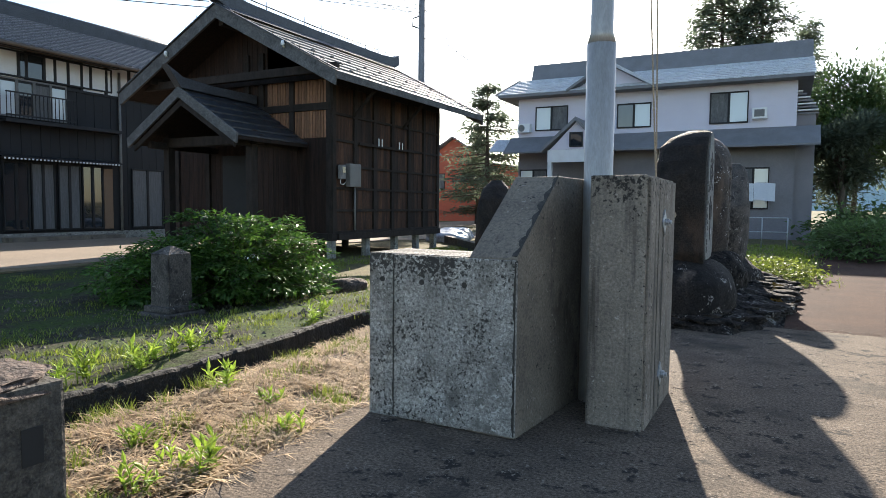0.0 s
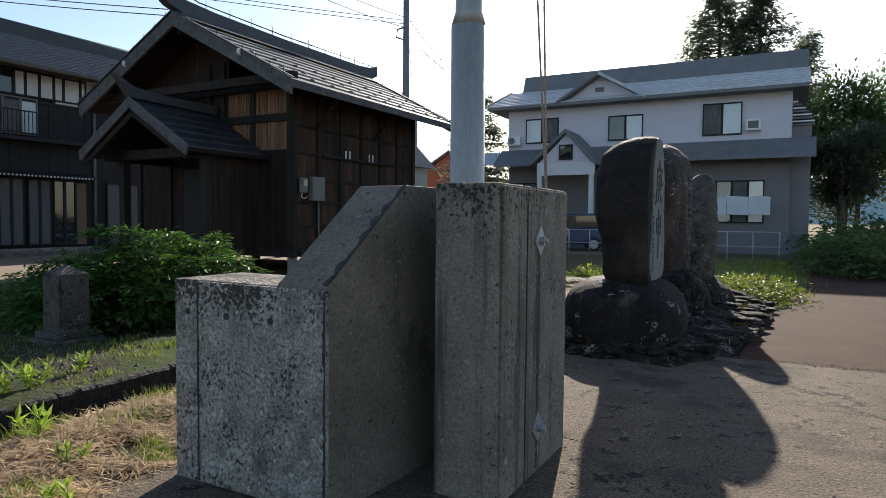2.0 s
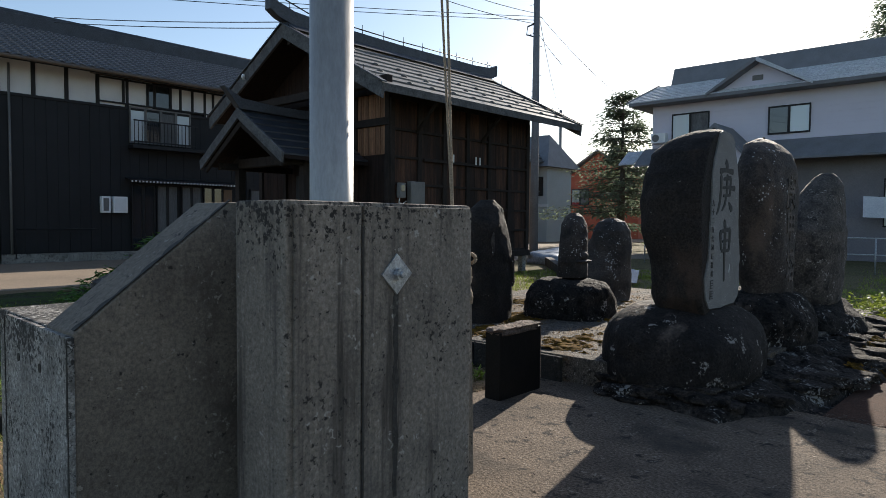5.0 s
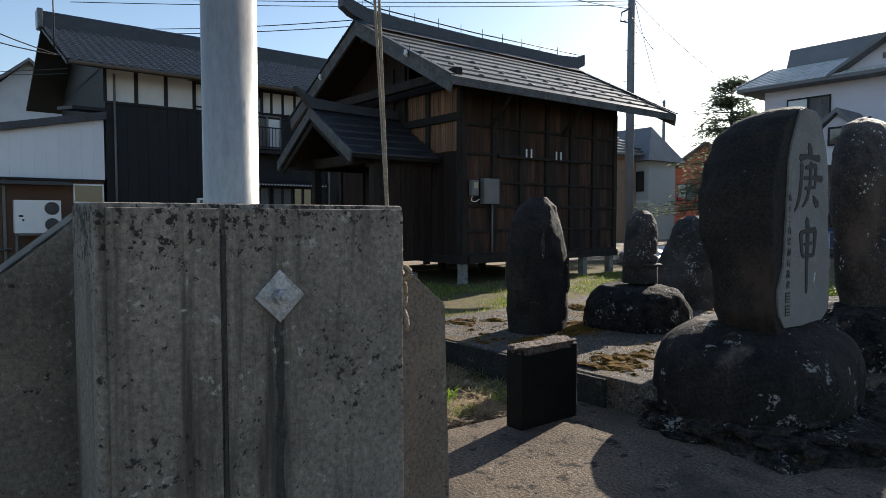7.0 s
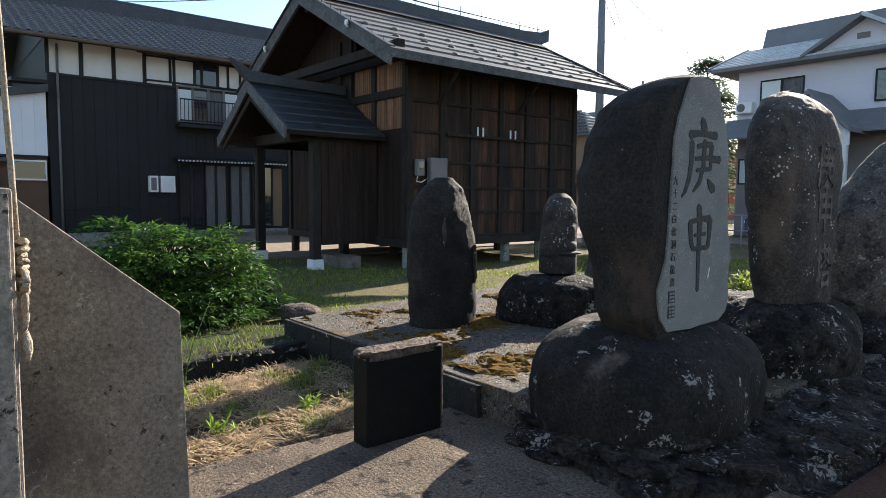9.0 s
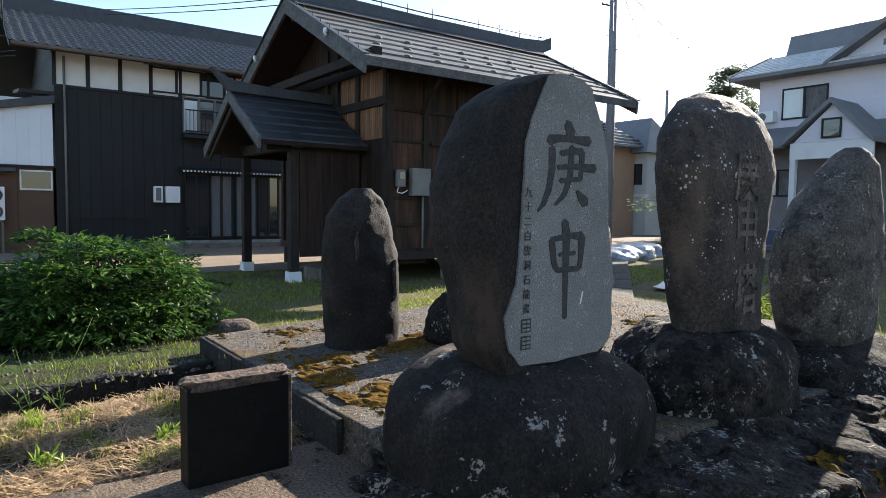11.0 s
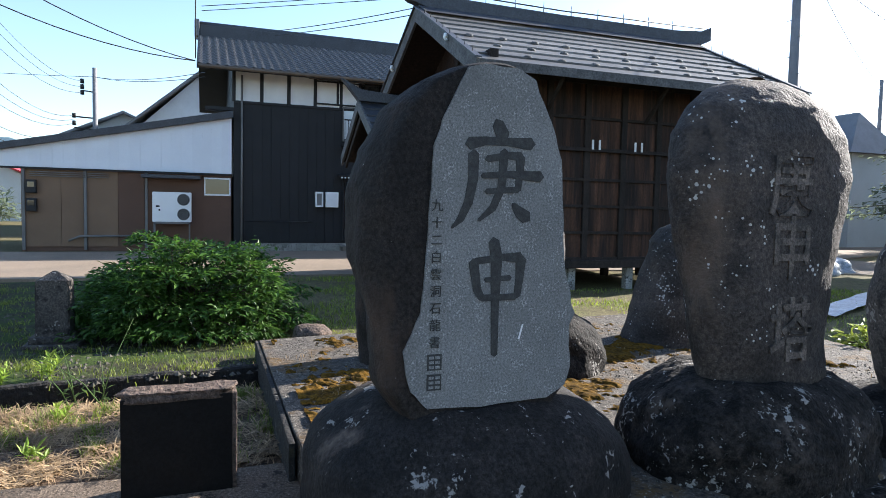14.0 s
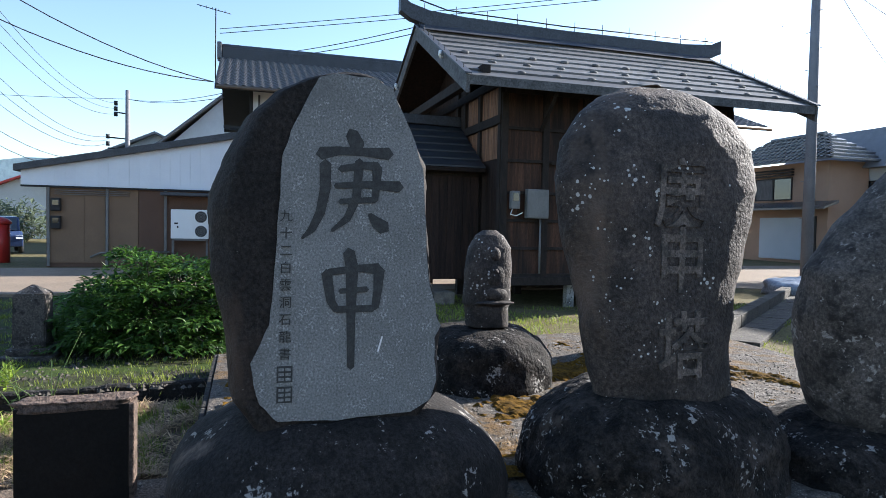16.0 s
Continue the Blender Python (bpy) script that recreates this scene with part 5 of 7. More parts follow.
for zc in (1.9, 1.35):
    mt_ = thing("utility_meter", (SX + 0.05, 1.5, zc), "grey round-faced utility meter on the shed corner", "meter", "meters on the shed")
    sub("case", box(SX + 0.005, SX + 0.16, 1.5, 1.78, zc - 0.2, zc + 0.2, 0.03), BLACK, mt_)
    sub("dial", box(SX + 0.16, SX + 0.168, 1.55, 1.73, zc - 0.02, zc + 0.14, 0.004), GLASS, mt_)

ac = thing("heat_pump_unit", (BX + 0.3, 5.5, 0.8), "white outdoor unit with two stacked fans on a steel stand", "outdoor unit")
sub("case", box(BX + 0.05, BX + 0.45, 4.95, 6.08, 0.90, 1.83, 0.02), WHITE_PAINT, ac)
for zc in (1.60, 1.14):
    ring = bmesh.new()
    bm_tube(ring, [(BX + 0.452, 5.85, zc), (BX + 0.466, 5.85, zc)], 0.185, 28)
    fan = sub("fan", ring, GREY_BOX, ac, "round dark fan grille")
    for r in (0.05, 0.10, 0.15):
        sub("grille_ring", tube([(BX + 0.472, 5.85 + r * math.cos(a * 0.3927), zc + r * math.sin(a * 0.3927)) for a in range(17)], 0.012, 5), BLACK, fan)
sub("label_plate", box(BX + 0.45, BX + 0.455, 5.05, 5.16, 1.36, 1.41), BLACK, ac)
sub("label_plate", box(BX + 0.45, BX + 0.455, 5.13, 5.18, 1.24, 1.30), BLACK, ac)
for y in (4.98, 6.0):
    for x in (BX + 0.08, BX + 0.40):
        sub("stand_leg", box(x, x + 0.04, y, y + 0.04, -0.02, 0.90), GREY_BOX, ac)
sub("stand_beam", box(BX + 0.08, BX + 0.44, 4.98, 6.04, 0.84, 0.90), GREY_BOX, ac)


# ---- the pale house behind the stones ----
WY = 30.0
wh = thing("pale_house", (-5.7, 34, 0), "two-storey house with lilac upper walls and grey roofs, paled by painted haze", "house")
WX0, WX1 = -11.7, 0.3
sub("lower_wall", box(WX0, WX1, WY + 0.12, WY + 8.5, -0.1, 4.0), SLATE_WALL, wh, "dark grey lower wall")
sub("upper_wall", box(WX0, WX1, WY, WY + 8.5, 4.0, 6.55), LILAC_WALL, wh, "lilac upper wall paled by painted haze")
for k in range(9):
    sub("siding_line", box(WX0, WX1, WY - 0.012, WY, 4.62 + k * 0.22, 4.63 + k * 0.22), LILAC_WALL, wh)
sub("skirt_roof", prism([(WY - 1.0, 3.72), (WY - 1.0, 3.80), (WY - 0.002, 4.58), (WY - 0.002, 3.85)], "x", WX0 - 0.35, WX1 + 0.85), DARK_ROOF, wh, "dark grey skirt roof")
sub("skirt_roof", prism([(WY - 1.0, 3.82), (WY - 1.0, 3.88), (WY - 0.1, 4.5), (WY - 0.1, 4.42)], "x", WX0 - 1.1, WX0 - 0.35), LIGHT_ROOF, wh)
NR = 9
for k in range(NR):
    f0, f1 = k / NR, (k + 1.1) / NR
    ya, za, yb, zb = WY - 0.75 + 3.2 * f0, 6.55 + 1.25 * f0, WY - 0.75 + 3.2 * f1, 6.55 + 1.25 * f1
    sub("roof_course", prism([(ya, za + 0.05), (yb, zb), (yb, zb - 0.02), (ya, za)], "x", -12.55, 0.9), LIGHT_ROOF, wh)
sub("roof_deck", prism([(WY - 0.75, 6.42), (WY - 0.75, 6.54), (WY + 2.6, 7.8), (WY + 9, 6.4), (WY + 9, 6.3)], "x", -12.5, 0.85), DARK_ROOF, wh)
sub("upper_roof", prism([(WY + 2.4, 7.75), (WY + 2.75, 8.62), (WY + 3.0, 8.66), (WY + 9.2, 6.5), (WY + 9.2, 6.4)], "x", -11.95, 0.85), DARK_ROOF, wh, "steep dark upper roof")
sub("verge", prism([(WY - 0.78, 6.50), (WY + 2.5, 7.80), (WY + 2.5, 7.88), (WY - 0.78, 6.62)], "x", -12.62, -12.552), DARK_ROOF, wh)
sub("dormer", prism([(-9.0, 6.5), (-5.3, 6.5), (-7.2, 7.62)], "y", WY - 0.3, WY + 1.6), LILAC_WALL, wh)
# one roof in two tones: a lit and a shaded slope put into colour
for s, ex in ((1, -5.2), (-1, -9.1)):
    sub("dormer_roof", prism([(-7.2, 7.78), (ex, 6.60), (ex, 6.48), (-7.2, 7.62)], "y", WY - 0.8, WY + 2.2), LIGHT_ROOF if s > 0 else DARK_ROOF, wh)
sub("dormer_vent", box(-7.45, -7.05, WY - 0.32, WY - 0.30, 6.95, 7.15), GREY_BOX, wh)


def window_y(parent, name, x0, x1, z0, z1, y, frame_mat, panes, label):
    w = new(name)
    w.parent = parent
    tagged(w, label)
    inv = Matrix.Translation(-parent.location)

    def put(n, bm, m):
        o = part(n, bm, m, w)
        o.matrix_parent_inverse = inv
    for a, b, c, d in ((x0, x1, z0, z0 + 0.06), (x0, x1, z1 - 0.06, z1)):
        put("window_frame", box(a, b, y - 0.07, y, c, d, 0.005), frame_mat)
    n = len(panes)
    for k, g in enumerate(panes):
        a, b = x0 + (x1 - x0) * k / n, x0 + (x1 - x0) * (k + 1) / n
        put("window_frame", box(a, a + 0.045, y - 0.07, y, z0 + 0.06, z1 - 0.06, 0.005), frame_mat)
        put("window_frame", box(b - 0.045, b, y - 0.07, y, z0 + 0.06, z1 - 0.06, 0.005), frame_mat)
        put("pane", box(a + 0.045, b - 0.045, y - 0.03, y - 0.01, z0 + 0.06, z1 - 0.06), g)
    return w


window_y(wh, "window", -10.8, -9.2, 4.85, 6.0, WY, BLACK, [PALE_GLASS, CURTAIN], "upper window with dark frame")
window_y(wh, "window", -6.9, -5.4, 4.8, 5.9, WY, BLACK, [GLASS, PALE_GLASS], "upper window, half dark")
window_y(wh, "window", -2.98, -1.48, 4.8, 6.12, WY, BLACK, [CURTAIN, PALE_GLASS], "large upper window with a pale pane")
window_y(wh, "window", -3.0, -0.6, 1.2, 2.95, WY + 0.12, BLACK, [PALE_GLASS, GLASS, CURTAIN, PALE_GLASS], "lower row of windows")
window_y(wh, "window", -11.6, -10.2, 2.0, 3.02, WY + 0.12, BLACK, [PALE_GLASS, CURTAIN], "lower window with a rail")
wa = thing("air_conditioner", (-1.05, WY - 0.3, 4.9), "small pale window air conditioner", "air conditioner")
sub("case", box(-1.32, -0.77, WY - 0.35, WY - 0.002, 4.91, 5.36, 0.02), WHITE_PAINT, wa)
sub("grille", box(-1.24, -0.86, WY - 0.36, WY - 0.35, 4.99, 5.28), GREY_BOX, wa)
wa = thing("air_conditioner", (-11.4, WY - 0.3, 4.75), "white outdoor fan unit on the upper wall", "air conditioner")
sub("case", box(-11.62, -10.98, WY - 0.34, WY - 0.002, 4.78, 5.2, 0.02), WHITE_PAINT, wa)
sub("fan", tube([(-11.4, WY - 0.36, 4.99), (-11.4, WY - 0.34, 4.99)], 0.16, 20), GREY_BOX, wa)
cl = thing("cloth_sheet", (-1.95, WY - 0.6, 1.5), "white sheet hung along the lower windows", "cloth sheet")
for k in range(4):
    a = -3.5 + k * 0.79
    sub("panel", prism([(a, 1.55 + 0.04 * (k % 2)), (a + 0.78, 1.52), (a + 0.78, 2.25), (a, 2.30)], "y", WY - 0.62 + 0.02 * k, WY - 0.6 + 0.02 * k), BANNER, cl)
    sub("hook", tube([(a + 0.4, WY - 0.6, 2.26), (a + 0.4, WY + 0.12, 2.32)], 0.012, 5), GREY_BOX, cl)
# the entrance gable
for s, ex in ((1, -6.9), (-1, -9.75)):
    sub("porch_roof", prism([(-8.2, 5.15), (ex, 3.80), (ex, 3.64), (-8.2, 4.98)], "y", WY - 2.2, WY - 0.1), DARK_ROOF, wh)
sub("porch_gable", prism([(-9.5, 3.75), (-6.95, 3.75), (-6.95, 3.2), (-9.5, 3.2)], "y", WY - 2.0, WY - 1.9), PLASTER, wh)
sub("porch_gable", prism([(-9.4, 3.76), (-7.1, 3.76), (-8.2, 4.95)], "y", WY - 1.98, WY - 1.9), LILAC_WALL, wh)
for x in (-9.4, -7.1):
    sub("porch_post", box(x - 0.09, x + 0.09, WY - 2.0, WY - 1.8, -0.1, 3.2, 0.01), PLASTER, wh)
window_y(wh, "window", -8.5, -7.9, 3.85, 4.5, WY - 1.98, BLACK, [GLASS], "small dark gable window")
for k in range(9):
    a = k / 8 * math.pi / 2
    sub("striped_awning", prism([(0.32, 5.1 + 0.13 * k), (0.35 + 0.75 * math.cos(a), 5.1 + 0.13 * k), (0.35 + 0.75 * math.cos(a), 5.16 + 0.13 * k), (0.32, 5.16 + 0.13 * k)], "y", WY + 0.4, WY + 2.4), PLASTER if k % 2 else DARK_ROOF, wh)
sub("side_wing", box(0.3, 1.0, WY + 0.5, WY + 6, -0.1, 5.1), SLATE_WALL, wh)

fn = thing("metal_fence", (-4, 22.5, 0), "low pale tubular metal fence", "fence")
for k in range(13):
    x = -8.4 + k * 0.71
    sub("post", tube([(x, 22.5, -0.06), (x, 22.5, 0.95)], 0.022, 6), GALV, fn)
for z in (0.94, 0.5):
    sub("rail", tube([(-8.4, 22.5, z), (0.12, 22.5, z)], 0.02, 6), GALV, fn)

# ---- trees and plants ----
def conifer(name, x, y, h, r, seed, label, mat_=None, clumps=900, bare=0.12, size=0.34, layers=0):
    rnd = random.Random(seed)
    tr = thing(name, (x, y, 0), label, "tree")
    sub("trunk", tube([(x, y, -0.1), (x + 0.05, y, h * 0.4), (x, y, h * 0.97)], [0.028 * h, 0.018 * h, 0.02], 8), BARK, tr)
    pts = []
    limbs = bmesh.new()
    for k in range(int(h * 13)):
        f = bare + (1 - bare) * (k / (h * 13)) ** 0.9
        if layers:
            f = bare + (1 - bare) * (int((f - bare) / (1 - bare) * layers) + rnd.uniform(0.15, 0.8)) / layers
        z = h * f
        a = rnd.uniform(0, 2 * math.pi)
        L = r * (1 - f) ** 0.8 * rnd.uniform(0.65, 1.1) + 0.12
        end = Vector((x + L * math.cos(a), y + L * math.sin(a), z - 0.12 * L + 0.1))
        bm_tube(limbs, [(x, y, z), end], [0.035, 0.01], 4, False)
        n = max(5, int(clumps / (h * 13) * (0.5 + L / r)))
        for j in range(n):
            g = rnd.uniform(0.25, 1.02)
            c = Vector((x, y, z)).lerp(end, g) + Vector((rnd.gauss(0, 0.22), rnd.gauss(0, 0.22), rnd.gauss(0, 0.12 if layers else 0.2)))
            pts.append((c, (math.cos(a), math.sin(a), -0.15)))
    vs, fs = leaf_cloud(pts, size, rnd, 0.0, 1.5)
    cr = new("crown", stuff_mesh("crown", vs, fs, mat_ or CONIFER))
    cr.parent, cr.matrix_parent_inverse = tr, Matrix.Translation(-tr.location)
    sub("branching", limbs, BARK, tr)
    return tr


conifer("cedar_tree", -4.0, 46, 16.0, 7.6, 3, "tall cedar behind the pale house, greyed by painted haze", clumps=15000, bare=0.4, size=0.19)
conifer("cedar_tree", -1.7, 46, 16.0, 7.4, 4, "tall cedar behind the pale house, greyed by painted haze", clumps=15000, bare=0.4, size=0.19)
conifer("cedar_tree", 1.0, 50, 13.6, 4.4, 5, "slim cedar beside the pale house, greyed by painted haze", clumps=8000, size=0.21)
conifer("pine_tree", -14.8, 33.2, 7.9, 4.6, 6, "small layered pine by the road", clumps=8500, bare=0.22, size=0.15, layers=9)
conifer("pine_tree", -18.5, 40.0, 6.2, 2.4, 7, "bushy pine beside a red house", clumps=6000, size=0.16, layers=7)


def broadleaf(name, x, y, h, r, seed, label, mat_, n=2600, size=0.22):
    rnd = random.Random(seed)
    tr = thing(name, (x, y, 0), label, "tree")
    sub("trunk", tube([(x, y, -0.1), (x + 0.1, y, h * 0.3), (x - 0.1, y, h * 0.62)], [0.2, 0.15, 0.08], 8), BARK, tr)
    limbs, pts = bmesh.new(), []
    for k in range(16):
        a, z0 = rnd.uniform(0, 2 * math.pi), h * rnd.uniform(0.25, 0.6)
        e = Vector((x + r * 0.8 * math.cos(a) * rnd.uniform(0.4, 1), y + r * 0.8 * math.sin(a) * rnd.uniform(0.4, 1), z0 + h * rnd.uniform(0.1, 0.38)))
        bm_tube(limbs, [(x, y, z0), Vector((x, y, z0)).lerp(e, 0.5) + Vector((0, 0, 0.25)), e], [0.07, 0.045, 0.015], 5, False)
        for j in range(n // 16):
            d = Vector((rnd.gauss(0, 1), rnd.gauss(0, 1), rnd.gauss(0, 0.7)))
            c = e + d * r * 0.27
            pts.append((c, d.normalized()))
    vs, fs = leaf_cloud(pts, size, rnd)
    cr = new("crown", stuff_mesh("crown", vs, fs, mat_))
    cr.parent, cr.matrix_parent_inverse = tr, Matrix.Translation(-tr.location)
    sub("branching", limbs, BARK, tr)


for k, (x, y, h, r) in enumerate(((2.8, 42, 9.4, 2.3), (5.4, 45, 9.8, 2.7), (8.0, 41, 9.2, 2.9), (4.2, 53, 9.0, 2.8), (11.0, 45, 9.8, 3.2), (2.4, 37.5, 6.2, 1.5))):
    broadleaf("shade_tree", x, y, h, r, 30 + k, "leafy shade tree beside the lane", CONIFER if k % 2 else HEDGE_LEAF, 7500, 0.16)


def shrub(name, x, y, z, rx, ry, h, seed, label, mat_, n, size, stems=26, cat="bush", spray=0.0):
    """A bush of arching stems with leaves along them, densest at its uneven outside."""
    rnd = random.Random(seed)
    tr = thing(name, (x, y, z), label, cat)
    limbs, pts = bmesh.new(), []
    per = max(4, n // (stems * 5))
    for k in range(stems):
        a = 2 * math.pi * k / stems + rnd.uniform(-0.2, 0.2)
        for ring in range(5):
            f = (ring + rnd.uniform(0, 0.9)) / 5
            el_ = math.asin(min(1, f))
            jag = rnd.uniform(0.66, 1.16)
            e = Vector((x + rx * math.cos(a) * math.cos(el_) * jag, y + ry * math.sin(a) * math.cos(el_) * jag, z + h * (0.12 + 0.88 * math.sin(el_)) * jag))
            root = Vector((x + rnd.uniform(-0.2, 0.2), y + rnd.uniform(-0.2, 0.2), z))
            mid = root.lerp(e, 0.6) + Vector((0, 0, 0.12 * h))
            if ring % 2 == 0:
                bm_tube(limbs, [root, mid, e], [0.012, 0.008, 0.003], 4, False)
            out = (e - mid).normalized()
            for j in range(per):
                g = rnd.uniform(0.0, 1.05)
                c = mid.lerp(e, g) + Vector((rnd.gauss(0, 0.1), rnd.gauss(0, 0.1), rnd.gauss(0, 0.028))) * (rx + ry) / 2
                if spray and j % 6:
                    q, rad = rnd.uniform(0, 2 * math.pi), spray * math.sqrt(rnd.random())
                    d = Vector((math.cos(q), math.sin(q), -0.35))
                    c = e + d * rad + Vector((0, 0, rnd.gauss(0, 0.014)))
                    c.z = max(c.z, z + 0.02)
                    pts.append((c, d * 1.6 + out * 0.9))
                    continue
                c.z = max(c.z, z + 0.02)
                pts.append((c, out + Vector((0, 0, -0.25))))
    vs, fs = leaf_cloud(pts, size, rnd, 0.1, 1.9, 0.45)
    cr = new("foliage", stuff_mesh("foliage", vs, fs, mat_))
    cr.parent, cr.matrix_parent_inverse = tr, Matrix.Translation(-tr.location)
    sub("stalk", limbs, BARK, tr)
    return tr


shrub("leafy_bush", -6.5, 6.38, -0.05, 1.08, 1.15, 1.1, 2, "dense bright green leafy bush beside the stone post", LEAF, 17000, 0.047, 46, spray=0.21)
shrub("leafy_bush", -7.05, 5.72, -0.05, 0.85, 0.78, 0.8, 9, "lower dark green side of the leafy bush", LEAF, 6000, 0.046, 26, spray=0.18)
shrub("roadside_shrub", 1.9, 19.5, -0.03, 1.3, 2.6, 1.1, 12, "green shrubs along the lane", HEDGE_LEAF, 2600, 0.1)
shrub("roadside_shrub", 2.5, 26, -0.03, 1.9, 3.5, 1.5, 13, "green shrubs along the lane", HEDGE_LEAF, 2600, 0.13)
shrub("low_plants", -0.15, 13.2, -0.03, 0.75, 2.3, 0.32, 14, "low yellow-green plants edging the lane", GRASS, 3800, 0.05, 30, "plants")
shrub("low_plants", -2.8, 12.9, -0.03, 0.55, 0.45, 0.42, 15, "low mixed plants behind the stones", GRASS, 900, 0.05, 16, "plants")
shrub("hedge_plants", -12, 38, -0.03, 3.5, 1.5, 0.9, 16, "low green plants across the road", HEDGE_LEAF, 1500, 0.14)


def blades(name, n, area, z, length, lean, width, material, seed, label, flat=False, heights=None):
    rnd = random.Random(seed)
    vs, fs = [], []
    for k in range(n):
        x, y = area(rnd)
        a = rnd.uniform(0, 2 * math.pi)
        L = length * rnd.uniform(0.5, 1.3)
        zz = z(x, y)
        d = Vector((math.cos(a), math.sin(a), 0))
        s = Vector((-d.y, d.x, 0)) * width
        b = len(vs)
        if flat:
            p = Vector((x, y, zz + rnd.uniform(0.0, 0.05)))
            e = p + d * L + Vector((0, 0, rnd.uniform(-0.035, 0.045)))
            m = p.lerp(e, 0.5) + Vector((0, 0, rnd.uniform(0.0, 0.02)))
            vs += [p + s, p - s, m - s, m + s, e]
        else:
            p = Vector((x, y, zz - 0.01))
            m = p + d * L * lean * 0.35 + Vector((0, 0, L * 0.6))
            e = p + d * L * lean + Vector((0, 0, L * 0.95))
            vs += [p + s, p - s, m - s * 0.8, m + s * 0.8, e]
        fs += [(b, b + 1, b + 2, b + 3), (b + 3, b + 2, b + 4)]
    ob = new(name, stuff_mesh(name, vs, fs, material))
    return tagged(ob, label, "grass", kind="stuff")


def yard_z(x, y):
    return 0.045 - 0.1 * max(0.0, min(1.0, (-4.5 - x) / 1.2))


def soil_z(x, y):
    return -0.05 + 0.03 * (noise.noise(Vector((x * 1.3, y * 1.3, 3))) + 0.5 * noise.noise(Vector((x * 4, y * 4, 7)))) - max(0.0, min(1.0, (kerb_x(y) + 0.5 - x) / 0.4)) * 0.1


def strip(rnd):
    while True:
        y = rnd.uniform(-0.5, 6.9)
        x = rnd.uniform(kerb_x(y) + 0.06, -2.12)
        if rnd.random() < 0.5 + 2.2 * noise.noise(Vector((x * 3.2, y * 3.2, 5))) + 0.8 * noise.noise(Vector((x * 11, y * 11, 1))):
            return x, y


def tufts(n_spots, box_, spread, seed):
    r0 = random.Random(seed)
    spots = [(r0.uniform(box_[0], box_[1]), r0.uniform(box_[2], box_[3]), r0.uniform(0.4, 1.2) * spread) for _ in range(n_spots)]

    def area(rnd):
        x, y, s = rnd.choice(spots)
        return x + rnd.gauss(0, s), y + rnd.gauss(0, s)
    return area


blades("dry_straw", 30000, strip, soil_z, 0.17, 0.3, 0.0032, STRAW, 1, "cut dry straw lying over the soil", True)
blades("grass_tufts", 5200, tufts(60, (-3.55, -2.3, 0.2, 6.9), 0.085, 5), soil_z, 0.10, 0.5, 0.003, GRASS, 2, "small fresh grass tufts in the straw")
blades("kerb_grass", 2600, tufts(40, (-3.62, -3.45, 0.5, 5.0), 0.05, 6), lambda x, y: -0.15, 0.15, 0.4, 0.003, GRASS, 3, "grass growing along the kerb")
blades("yard_grass", 16000, tufts(300, (-11.5, -4.2, -1, 7.4), 0.2, 7), yard_z, 0.06, 0.6, 0.004, GRASS, 4, "thin grass in the gravel yard")
blades("kerb_top_grass", 1500, tufts(34, (-4.7, -3.85, 1.0, 6.8), 0.09, 16), yard_z, 0.06, 0.6, 0.0035, GRASS, 17, "yellow-green grass behind the kerb")
def lawn_spot(r):
    """Anywhere on the lawn but under the hall; thin behind the stones."""
    while True:
        x, y = r.uniform(-11.8, -1.2), r.uniform(7.8, 19)
        if (x < -8.8 and y > 11.4) or (x > -5.0 and r.random() < 0.75):
            continue
        if r.random() < 0.55 + 1.5 * noise.noise(Vector((x * 0.8, y * 0.8, 2))):
            return x, y


blades("lawn_grass", 20000, lawn_spot, lambda x, y: -0.03, 0.085, 0.6, 0.006, GRASS, 5, "short lawn grass round the hall")
blades("lane_grass", 5000, tufts(160, (-1.6, 0.5, 11.6, 24), 0.3, 8), lambda x, y: -0.04, 0.12, 0.5, 0.006, GRASS, 6, "grass beside the lane")
blades("platform_straw", 700, tufts(50, (-4.4, -0.8, 7.2, 11.8), 0.16, 9), lambda x, y: 0.215, 0.05, 0.5, 0.003, STRAW, 7, "dry stalks and moss on the platform")


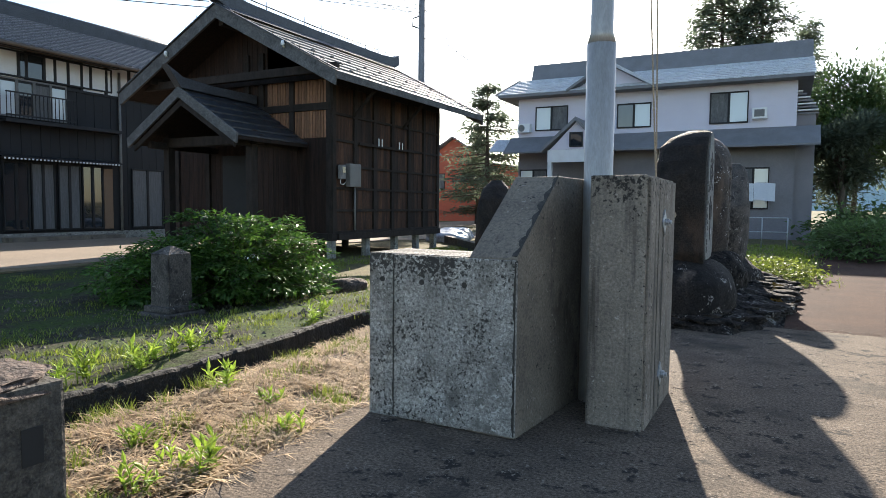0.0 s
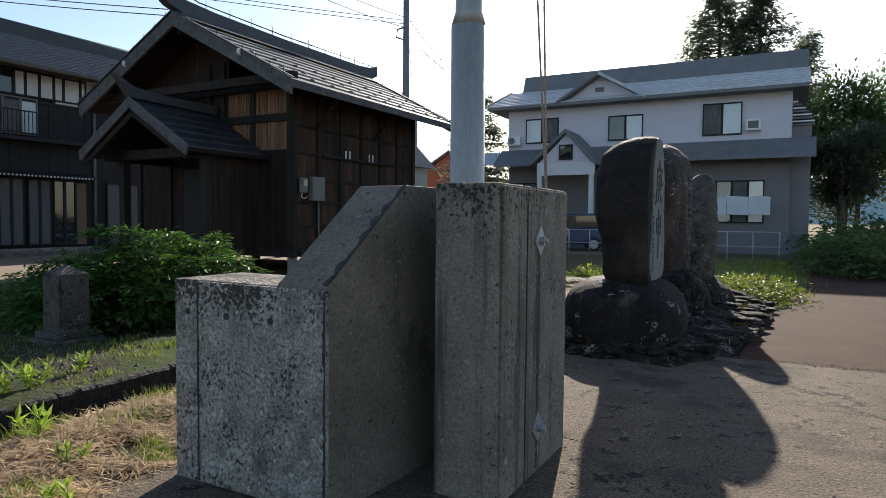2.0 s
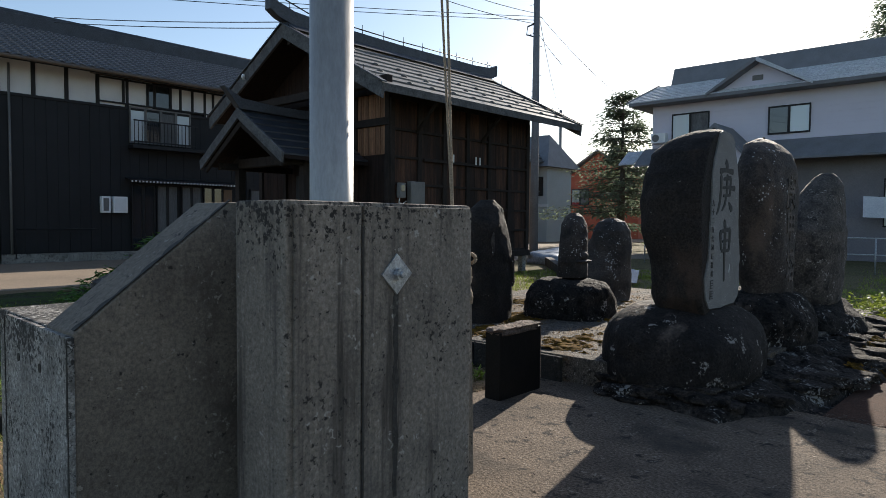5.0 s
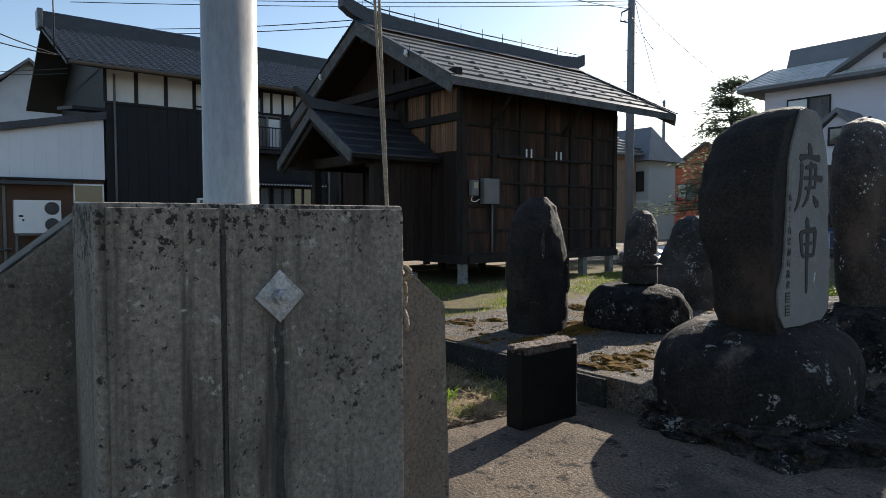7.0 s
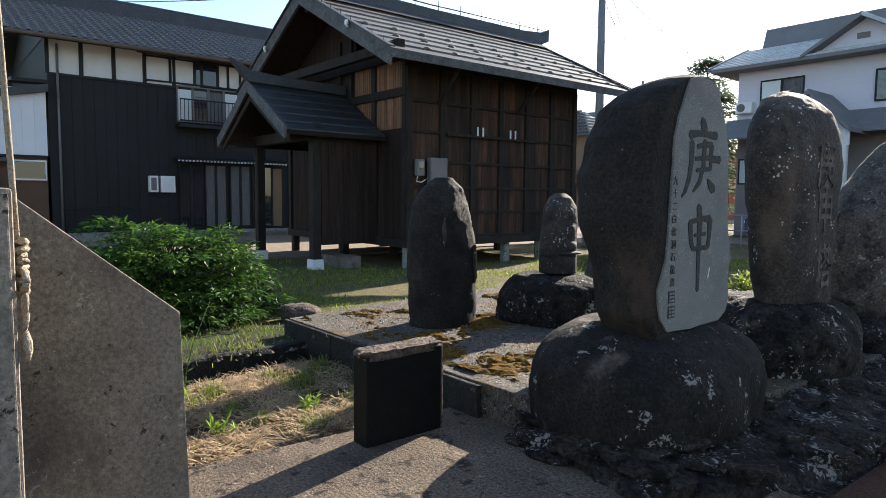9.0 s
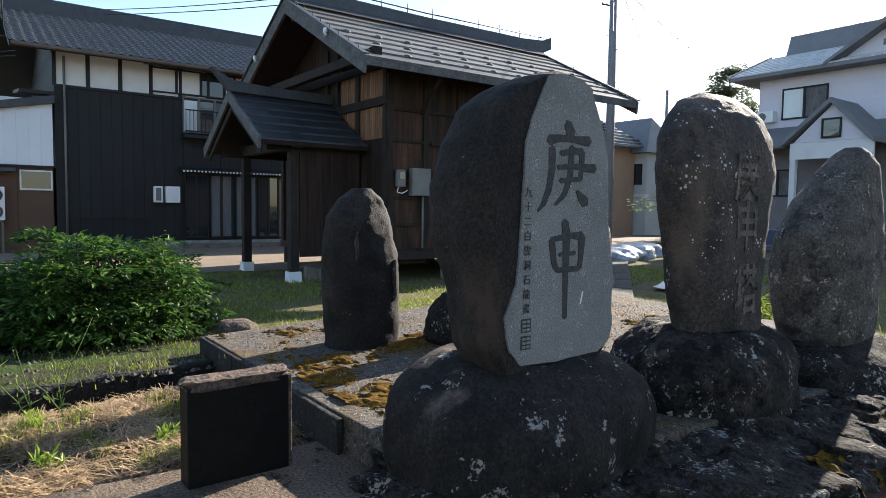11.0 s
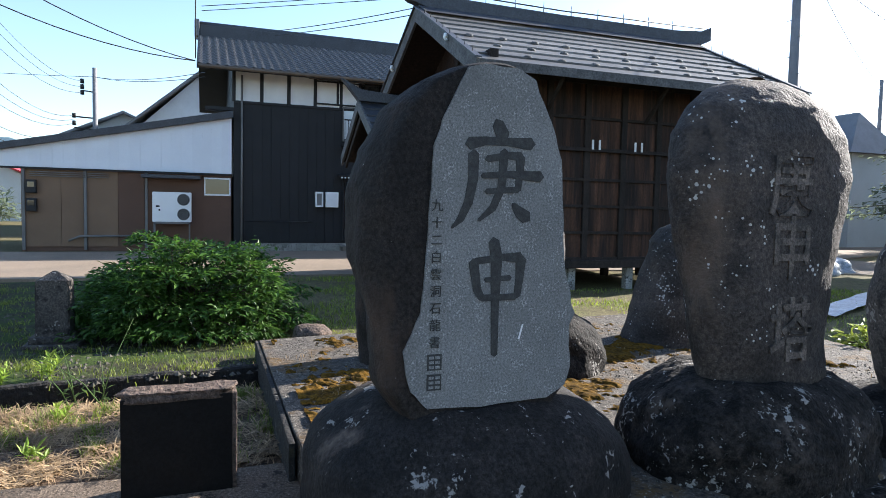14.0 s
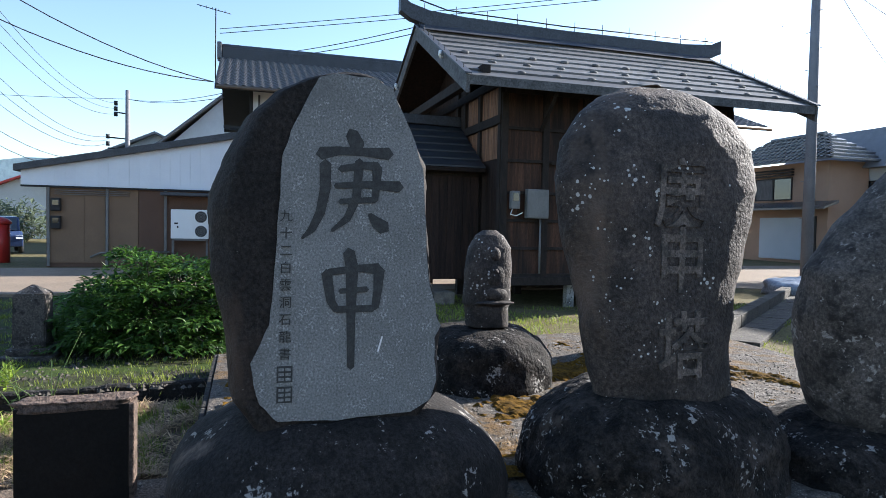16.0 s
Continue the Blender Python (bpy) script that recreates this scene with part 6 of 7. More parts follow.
def weed(x, y, z, h, seed, label, mat_=WEED, tall=False):
    """A young weed: several shoots, each with a spiral of pointed leaves; tall ones are thin stalks with buds."""
    rnd = random.Random(seed)
    w = thing("weed", (x, y, z), label, "weed", "weeds along the kerb")
    pts, small = [], []
    for q in range(3 if tall else 4):
        hx, hy = x + rnd.gauss(0, 0.03), y + rnd.gauss(0, 0.03)
        hh = h * (1.0 if q == 0 else rnd.uniform(0.5, 0.9))
        tx, ty = hx + rnd.gauss(0, 0.09 * h / 0.3), hy + rnd.gauss(0, 0.09 * h / 0.3)
        n = 9 if tall else 15
        for k in range(n):
            f = (k + 1) / n
            a = k * 2.4 + q
            lift = 0.2 + 0.9 * f
            (small if tall and f > 0.45 else pts).append((Vector((hx + (tx - hx) * f, hy + (ty - hy) * f, z + hh * f * 0.92)), (math.cos(a), math.sin(a), lift)))
        if tall:
            for k in range(7):
                small.append((Vector((tx + rnd.gauss(0, 0.015), ty + rnd.gauss(0, 0.015), z + hh * rnd.uniform(0.85, 1.0))), (rnd.uniform(-1, 1), rnd.uniform(-1, 1), 1)))
        sub("stem", tube([(hx, hy, z - 0.03), (hx + (tx - hx) * 0.4, hy + (ty - hy) * 0.4, z + hh * 0.5), (tx, ty, z + hh)], [0.005, 0.004, 0.002], 5), mat_, w)
    vs, fs = leaf_cloud(pts, 0.03 if h > 0.17 else 0.022, rnd, 0.3, 3.0)
    if small:
        v2, f2 = leaf_cloud(small, 0.011, rnd, 0.3, 2.0)
        fs += [tuple(i + len(vs) for i in f) for f in f2]
        vs += v2
    cr = new("leaves", stuff_mesh("leaves", vs, fs, mat_))
    cr.parent, cr.matrix_parent_inverse = w, Matrix.Translation(-w.location)


for k, (x, y, h) in enumerate(((-4.01, 2.6, 0.24), (-4.08, 2.48, 0.13), (-4.05, 3.04, 0.2), (-3.96, 2.98, 0.15), (-4.1, 3.2, 0.12), (-4.07, 3.54, 0.22), (-4.08, 3.38, 0.15), (-4.3, 4.0, 0.16), (-4.1, 5.0, 0.16), (-4.2, 5.3, 0.2), (-3.29, 3.14, 0.2),
                             (-2.3, 2.04, 0.2), (-2.45, 2.02, 0.13), (-2.3, 2.66, 0.13), (-2.43, 1.79, 0.15), (-2.89, 2.19, 0.11), (-2.75, 3.0, 0.12), (-2.4, 5.2, 0.16), (-2.5, 5.6, 0.12), (-3.3, 5.6, 0.13), (-2.3, 6.5, 0.14), (-2.6, 6.2, 0.1))):
    weed(x, y, 0.04 if x < -3.75 else -0.05, h, 100 + k, "small fresh green weed with pointed leaves")
weed(-3.75, 5.75, -0.09, 0.66, 140, "tall thin flowering weed on a pale stalk", HEDGE_LEAF, True)
weed(-3.7, 5.6, -0.09, 0.5, 141, "tall thin flowering weed on a pale stalk", HEDGE_LEAF, True)

# gravel lying in the yard
rnd_g = random.Random(21)
vs, fs = [], []
for k in range(5000):
    x, y = rnd_g.uniform(-8.5, -3.85), rnd_g.uniform(-0.5, 7.0)
    if rnd_g.random() > 0.55 + 1.6 * noise.noise(Vector((x * 0.9, y * 0.9, 6))):
        continue
    s = rnd_g.uniform(0.01, 0.034)
    b = len(vs)
    zz = yard_z(x, y) + 0.02 * noise.noise(Vector((x * 1.3, y * 1.3, 3)))
    vs += [(x + s * rnd_g.uniform(0.7, 1.2), y, zz), (x, y + s * rnd_g.uniform(0.7, 1.2), zz), (x - s, y, zz), (x, y - s, zz), (x + rnd_g.uniform(-0.3, 0.3) * s, y, zz + s * 0.9)]
    fs += [(b, b + 1, b + 4), (b + 1, b + 2, b + 4), (b + 2, b + 3, b + 4), (b + 3, b, b + 4)]
PEBBLE = mat("grey_pebbles", (0.105, 0.095, 0.08), (0.045, 0.042, 0.037), 6, 0.95, 0.2, 60, vary=0.5, spec=0.08)
tagged(new("gravel_stones", stuff_mesh("gravel_stones", vs, fs, PEBBLE)), "loose grey gravel stones", "gravel", kind="stuff")
vs, fs = [], []
for k in range(3500):
    x, y = rnd_g.uniform(-4.4, -0.8), rnd_g.uniform(7.1, 12.0)
    s = rnd_g.uniform(0.005, 0.013)
    b = len(vs)
    vs += [(x + s, y, 0.214), (x, y + s, 0.214), (x - s, y, 0.214), (x, y - s, 0.214), (x, y, 0.214 + s * 0.9)]
    fs += [(b, b + 1, b + 4), (b + 1, b + 2, b + 4), (b + 2, b + 3, b + 4), (b + 3, b, b + 4)]
tagged(new("platform_pebbles", stuff_mesh("platform_pebbles", vs, fs, PEBBLE)), "fine loose pebbles on the platform", "gravel", kind="stuff")


def moss(x0, x1, y0, y1, base, at, label, step=0.025):
    """Ragged low cushions of moss lying on a surface."""
    vs, fs, index = [], [], {}
    nx, ny = int((x1 - x0) / step), int((y1 - y0) / step)

    def grow(x, y):
        return noise.noise(Vector((x * 1.7, y * 1.7, 3.3))) + 0.7 * noise.noise(Vector((x * 6, y * 6, 8))) + 0.6 * noise.noise(Vector((x * 17, y * 17, 5))) - at

    def corner(i, j):
        if (i, j) not in index:
            x, y = x0 + i * step, y0 + j * step
            index[(i, j)] = len(vs)
            vs.append((x, y, base(x, y) + min(0.022, max(-0.004, 0.06 * grow(x, y))) + 0.004 * noise.noise(Vector((x * 60, y * 60, 1)))))
        return index[(i, j)]
    for j in range(ny):
        for i in range(nx):
            if grow(x0 + (i + 0.5) * step, y0 + (j + 0.5) * step) > 0:
                fs.append((corner(i, j), corner(i + 1, j), corner(i + 1, j + 1), corner(i, j + 1)))
    return tagged(new("moss", stuff_mesh("moss", vs, fs, MOSS)), label, "moss", kind="stuff")


moss(-4.4, -1.0, 7.06, 11.6, lambda x, y: 0.216, 0.22, "ochre moss in ragged patches on the platform")
moss(-0.1, 0.36, 8.8, 11.7, lambda x, y: mound_z(x, y) + 0.004, 0.22, "ochre moss along the mound's rim")
rnd_l = random.Random(33)
vs, fs = [], []
for k in range(1500):
    pick = rnd_l.random()
    if pick < 0.35:
        x, y = rnd_l.uniform(-0.1, 3.5), 7.42 + rnd_l.gauss(0, 0.05)
    elif pick < 0.7:
        x, y = rnd_l.choice((-0.6, -1.0, -1.6)) + rnd_l.gauss(0, 0.12), rnd_l.uniform(3.0, 4.6)
    else:
        x, y = rnd_l.uniform(-2.0, 4.0), rnd_l.uniform(0.5, 7.3)
    a, q = rnd_l.uniform(0, 6.28), rnd_l.uniform(0.004, 0.016)
    b = len(vs)
    for da in (0, 1.9, 3.4, 4.9):
        vs.append((x + q * math.cos(a + da), y + q * math.sin(a + da) * 0.6, 0.004 + rnd_l.uniform(0, 0.008)))
    fs.append((b, b + 1, b + 2, b + 3))
tagged(new("leaf_litter", stuff_mesh("leaf_litter", vs, fs, BROWN_STONE)), "small dry leaves and crumbs on the paving", "litter", kind="stuff")

# ---- kerb wall, sheets and things by the road ----
kw = thing("low_wall", (-8, 16, 0), "low concrete retaining kerb at the lawn's corner", "low wall")
for k in range(7):
    a, b = k / 7, (k + 0.97) / 7
    x0, y0, x1, y1 = -5.2 - 6.2 * a, 13.0 + 7.8 * a, -5.2 - 6.2 * b, 13.0 + 7.8 * b
    sub("wall_block", prism([(x0, y0), (x1, y1), (x1 + 0.15, y1 + 0.13), (x0 + 0.15, y0 + 0.13)], "z", -0.08, 0.22, 0.01), DIRTY_STONE, kw)
    sub("ledge", prism([(x0 + 0.16, y0 + 0.14), (x1 + 0.16, y1 + 0.14), (x1 + 0.5, y1 + 0.42), (x0 + 0.5, y0 + 0.42)], "z", -0.08, 0.05, 0.01), DIRTY_STONE, kw)
ss = thing("sheeting", (-5.9, 16.5, 0), "crumpled silver sheet lying on the grass", "sheet")
vs, fs = [], []
for j in range(13):
    for i in range(9):
        x, y = -5.5 + i * 0.06 - j * 0.13, 15.0 + j * 0.28
        vs.append((x, y, 0.04 + 0.05 * abs(noise.noise(Vector((x * 3, y * 3, 1))))))
for j in range(12):
    for i in range(8):
        a = j * 9 + i
        fs.append((a, a + 1, a + 10, a + 9))
o = new("sheet", stuff_mesh("sheet", vs, fs, SILVER_SHEET))
o.parent, o.matrix_parent_inverse = ss, Matrix.Translation(-ss.location)
for k in range(4):
    solo("covered_pile", rock(-10.2 - 0.35 * k, 19.6 + k * 0.9, -0.03, 0.7, 0.6, 0.42, 80 + k, 0.15, 4), SILVER_SHEET, "pile under pale silver sheeting by the road", "covered pile", smooth=True)
pbx = thing("post_box", (-23.2, -0.6, 0), "red round-topped post box", "post box")
sub("body", tube([(-23.2, -0.6, -0.05), (-23.2, -0.6, 1.25)], 0.24, 20), POST_RED, pbx)
sub("cap", tube([(-23.2, -0.6, 1.25), (-23.2, -0.6, 1.32), (-23.2, -0.6, 1.42), (-23.2, -0.6, 1.47)], [0.29, 0.29, 0.2, 0.05], 20), POST_RED, pbx)


def car(name, x, y, yaw, paint, label, scale=1.0):
    c = thing(name, (x, y, 0), label, "car")
    m = pose(x, y, 0, 0, 0, yaw) @ Matrix.Scale(scale, 4)

    def put(n, bm, mt, parent=c, lab=""):
        bm.transform(m)
        return sub(n, bm, mt, parent, lab)
    put("body", prism([(-1.7, 0.28), (1.7, 0.28), (1.72, 0.75), (1.2, 0.92), (-1.6, 0.95), (-1.72, 0.7)], "y", -0.74, 0.74, 0.05), paint)
    put("cabin", prism([(-1.55, 0.93), (1.0, 0.9), (0.45, 1.5), (-1.35, 1.55)], "y", -0.68, 0.68, 0.05), paint)
    put("windscreen", prism([(0.98, 0.96), (1.02, 0.96), (0.5, 1.46), (0.46, 1.46)], "y", -0.58, 0.58), GLASS)
    for s in (-1, 1):
        put("side_window", prism([(-1.3, 1.0), (0.75, 1.0), (0.38, 1.42), (-1.2, 1.45)], "y", s * 0.69 - 0.006, s * 0.69 + 0.006), GLASS)
        put("headlight", prism([(1.68, 0.6), (1.735, 0.6), (1.70, 0.76), (1.6, 0.76)], "y", s * 0.6 - 0.12, s * 0.6 + 0.12), WHITE_PAINT)
        for wx in (-1.1, 1.1):
            w = put("wheel", tube([(wx, s * 0.6, 0.29), (wx, s * 0.77, 0.29)], 0.29, 18), RUBBER)
            put("rim", tube([(wx, s * 0.75, 0.29), (wx, s * 0.78, 0.29)], 0.18, 14), GALV, w)
    return c


car("parked_car", -29.5, 47.5, 120, CAR_WHITE, "small white car parked along the far road")
car("parked_car", -30.0, -2.8, 20, CAR_BLUE, "dark blue car parked beyond the shed")
car("parked_car", -7.9, 27.2, 200, CAR_BLUE, "dark car parked by the pale house")

# ---- poles and wires ----
def utility_pole(x, y, h, r, label, arms=True):
    p = thing("utility_pole", (x, y, 0), label, "utility pole")
    sub("pole", tube([(x, y, -0.1), (x, y, h)], [r, r * 0.7], 14), POLE_CONCRETE, p)
    if arms:
        sub("crossarm", beam((x - 0.9, y, h - 0.6), (x + 0.9, y, h - 0.6), 0.08, 0.08), GREY_BOX, p)
        for dx in (-0.8, -0.4, 0.4, 0.8):
            sub("insulator", tube([(x + dx, y, h - 0.56), (x + dx, y, h - 0.42)], [0.05, 0.035], 8), BLACK, p)
    for k in range(int(h / 0.55) - 3):
        sub("step_bolt", tube([(x, y - 0.05, 1.9 + k * 0.55), (x + (0.28 if k % 2 else -0.28), y - 0.05, 1.9 + k * 0.55)], 0.01, 5), GREY_BOX, p)
    return p


P1 = (-13.3, 23.2)
pp = utility_pole(P1[0], P1[1], 10.2, 0.17, "tall grey concrete utility pole behind the hall", False)
sub("bracket", tube([(-13.3, 23.2, 8.9), (-13.65, 23.1, 8.8), (-13.7, 23.1, 8.5), (-13.3, 23.2, 8.35)], 0.03, 6), BLACK, pp)
utility_pole(-23.5, 41, 9.0, 0.13, "thin far utility pole beside the road", False)
p2 = utility_pole(-38, 0.9, 8.7, 0.16, "distant utility pole with crossarms beyond the shed", False)
for z, dx in ((7.4, -0.6), (6.0, -1.1), (5.4, -1.0)):
    sub("crossarm", beam((-38, 0.9, z), (-38, 0.9 + dx, z + 0.05), 0.07, 0.07), BLACK, p2)
for z in (7.35, 7.65, 7.95, 5.7, 6.1):
    sub("insulator", tube([(-38, 0.3 if z > 7 else -0.1, z - 0.12), (-38, 0.3 if z > 7 else -0.1, z + 0.12)], 0.1, 8), BLACK, p2)


def wire(a, b, sag, label="thin black overhead wire", r=0.011):
    a, b = Vector(a), Vector(b)
    pts = [a.lerp(b, k / 14) - Vector((0, 0, sag * 4 * (k / 14) * (1 - k / 14))) for k in range(15)]
    solo("overhead_wire", tube(pts, r, 4, False), BLACK, label, "wire", "overhead wires")


for z in (9.4, 8.1):
    wire((-20.3, 6.2, 5.95), (-16.4, -2.1, z), 0.7, r=0.016)
for k, (za, zb) in enumerate(((7.95, 8.9), (7.65, 8.5), (7.35, 7.9), (6.1, 7.0), (5.9, 6.5), (5.7, 6.0), (5.2, 5.0), (4.8, 4.5))):
    wire((-38, 0.3 if za > 7 else -0.1, za), (-16, -0.5 - 0.05 * k, zb + 0.5), 1.25)
for z in (6.0, 6.15):
    wire((-38, 0.9, 8.1 + z * 0.02), (-21.5, 6.5, z - 0.3), 0.2)
    wire((-38, 0.9, 8.1 + z * 0.02), (-40, -20, 8.6), 0.3)
for z in (8.85, 9.25):
    wire((-13.3, 23.2, z), (-12.2, 6.0, z - 0.3), 0.55)
wire((-13.3, 23.2, 8.6), (-8.2, 17.0, 5.4), 0.05)
wire((-13.3, 23.2, 9.3), (-12.4, 29.8, 6.4), 0.25)
wire((-13.3, 23.2, 9.6), (-23.5, 41, 8.6), 0.4)
for dz in (0.0, 0.14):
    wire((-19.9, 8.6, 6.9 + dz), (-12.0, 11.0, 5.75 + dz), 0.05)
    wire((-19.9, 6.4, 7.4 + dz), (-13.3, 23.2, 9.0 + dz), 0.1)
an = thing("roof_antenna", (-23.4, 6.6, 7.4), "thin television antenna on the tiled roof", "antenna")
sub("mast", tube([(-21.6, 6.2, 6.3), (-21.6, 6.2, 8.7)], 0.02, 6), BLACK, an)
sub("boom", tube([(-21.6, 5.6, 8.75), (-21.6, 6.7, 8.55)], 0.014, 6), BLACK, an)
for k in range(5):
    sub("element", tube([(-21.6 - 0.15, 5.7 + k * 0.2, 8.73 - k * 0.03), (-21.6 + 0.15, 5.7 + k * 0.2, 8.73 - k * 0.03)], 0.008, 5), BLACK, an)

# ---- houses in the distance ----
def plain_house(name, x0, x1, y0, y1, ez, rz, wall_m, roof_m, label, ridge="x", wins=(), over=0.5):
    hs = thing(name, ((x0 + x1) / 2, (y0 + y1) / 2, 0), label, "house")
    sub("wall", box(x0, x1, y0, y1, -0.1, ez), wall_m, hs)
    if ridge == "x":
        c = (y0 + y1) / 2
        for ey in (y0 - over, y1 + over):
            sub("roof", prism([(c, rz + 0.12), (ey, ez + 0.05), (ey, ez - 0.08), (c, rz - 0.02)], "x", x0 - over, x1 + over), roof_m, hs)
        sub("gable", prism([(y0, ez), (y1, ez), (c, rz)], "x", x0 + 0.01, x1 - 0.01), wall_m, hs)
    else:
        c = (x0 + x1) / 2
        for ex in (x0 - over, x1 + over):
            sub("roof", prism([(c, rz + 0.12), (ex, ez + 0.05), (ex, ez - 0.08), (c, rz - 0.02)], "y", y0 - over, y1 + over), roof_m, hs)
        sub("gable", prism([(x0, ez), (x1, ez), (c, rz)], "y", y0 + 0.01, y1 - 0.01), wall_m, hs)
    for (a, b, z0, z1) in wins:
        window_y(hs, "window", a, b, z0, z1, y0, BLACK, [GLASS, CURTAIN], "dark-framed window")
    return hs


oh = thing("orange_house", (-25.5, 36, 0), "two-storey orange house, greyed by painted haze, with a hipped tile roof and pale shutter", "house")
sub("wall", box(-28.6, -22.4, 34.0, 36.5, -0.1, 5.0), ORANGE_WALL, oh)
HR = 7
for k in range(HR):
    f0, f1 = k / HR, (k + 1) / HR
    ya, yb, za, zb = 33.2 + 2.05 * f0, 33.2 + 2.05 * f1, 4.98 + 1.5 * f0, 4.98 + 1.5 * f1
    xr, xl = -21.65 - 2.05 * f0, -29.4 + 2.05 * f0
    sub("roof_course", prism([(ya, za), (yb + 0.05, zb - 0.02), (yb + 0.05, zb + 0.01), (ya, za + 0.09)], "x", xl, xr), TILE, oh)
    n = int((xr - xl) / 0.34)
    for q in range(n):
        xc = xl + (q + 0.5) * (xr - xl) / n
        sub("roll_tile", prism([(ya - 0.02, za + 0.08), (yb, zb + 0.0), (yb, zb + 0.05), (ya - 0.02, za + 0.14)], "x", xc - 0.06, xc + 0.06), TILE, oh)
    sub("hip_course", prism([(-21.65 - 2.05 * f0, za), (-21.65 - 2.05 * f1 - 0.05, zb - 0.02), (-21.65 - 2.05 * f1 - 0.05, zb + 0.01), (-21.65 - 2.05 * f0, za + 0.09)], "y", ya, 37.3 - 2.05 * f0), TILE, oh)
sub("ridge", tube([(-27.3, 35.25, 6.53), (-23.8, 35.25, 6.53)], 0.12, 8), TILE, oh)
sub("lower_roof", prism([(33.99, 2.92), (33.1, 2.62), (33.1, 2.72), (33.99, 3.05)], "x", -29.2, -21.8), TILE, oh)
window_y(oh, "window", -27.0, -24.55, 3.15, 4.32, 34.0, BLACK, [CURTAIN, GLASS], "wide dark-framed window")
for k in range(3):
    sub("louvre", box(-27.05, -24.45, 33.80, 33.98, 4.40 + k * 0.14, 4.47 + k * 0.14, 0.005), BLACK, oh)
sub("shutter", box(-26.6, -23.85, 33.94, 33.998, 0.1, 2.25), SHUTTER, oh, "pale blue roller shutter")
for k in range(10):
    sub("shutter_slat", box(-26.58, -23.87, 33.92, 33.94, 0.14 + k * 0.208, 0.31 + k * 0.208), SHUTTER, oh)
sub("doorway", box(-23.3, -23.0, 33.95, 33.998, 0.1, 2.3), BLACK, oh, "narrow dark doorway")
gh = thing("grey_house", (-24, 38, 0), "pale grey house with a long dark hipped roof", "house")
sub("wall", box(-27.4, -21.6, 36.6, 39.4, -0.1, 4.75), PALE_WALL, gh)
hv = bmesh.new()
lo = [hv.verts.new(p) for p in ((-28.0, 36.0, 4.7), (-21.2, 36.0, 4.7), (-21.2, 40.0, 4.7), (-28.0, 40.0, 4.7))]
hi = [hv.verts.new(p) for p in ((-27.2, 38.0, 6.9), (-22.4, 38.0, 6.9))]
for f in ((lo[0], lo[1], hi[1], hi[0]), (lo[1], lo[2], hi[1]), (lo[2], lo[3], hi[0], hi[1]), (lo[3], lo[0], hi[0]), (lo[3], lo[2], lo[1], lo[0])):
    hv.faces.new(f)
bmesh.ops.recalc_face_normals(hv, faces=list(hv.faces))
sub("roof", hv, DARK_ROOF, gh)
sub("skirt_band", box(-27.5, -21.5, 36.5, 36.6, 2.2, 2.36), PLASTER, gh)
window_y(gh, "window", -24.3, -23.2, 3.2, 4.2, 36.6, BLACK, [GLASS, CURTAIN], "dark-framed window")
window_y(gh, "window", -22.5, -21.9, 2.9, 4.1, 36.6, BLACK, [GLASS], "narrow dark-framed window")
plain_house("red_house", -27.6, -21.0, 48, 55, 4.6, 6.8, RED_WALL, DARK_ROOF, "red-walled house with a dark roof", "y", ((-26.8, -25.2, 2.6, 3.9),))
plain_house("far_grey_house", -34.5, -29.5, 52, 58, 5.0, 6.2, SLATE_WALL, LIGHT_ROOF, "grey house with a pale roof", "x", ((-33.0, -31.8, 2.6, 3.8),))
plain_house("far_white_house", -41, -32.5, 3.4, 9.8, 5.0, 8.1, PLASTER, DARK_ROOF, "white gabled house behind the shed", "x")
plain_house("far_low_house", -46, -40, -1.0, 5.2, 5.0, 6.6, PALE_WALL, DARK_ROOF, "low house with a dark roof beyond the shed", "x")
plain_house("far_red_roof_house", -62, -54, -12.5, -5.0, 2.9, 4.6, PALE_WALL, POST_RED, "small pale house with a red roof", "x")
for k in range(5):
    shrub("distant_shrub", -46 + k * 2.0, -6.5 - k * 1.1, -0.03, 1.8, 1.8, 2.6, 70 + k, "dark trees beyond the shed", CONIFER, 700, 0.25)

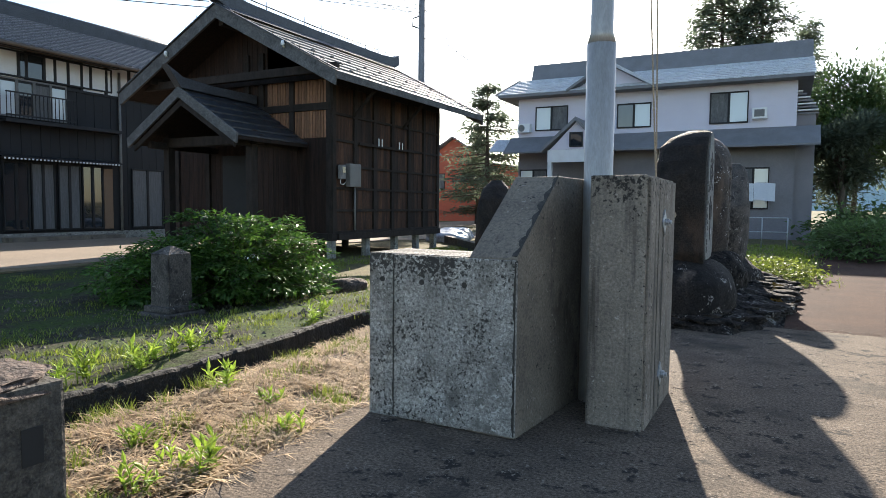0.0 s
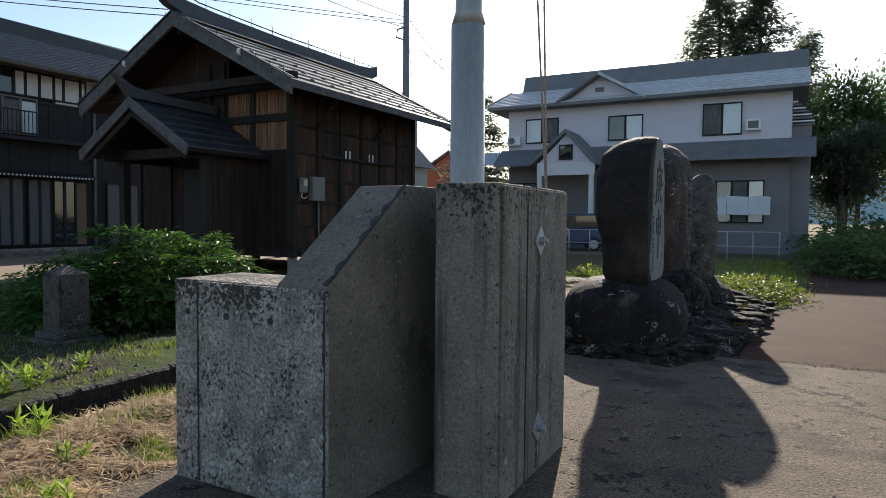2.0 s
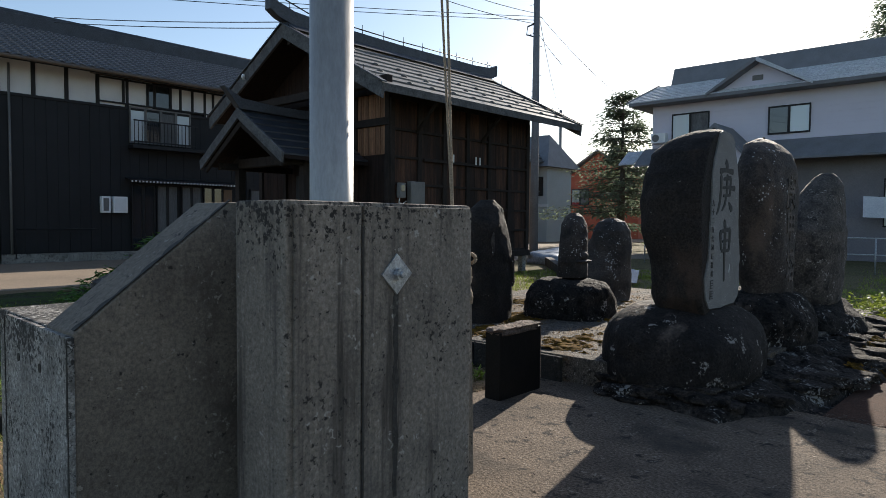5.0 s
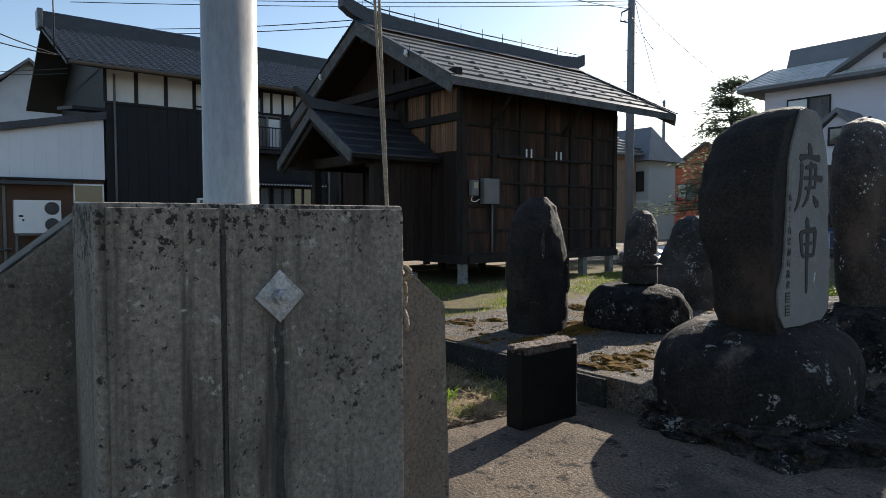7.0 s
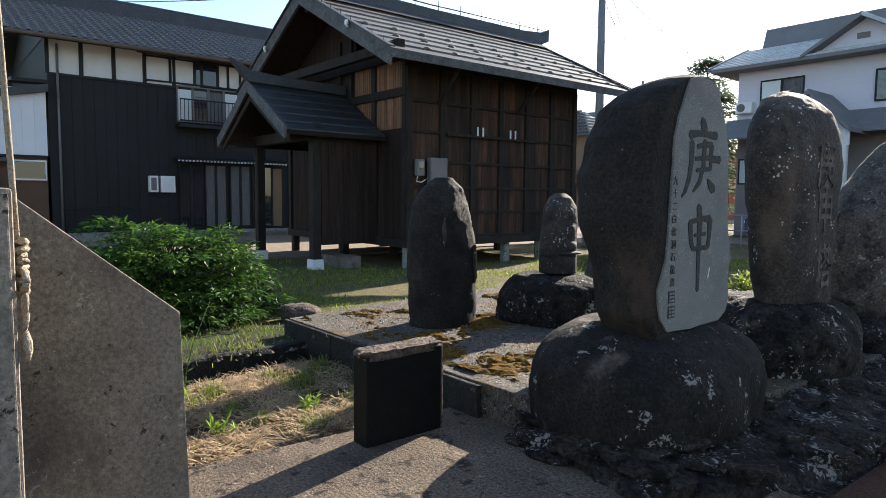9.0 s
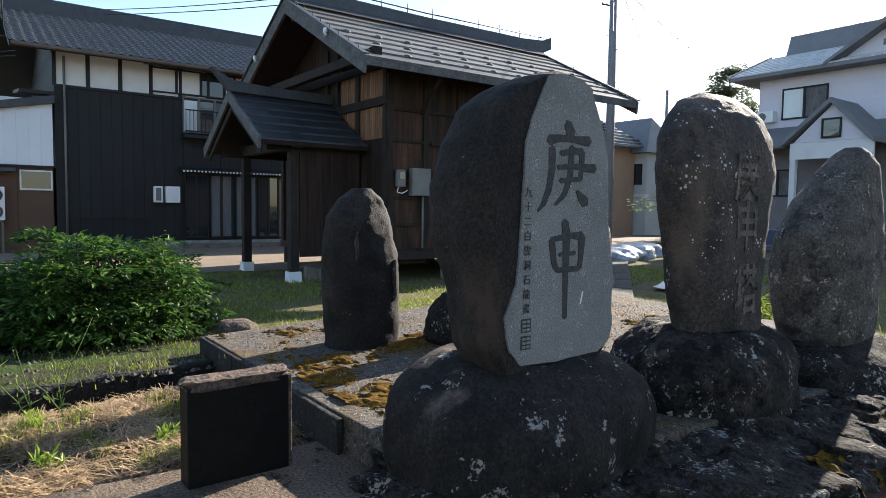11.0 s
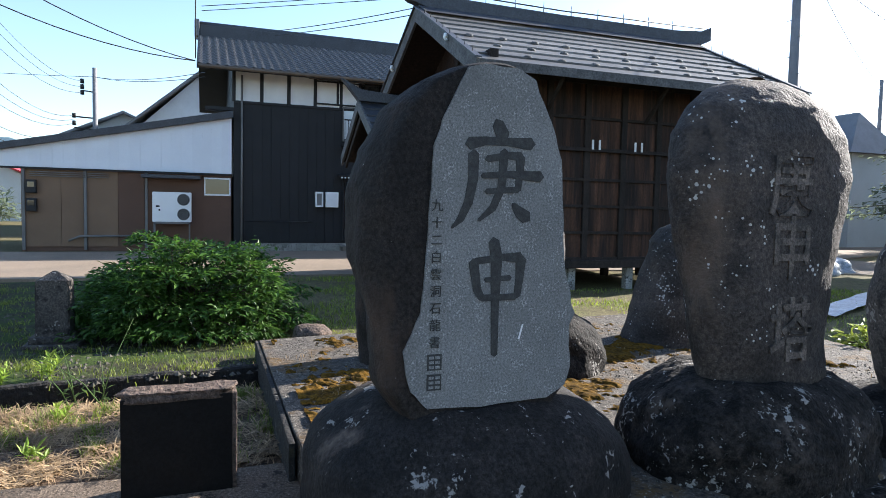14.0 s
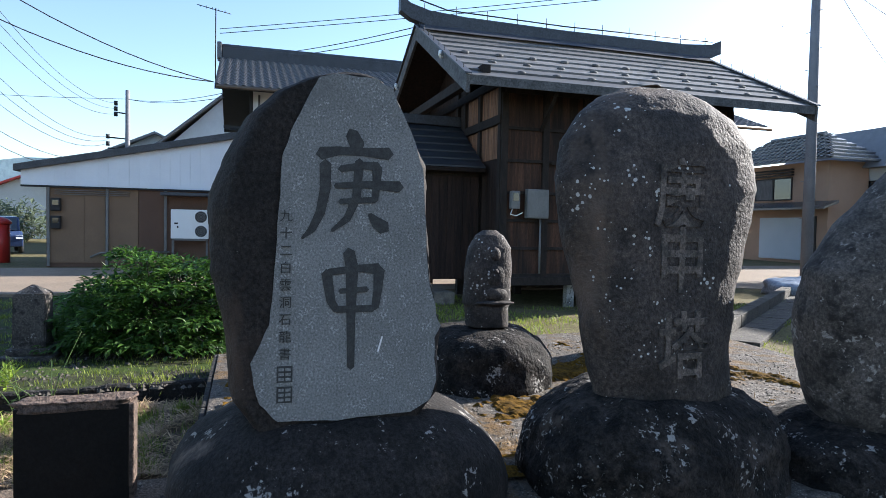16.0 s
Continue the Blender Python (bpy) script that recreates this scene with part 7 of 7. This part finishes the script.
# wooded hills on the horizon
vs, fs = [], []
for k in range(90):
    a = radians(-20 + k * 2.2)
    d = 900
    hh = 62 + 38 * noise.noise(Vector((k * 0.16, 1.7, 0))) + 9 * noise.noise(Vector((k * 0.7, 5, 0)))
    x, y = -math.sin(a) * d, math.cos(a) * d
    vs += [(x, y, -2), (x, y, max(12, hh))]
fs = [(2 * k, 2 * k + 2, 2 * k + 3, 2 * k + 1) for k in range(89)]
tagged(new("backdrop", stuff_mesh("backdrop", vs, fs, HILL)), "hazy blue wooded hills on the horizon", "hills", kind="structure")


# ---- roof tiles of the black house, last ----
def tile_mesh():
    vs, fs = [], []
    n = 6
    for j, (u, lift) in enumerate(((0.0, 0.03), (0.30, 0.0))):
        for i in range(n + 1):
            f = i / n
            vs.append((-u, 0.275 * f, lift + 0.03 * math.sin(f * 2 * math.pi) + 0.02))
    for i in range(n):
        fs.append((i, i + 1, i + n + 2, i + n + 1))
    for i in range(n + 1):
        vs.append((0.0, 0.275 * i / n, vs[i][2] - 0.028))
    b = 2 * (n + 1)
    for i in range(n):
        fs.append((b + i, b + i + 1, i + 1, i))
    me = stuff_mesh("tile", vs, fs, TILE)
    for p in me.polygons:
        p.use_smooth = True
    return me


slope = math.atan2(GRZ - GEZ, GE - GR)
run = math.hypot(GRZ - GEZ, GE - GR)
TM = tile_mesh()
rows_n = int(run / 0.28)
jv, jf = [], []
count = 0
base = [v.co.copy() for v in TM.vertices]
faces = [tuple(p.vertices) for p in TM.polygons]
for j in range(int((HYB + 1 - 6.25) / 0.27)):
    for i in range(rows_n):
        m = Matrix.Translation((GE + 0.03 - i * 0.28 * math.cos(slope), 6.25 + j * 0.27, GEZ - 0.02 + i * 0.28 * math.sin(slope))) @ Matrix.Rotation(slope, 4, "Y")
        if count < 300 and j < 19:
            t = new("tile", TM)
            t.matrix_world = m
            t.parent = bh
            t.matrix_parent_inverse = Matrix.Translation(-bh.location)
            count += 1
        else:
            b = len(jv)
            jv += [m @ c for c in base]
            jf += [tuple(b + q for q in f) for f in faces]
me = stuff_mesh("roof_tiles", jv, jf, TILE)
for p in me.polygons:
    p.use_smooth = True
o = new("roof_tiles", me)
o.parent, o.matrix_parent_inverse = bh, Matrix.Translation(-bh.location)
tagged(o, "rows of dark roof tiles", kind="stuff")
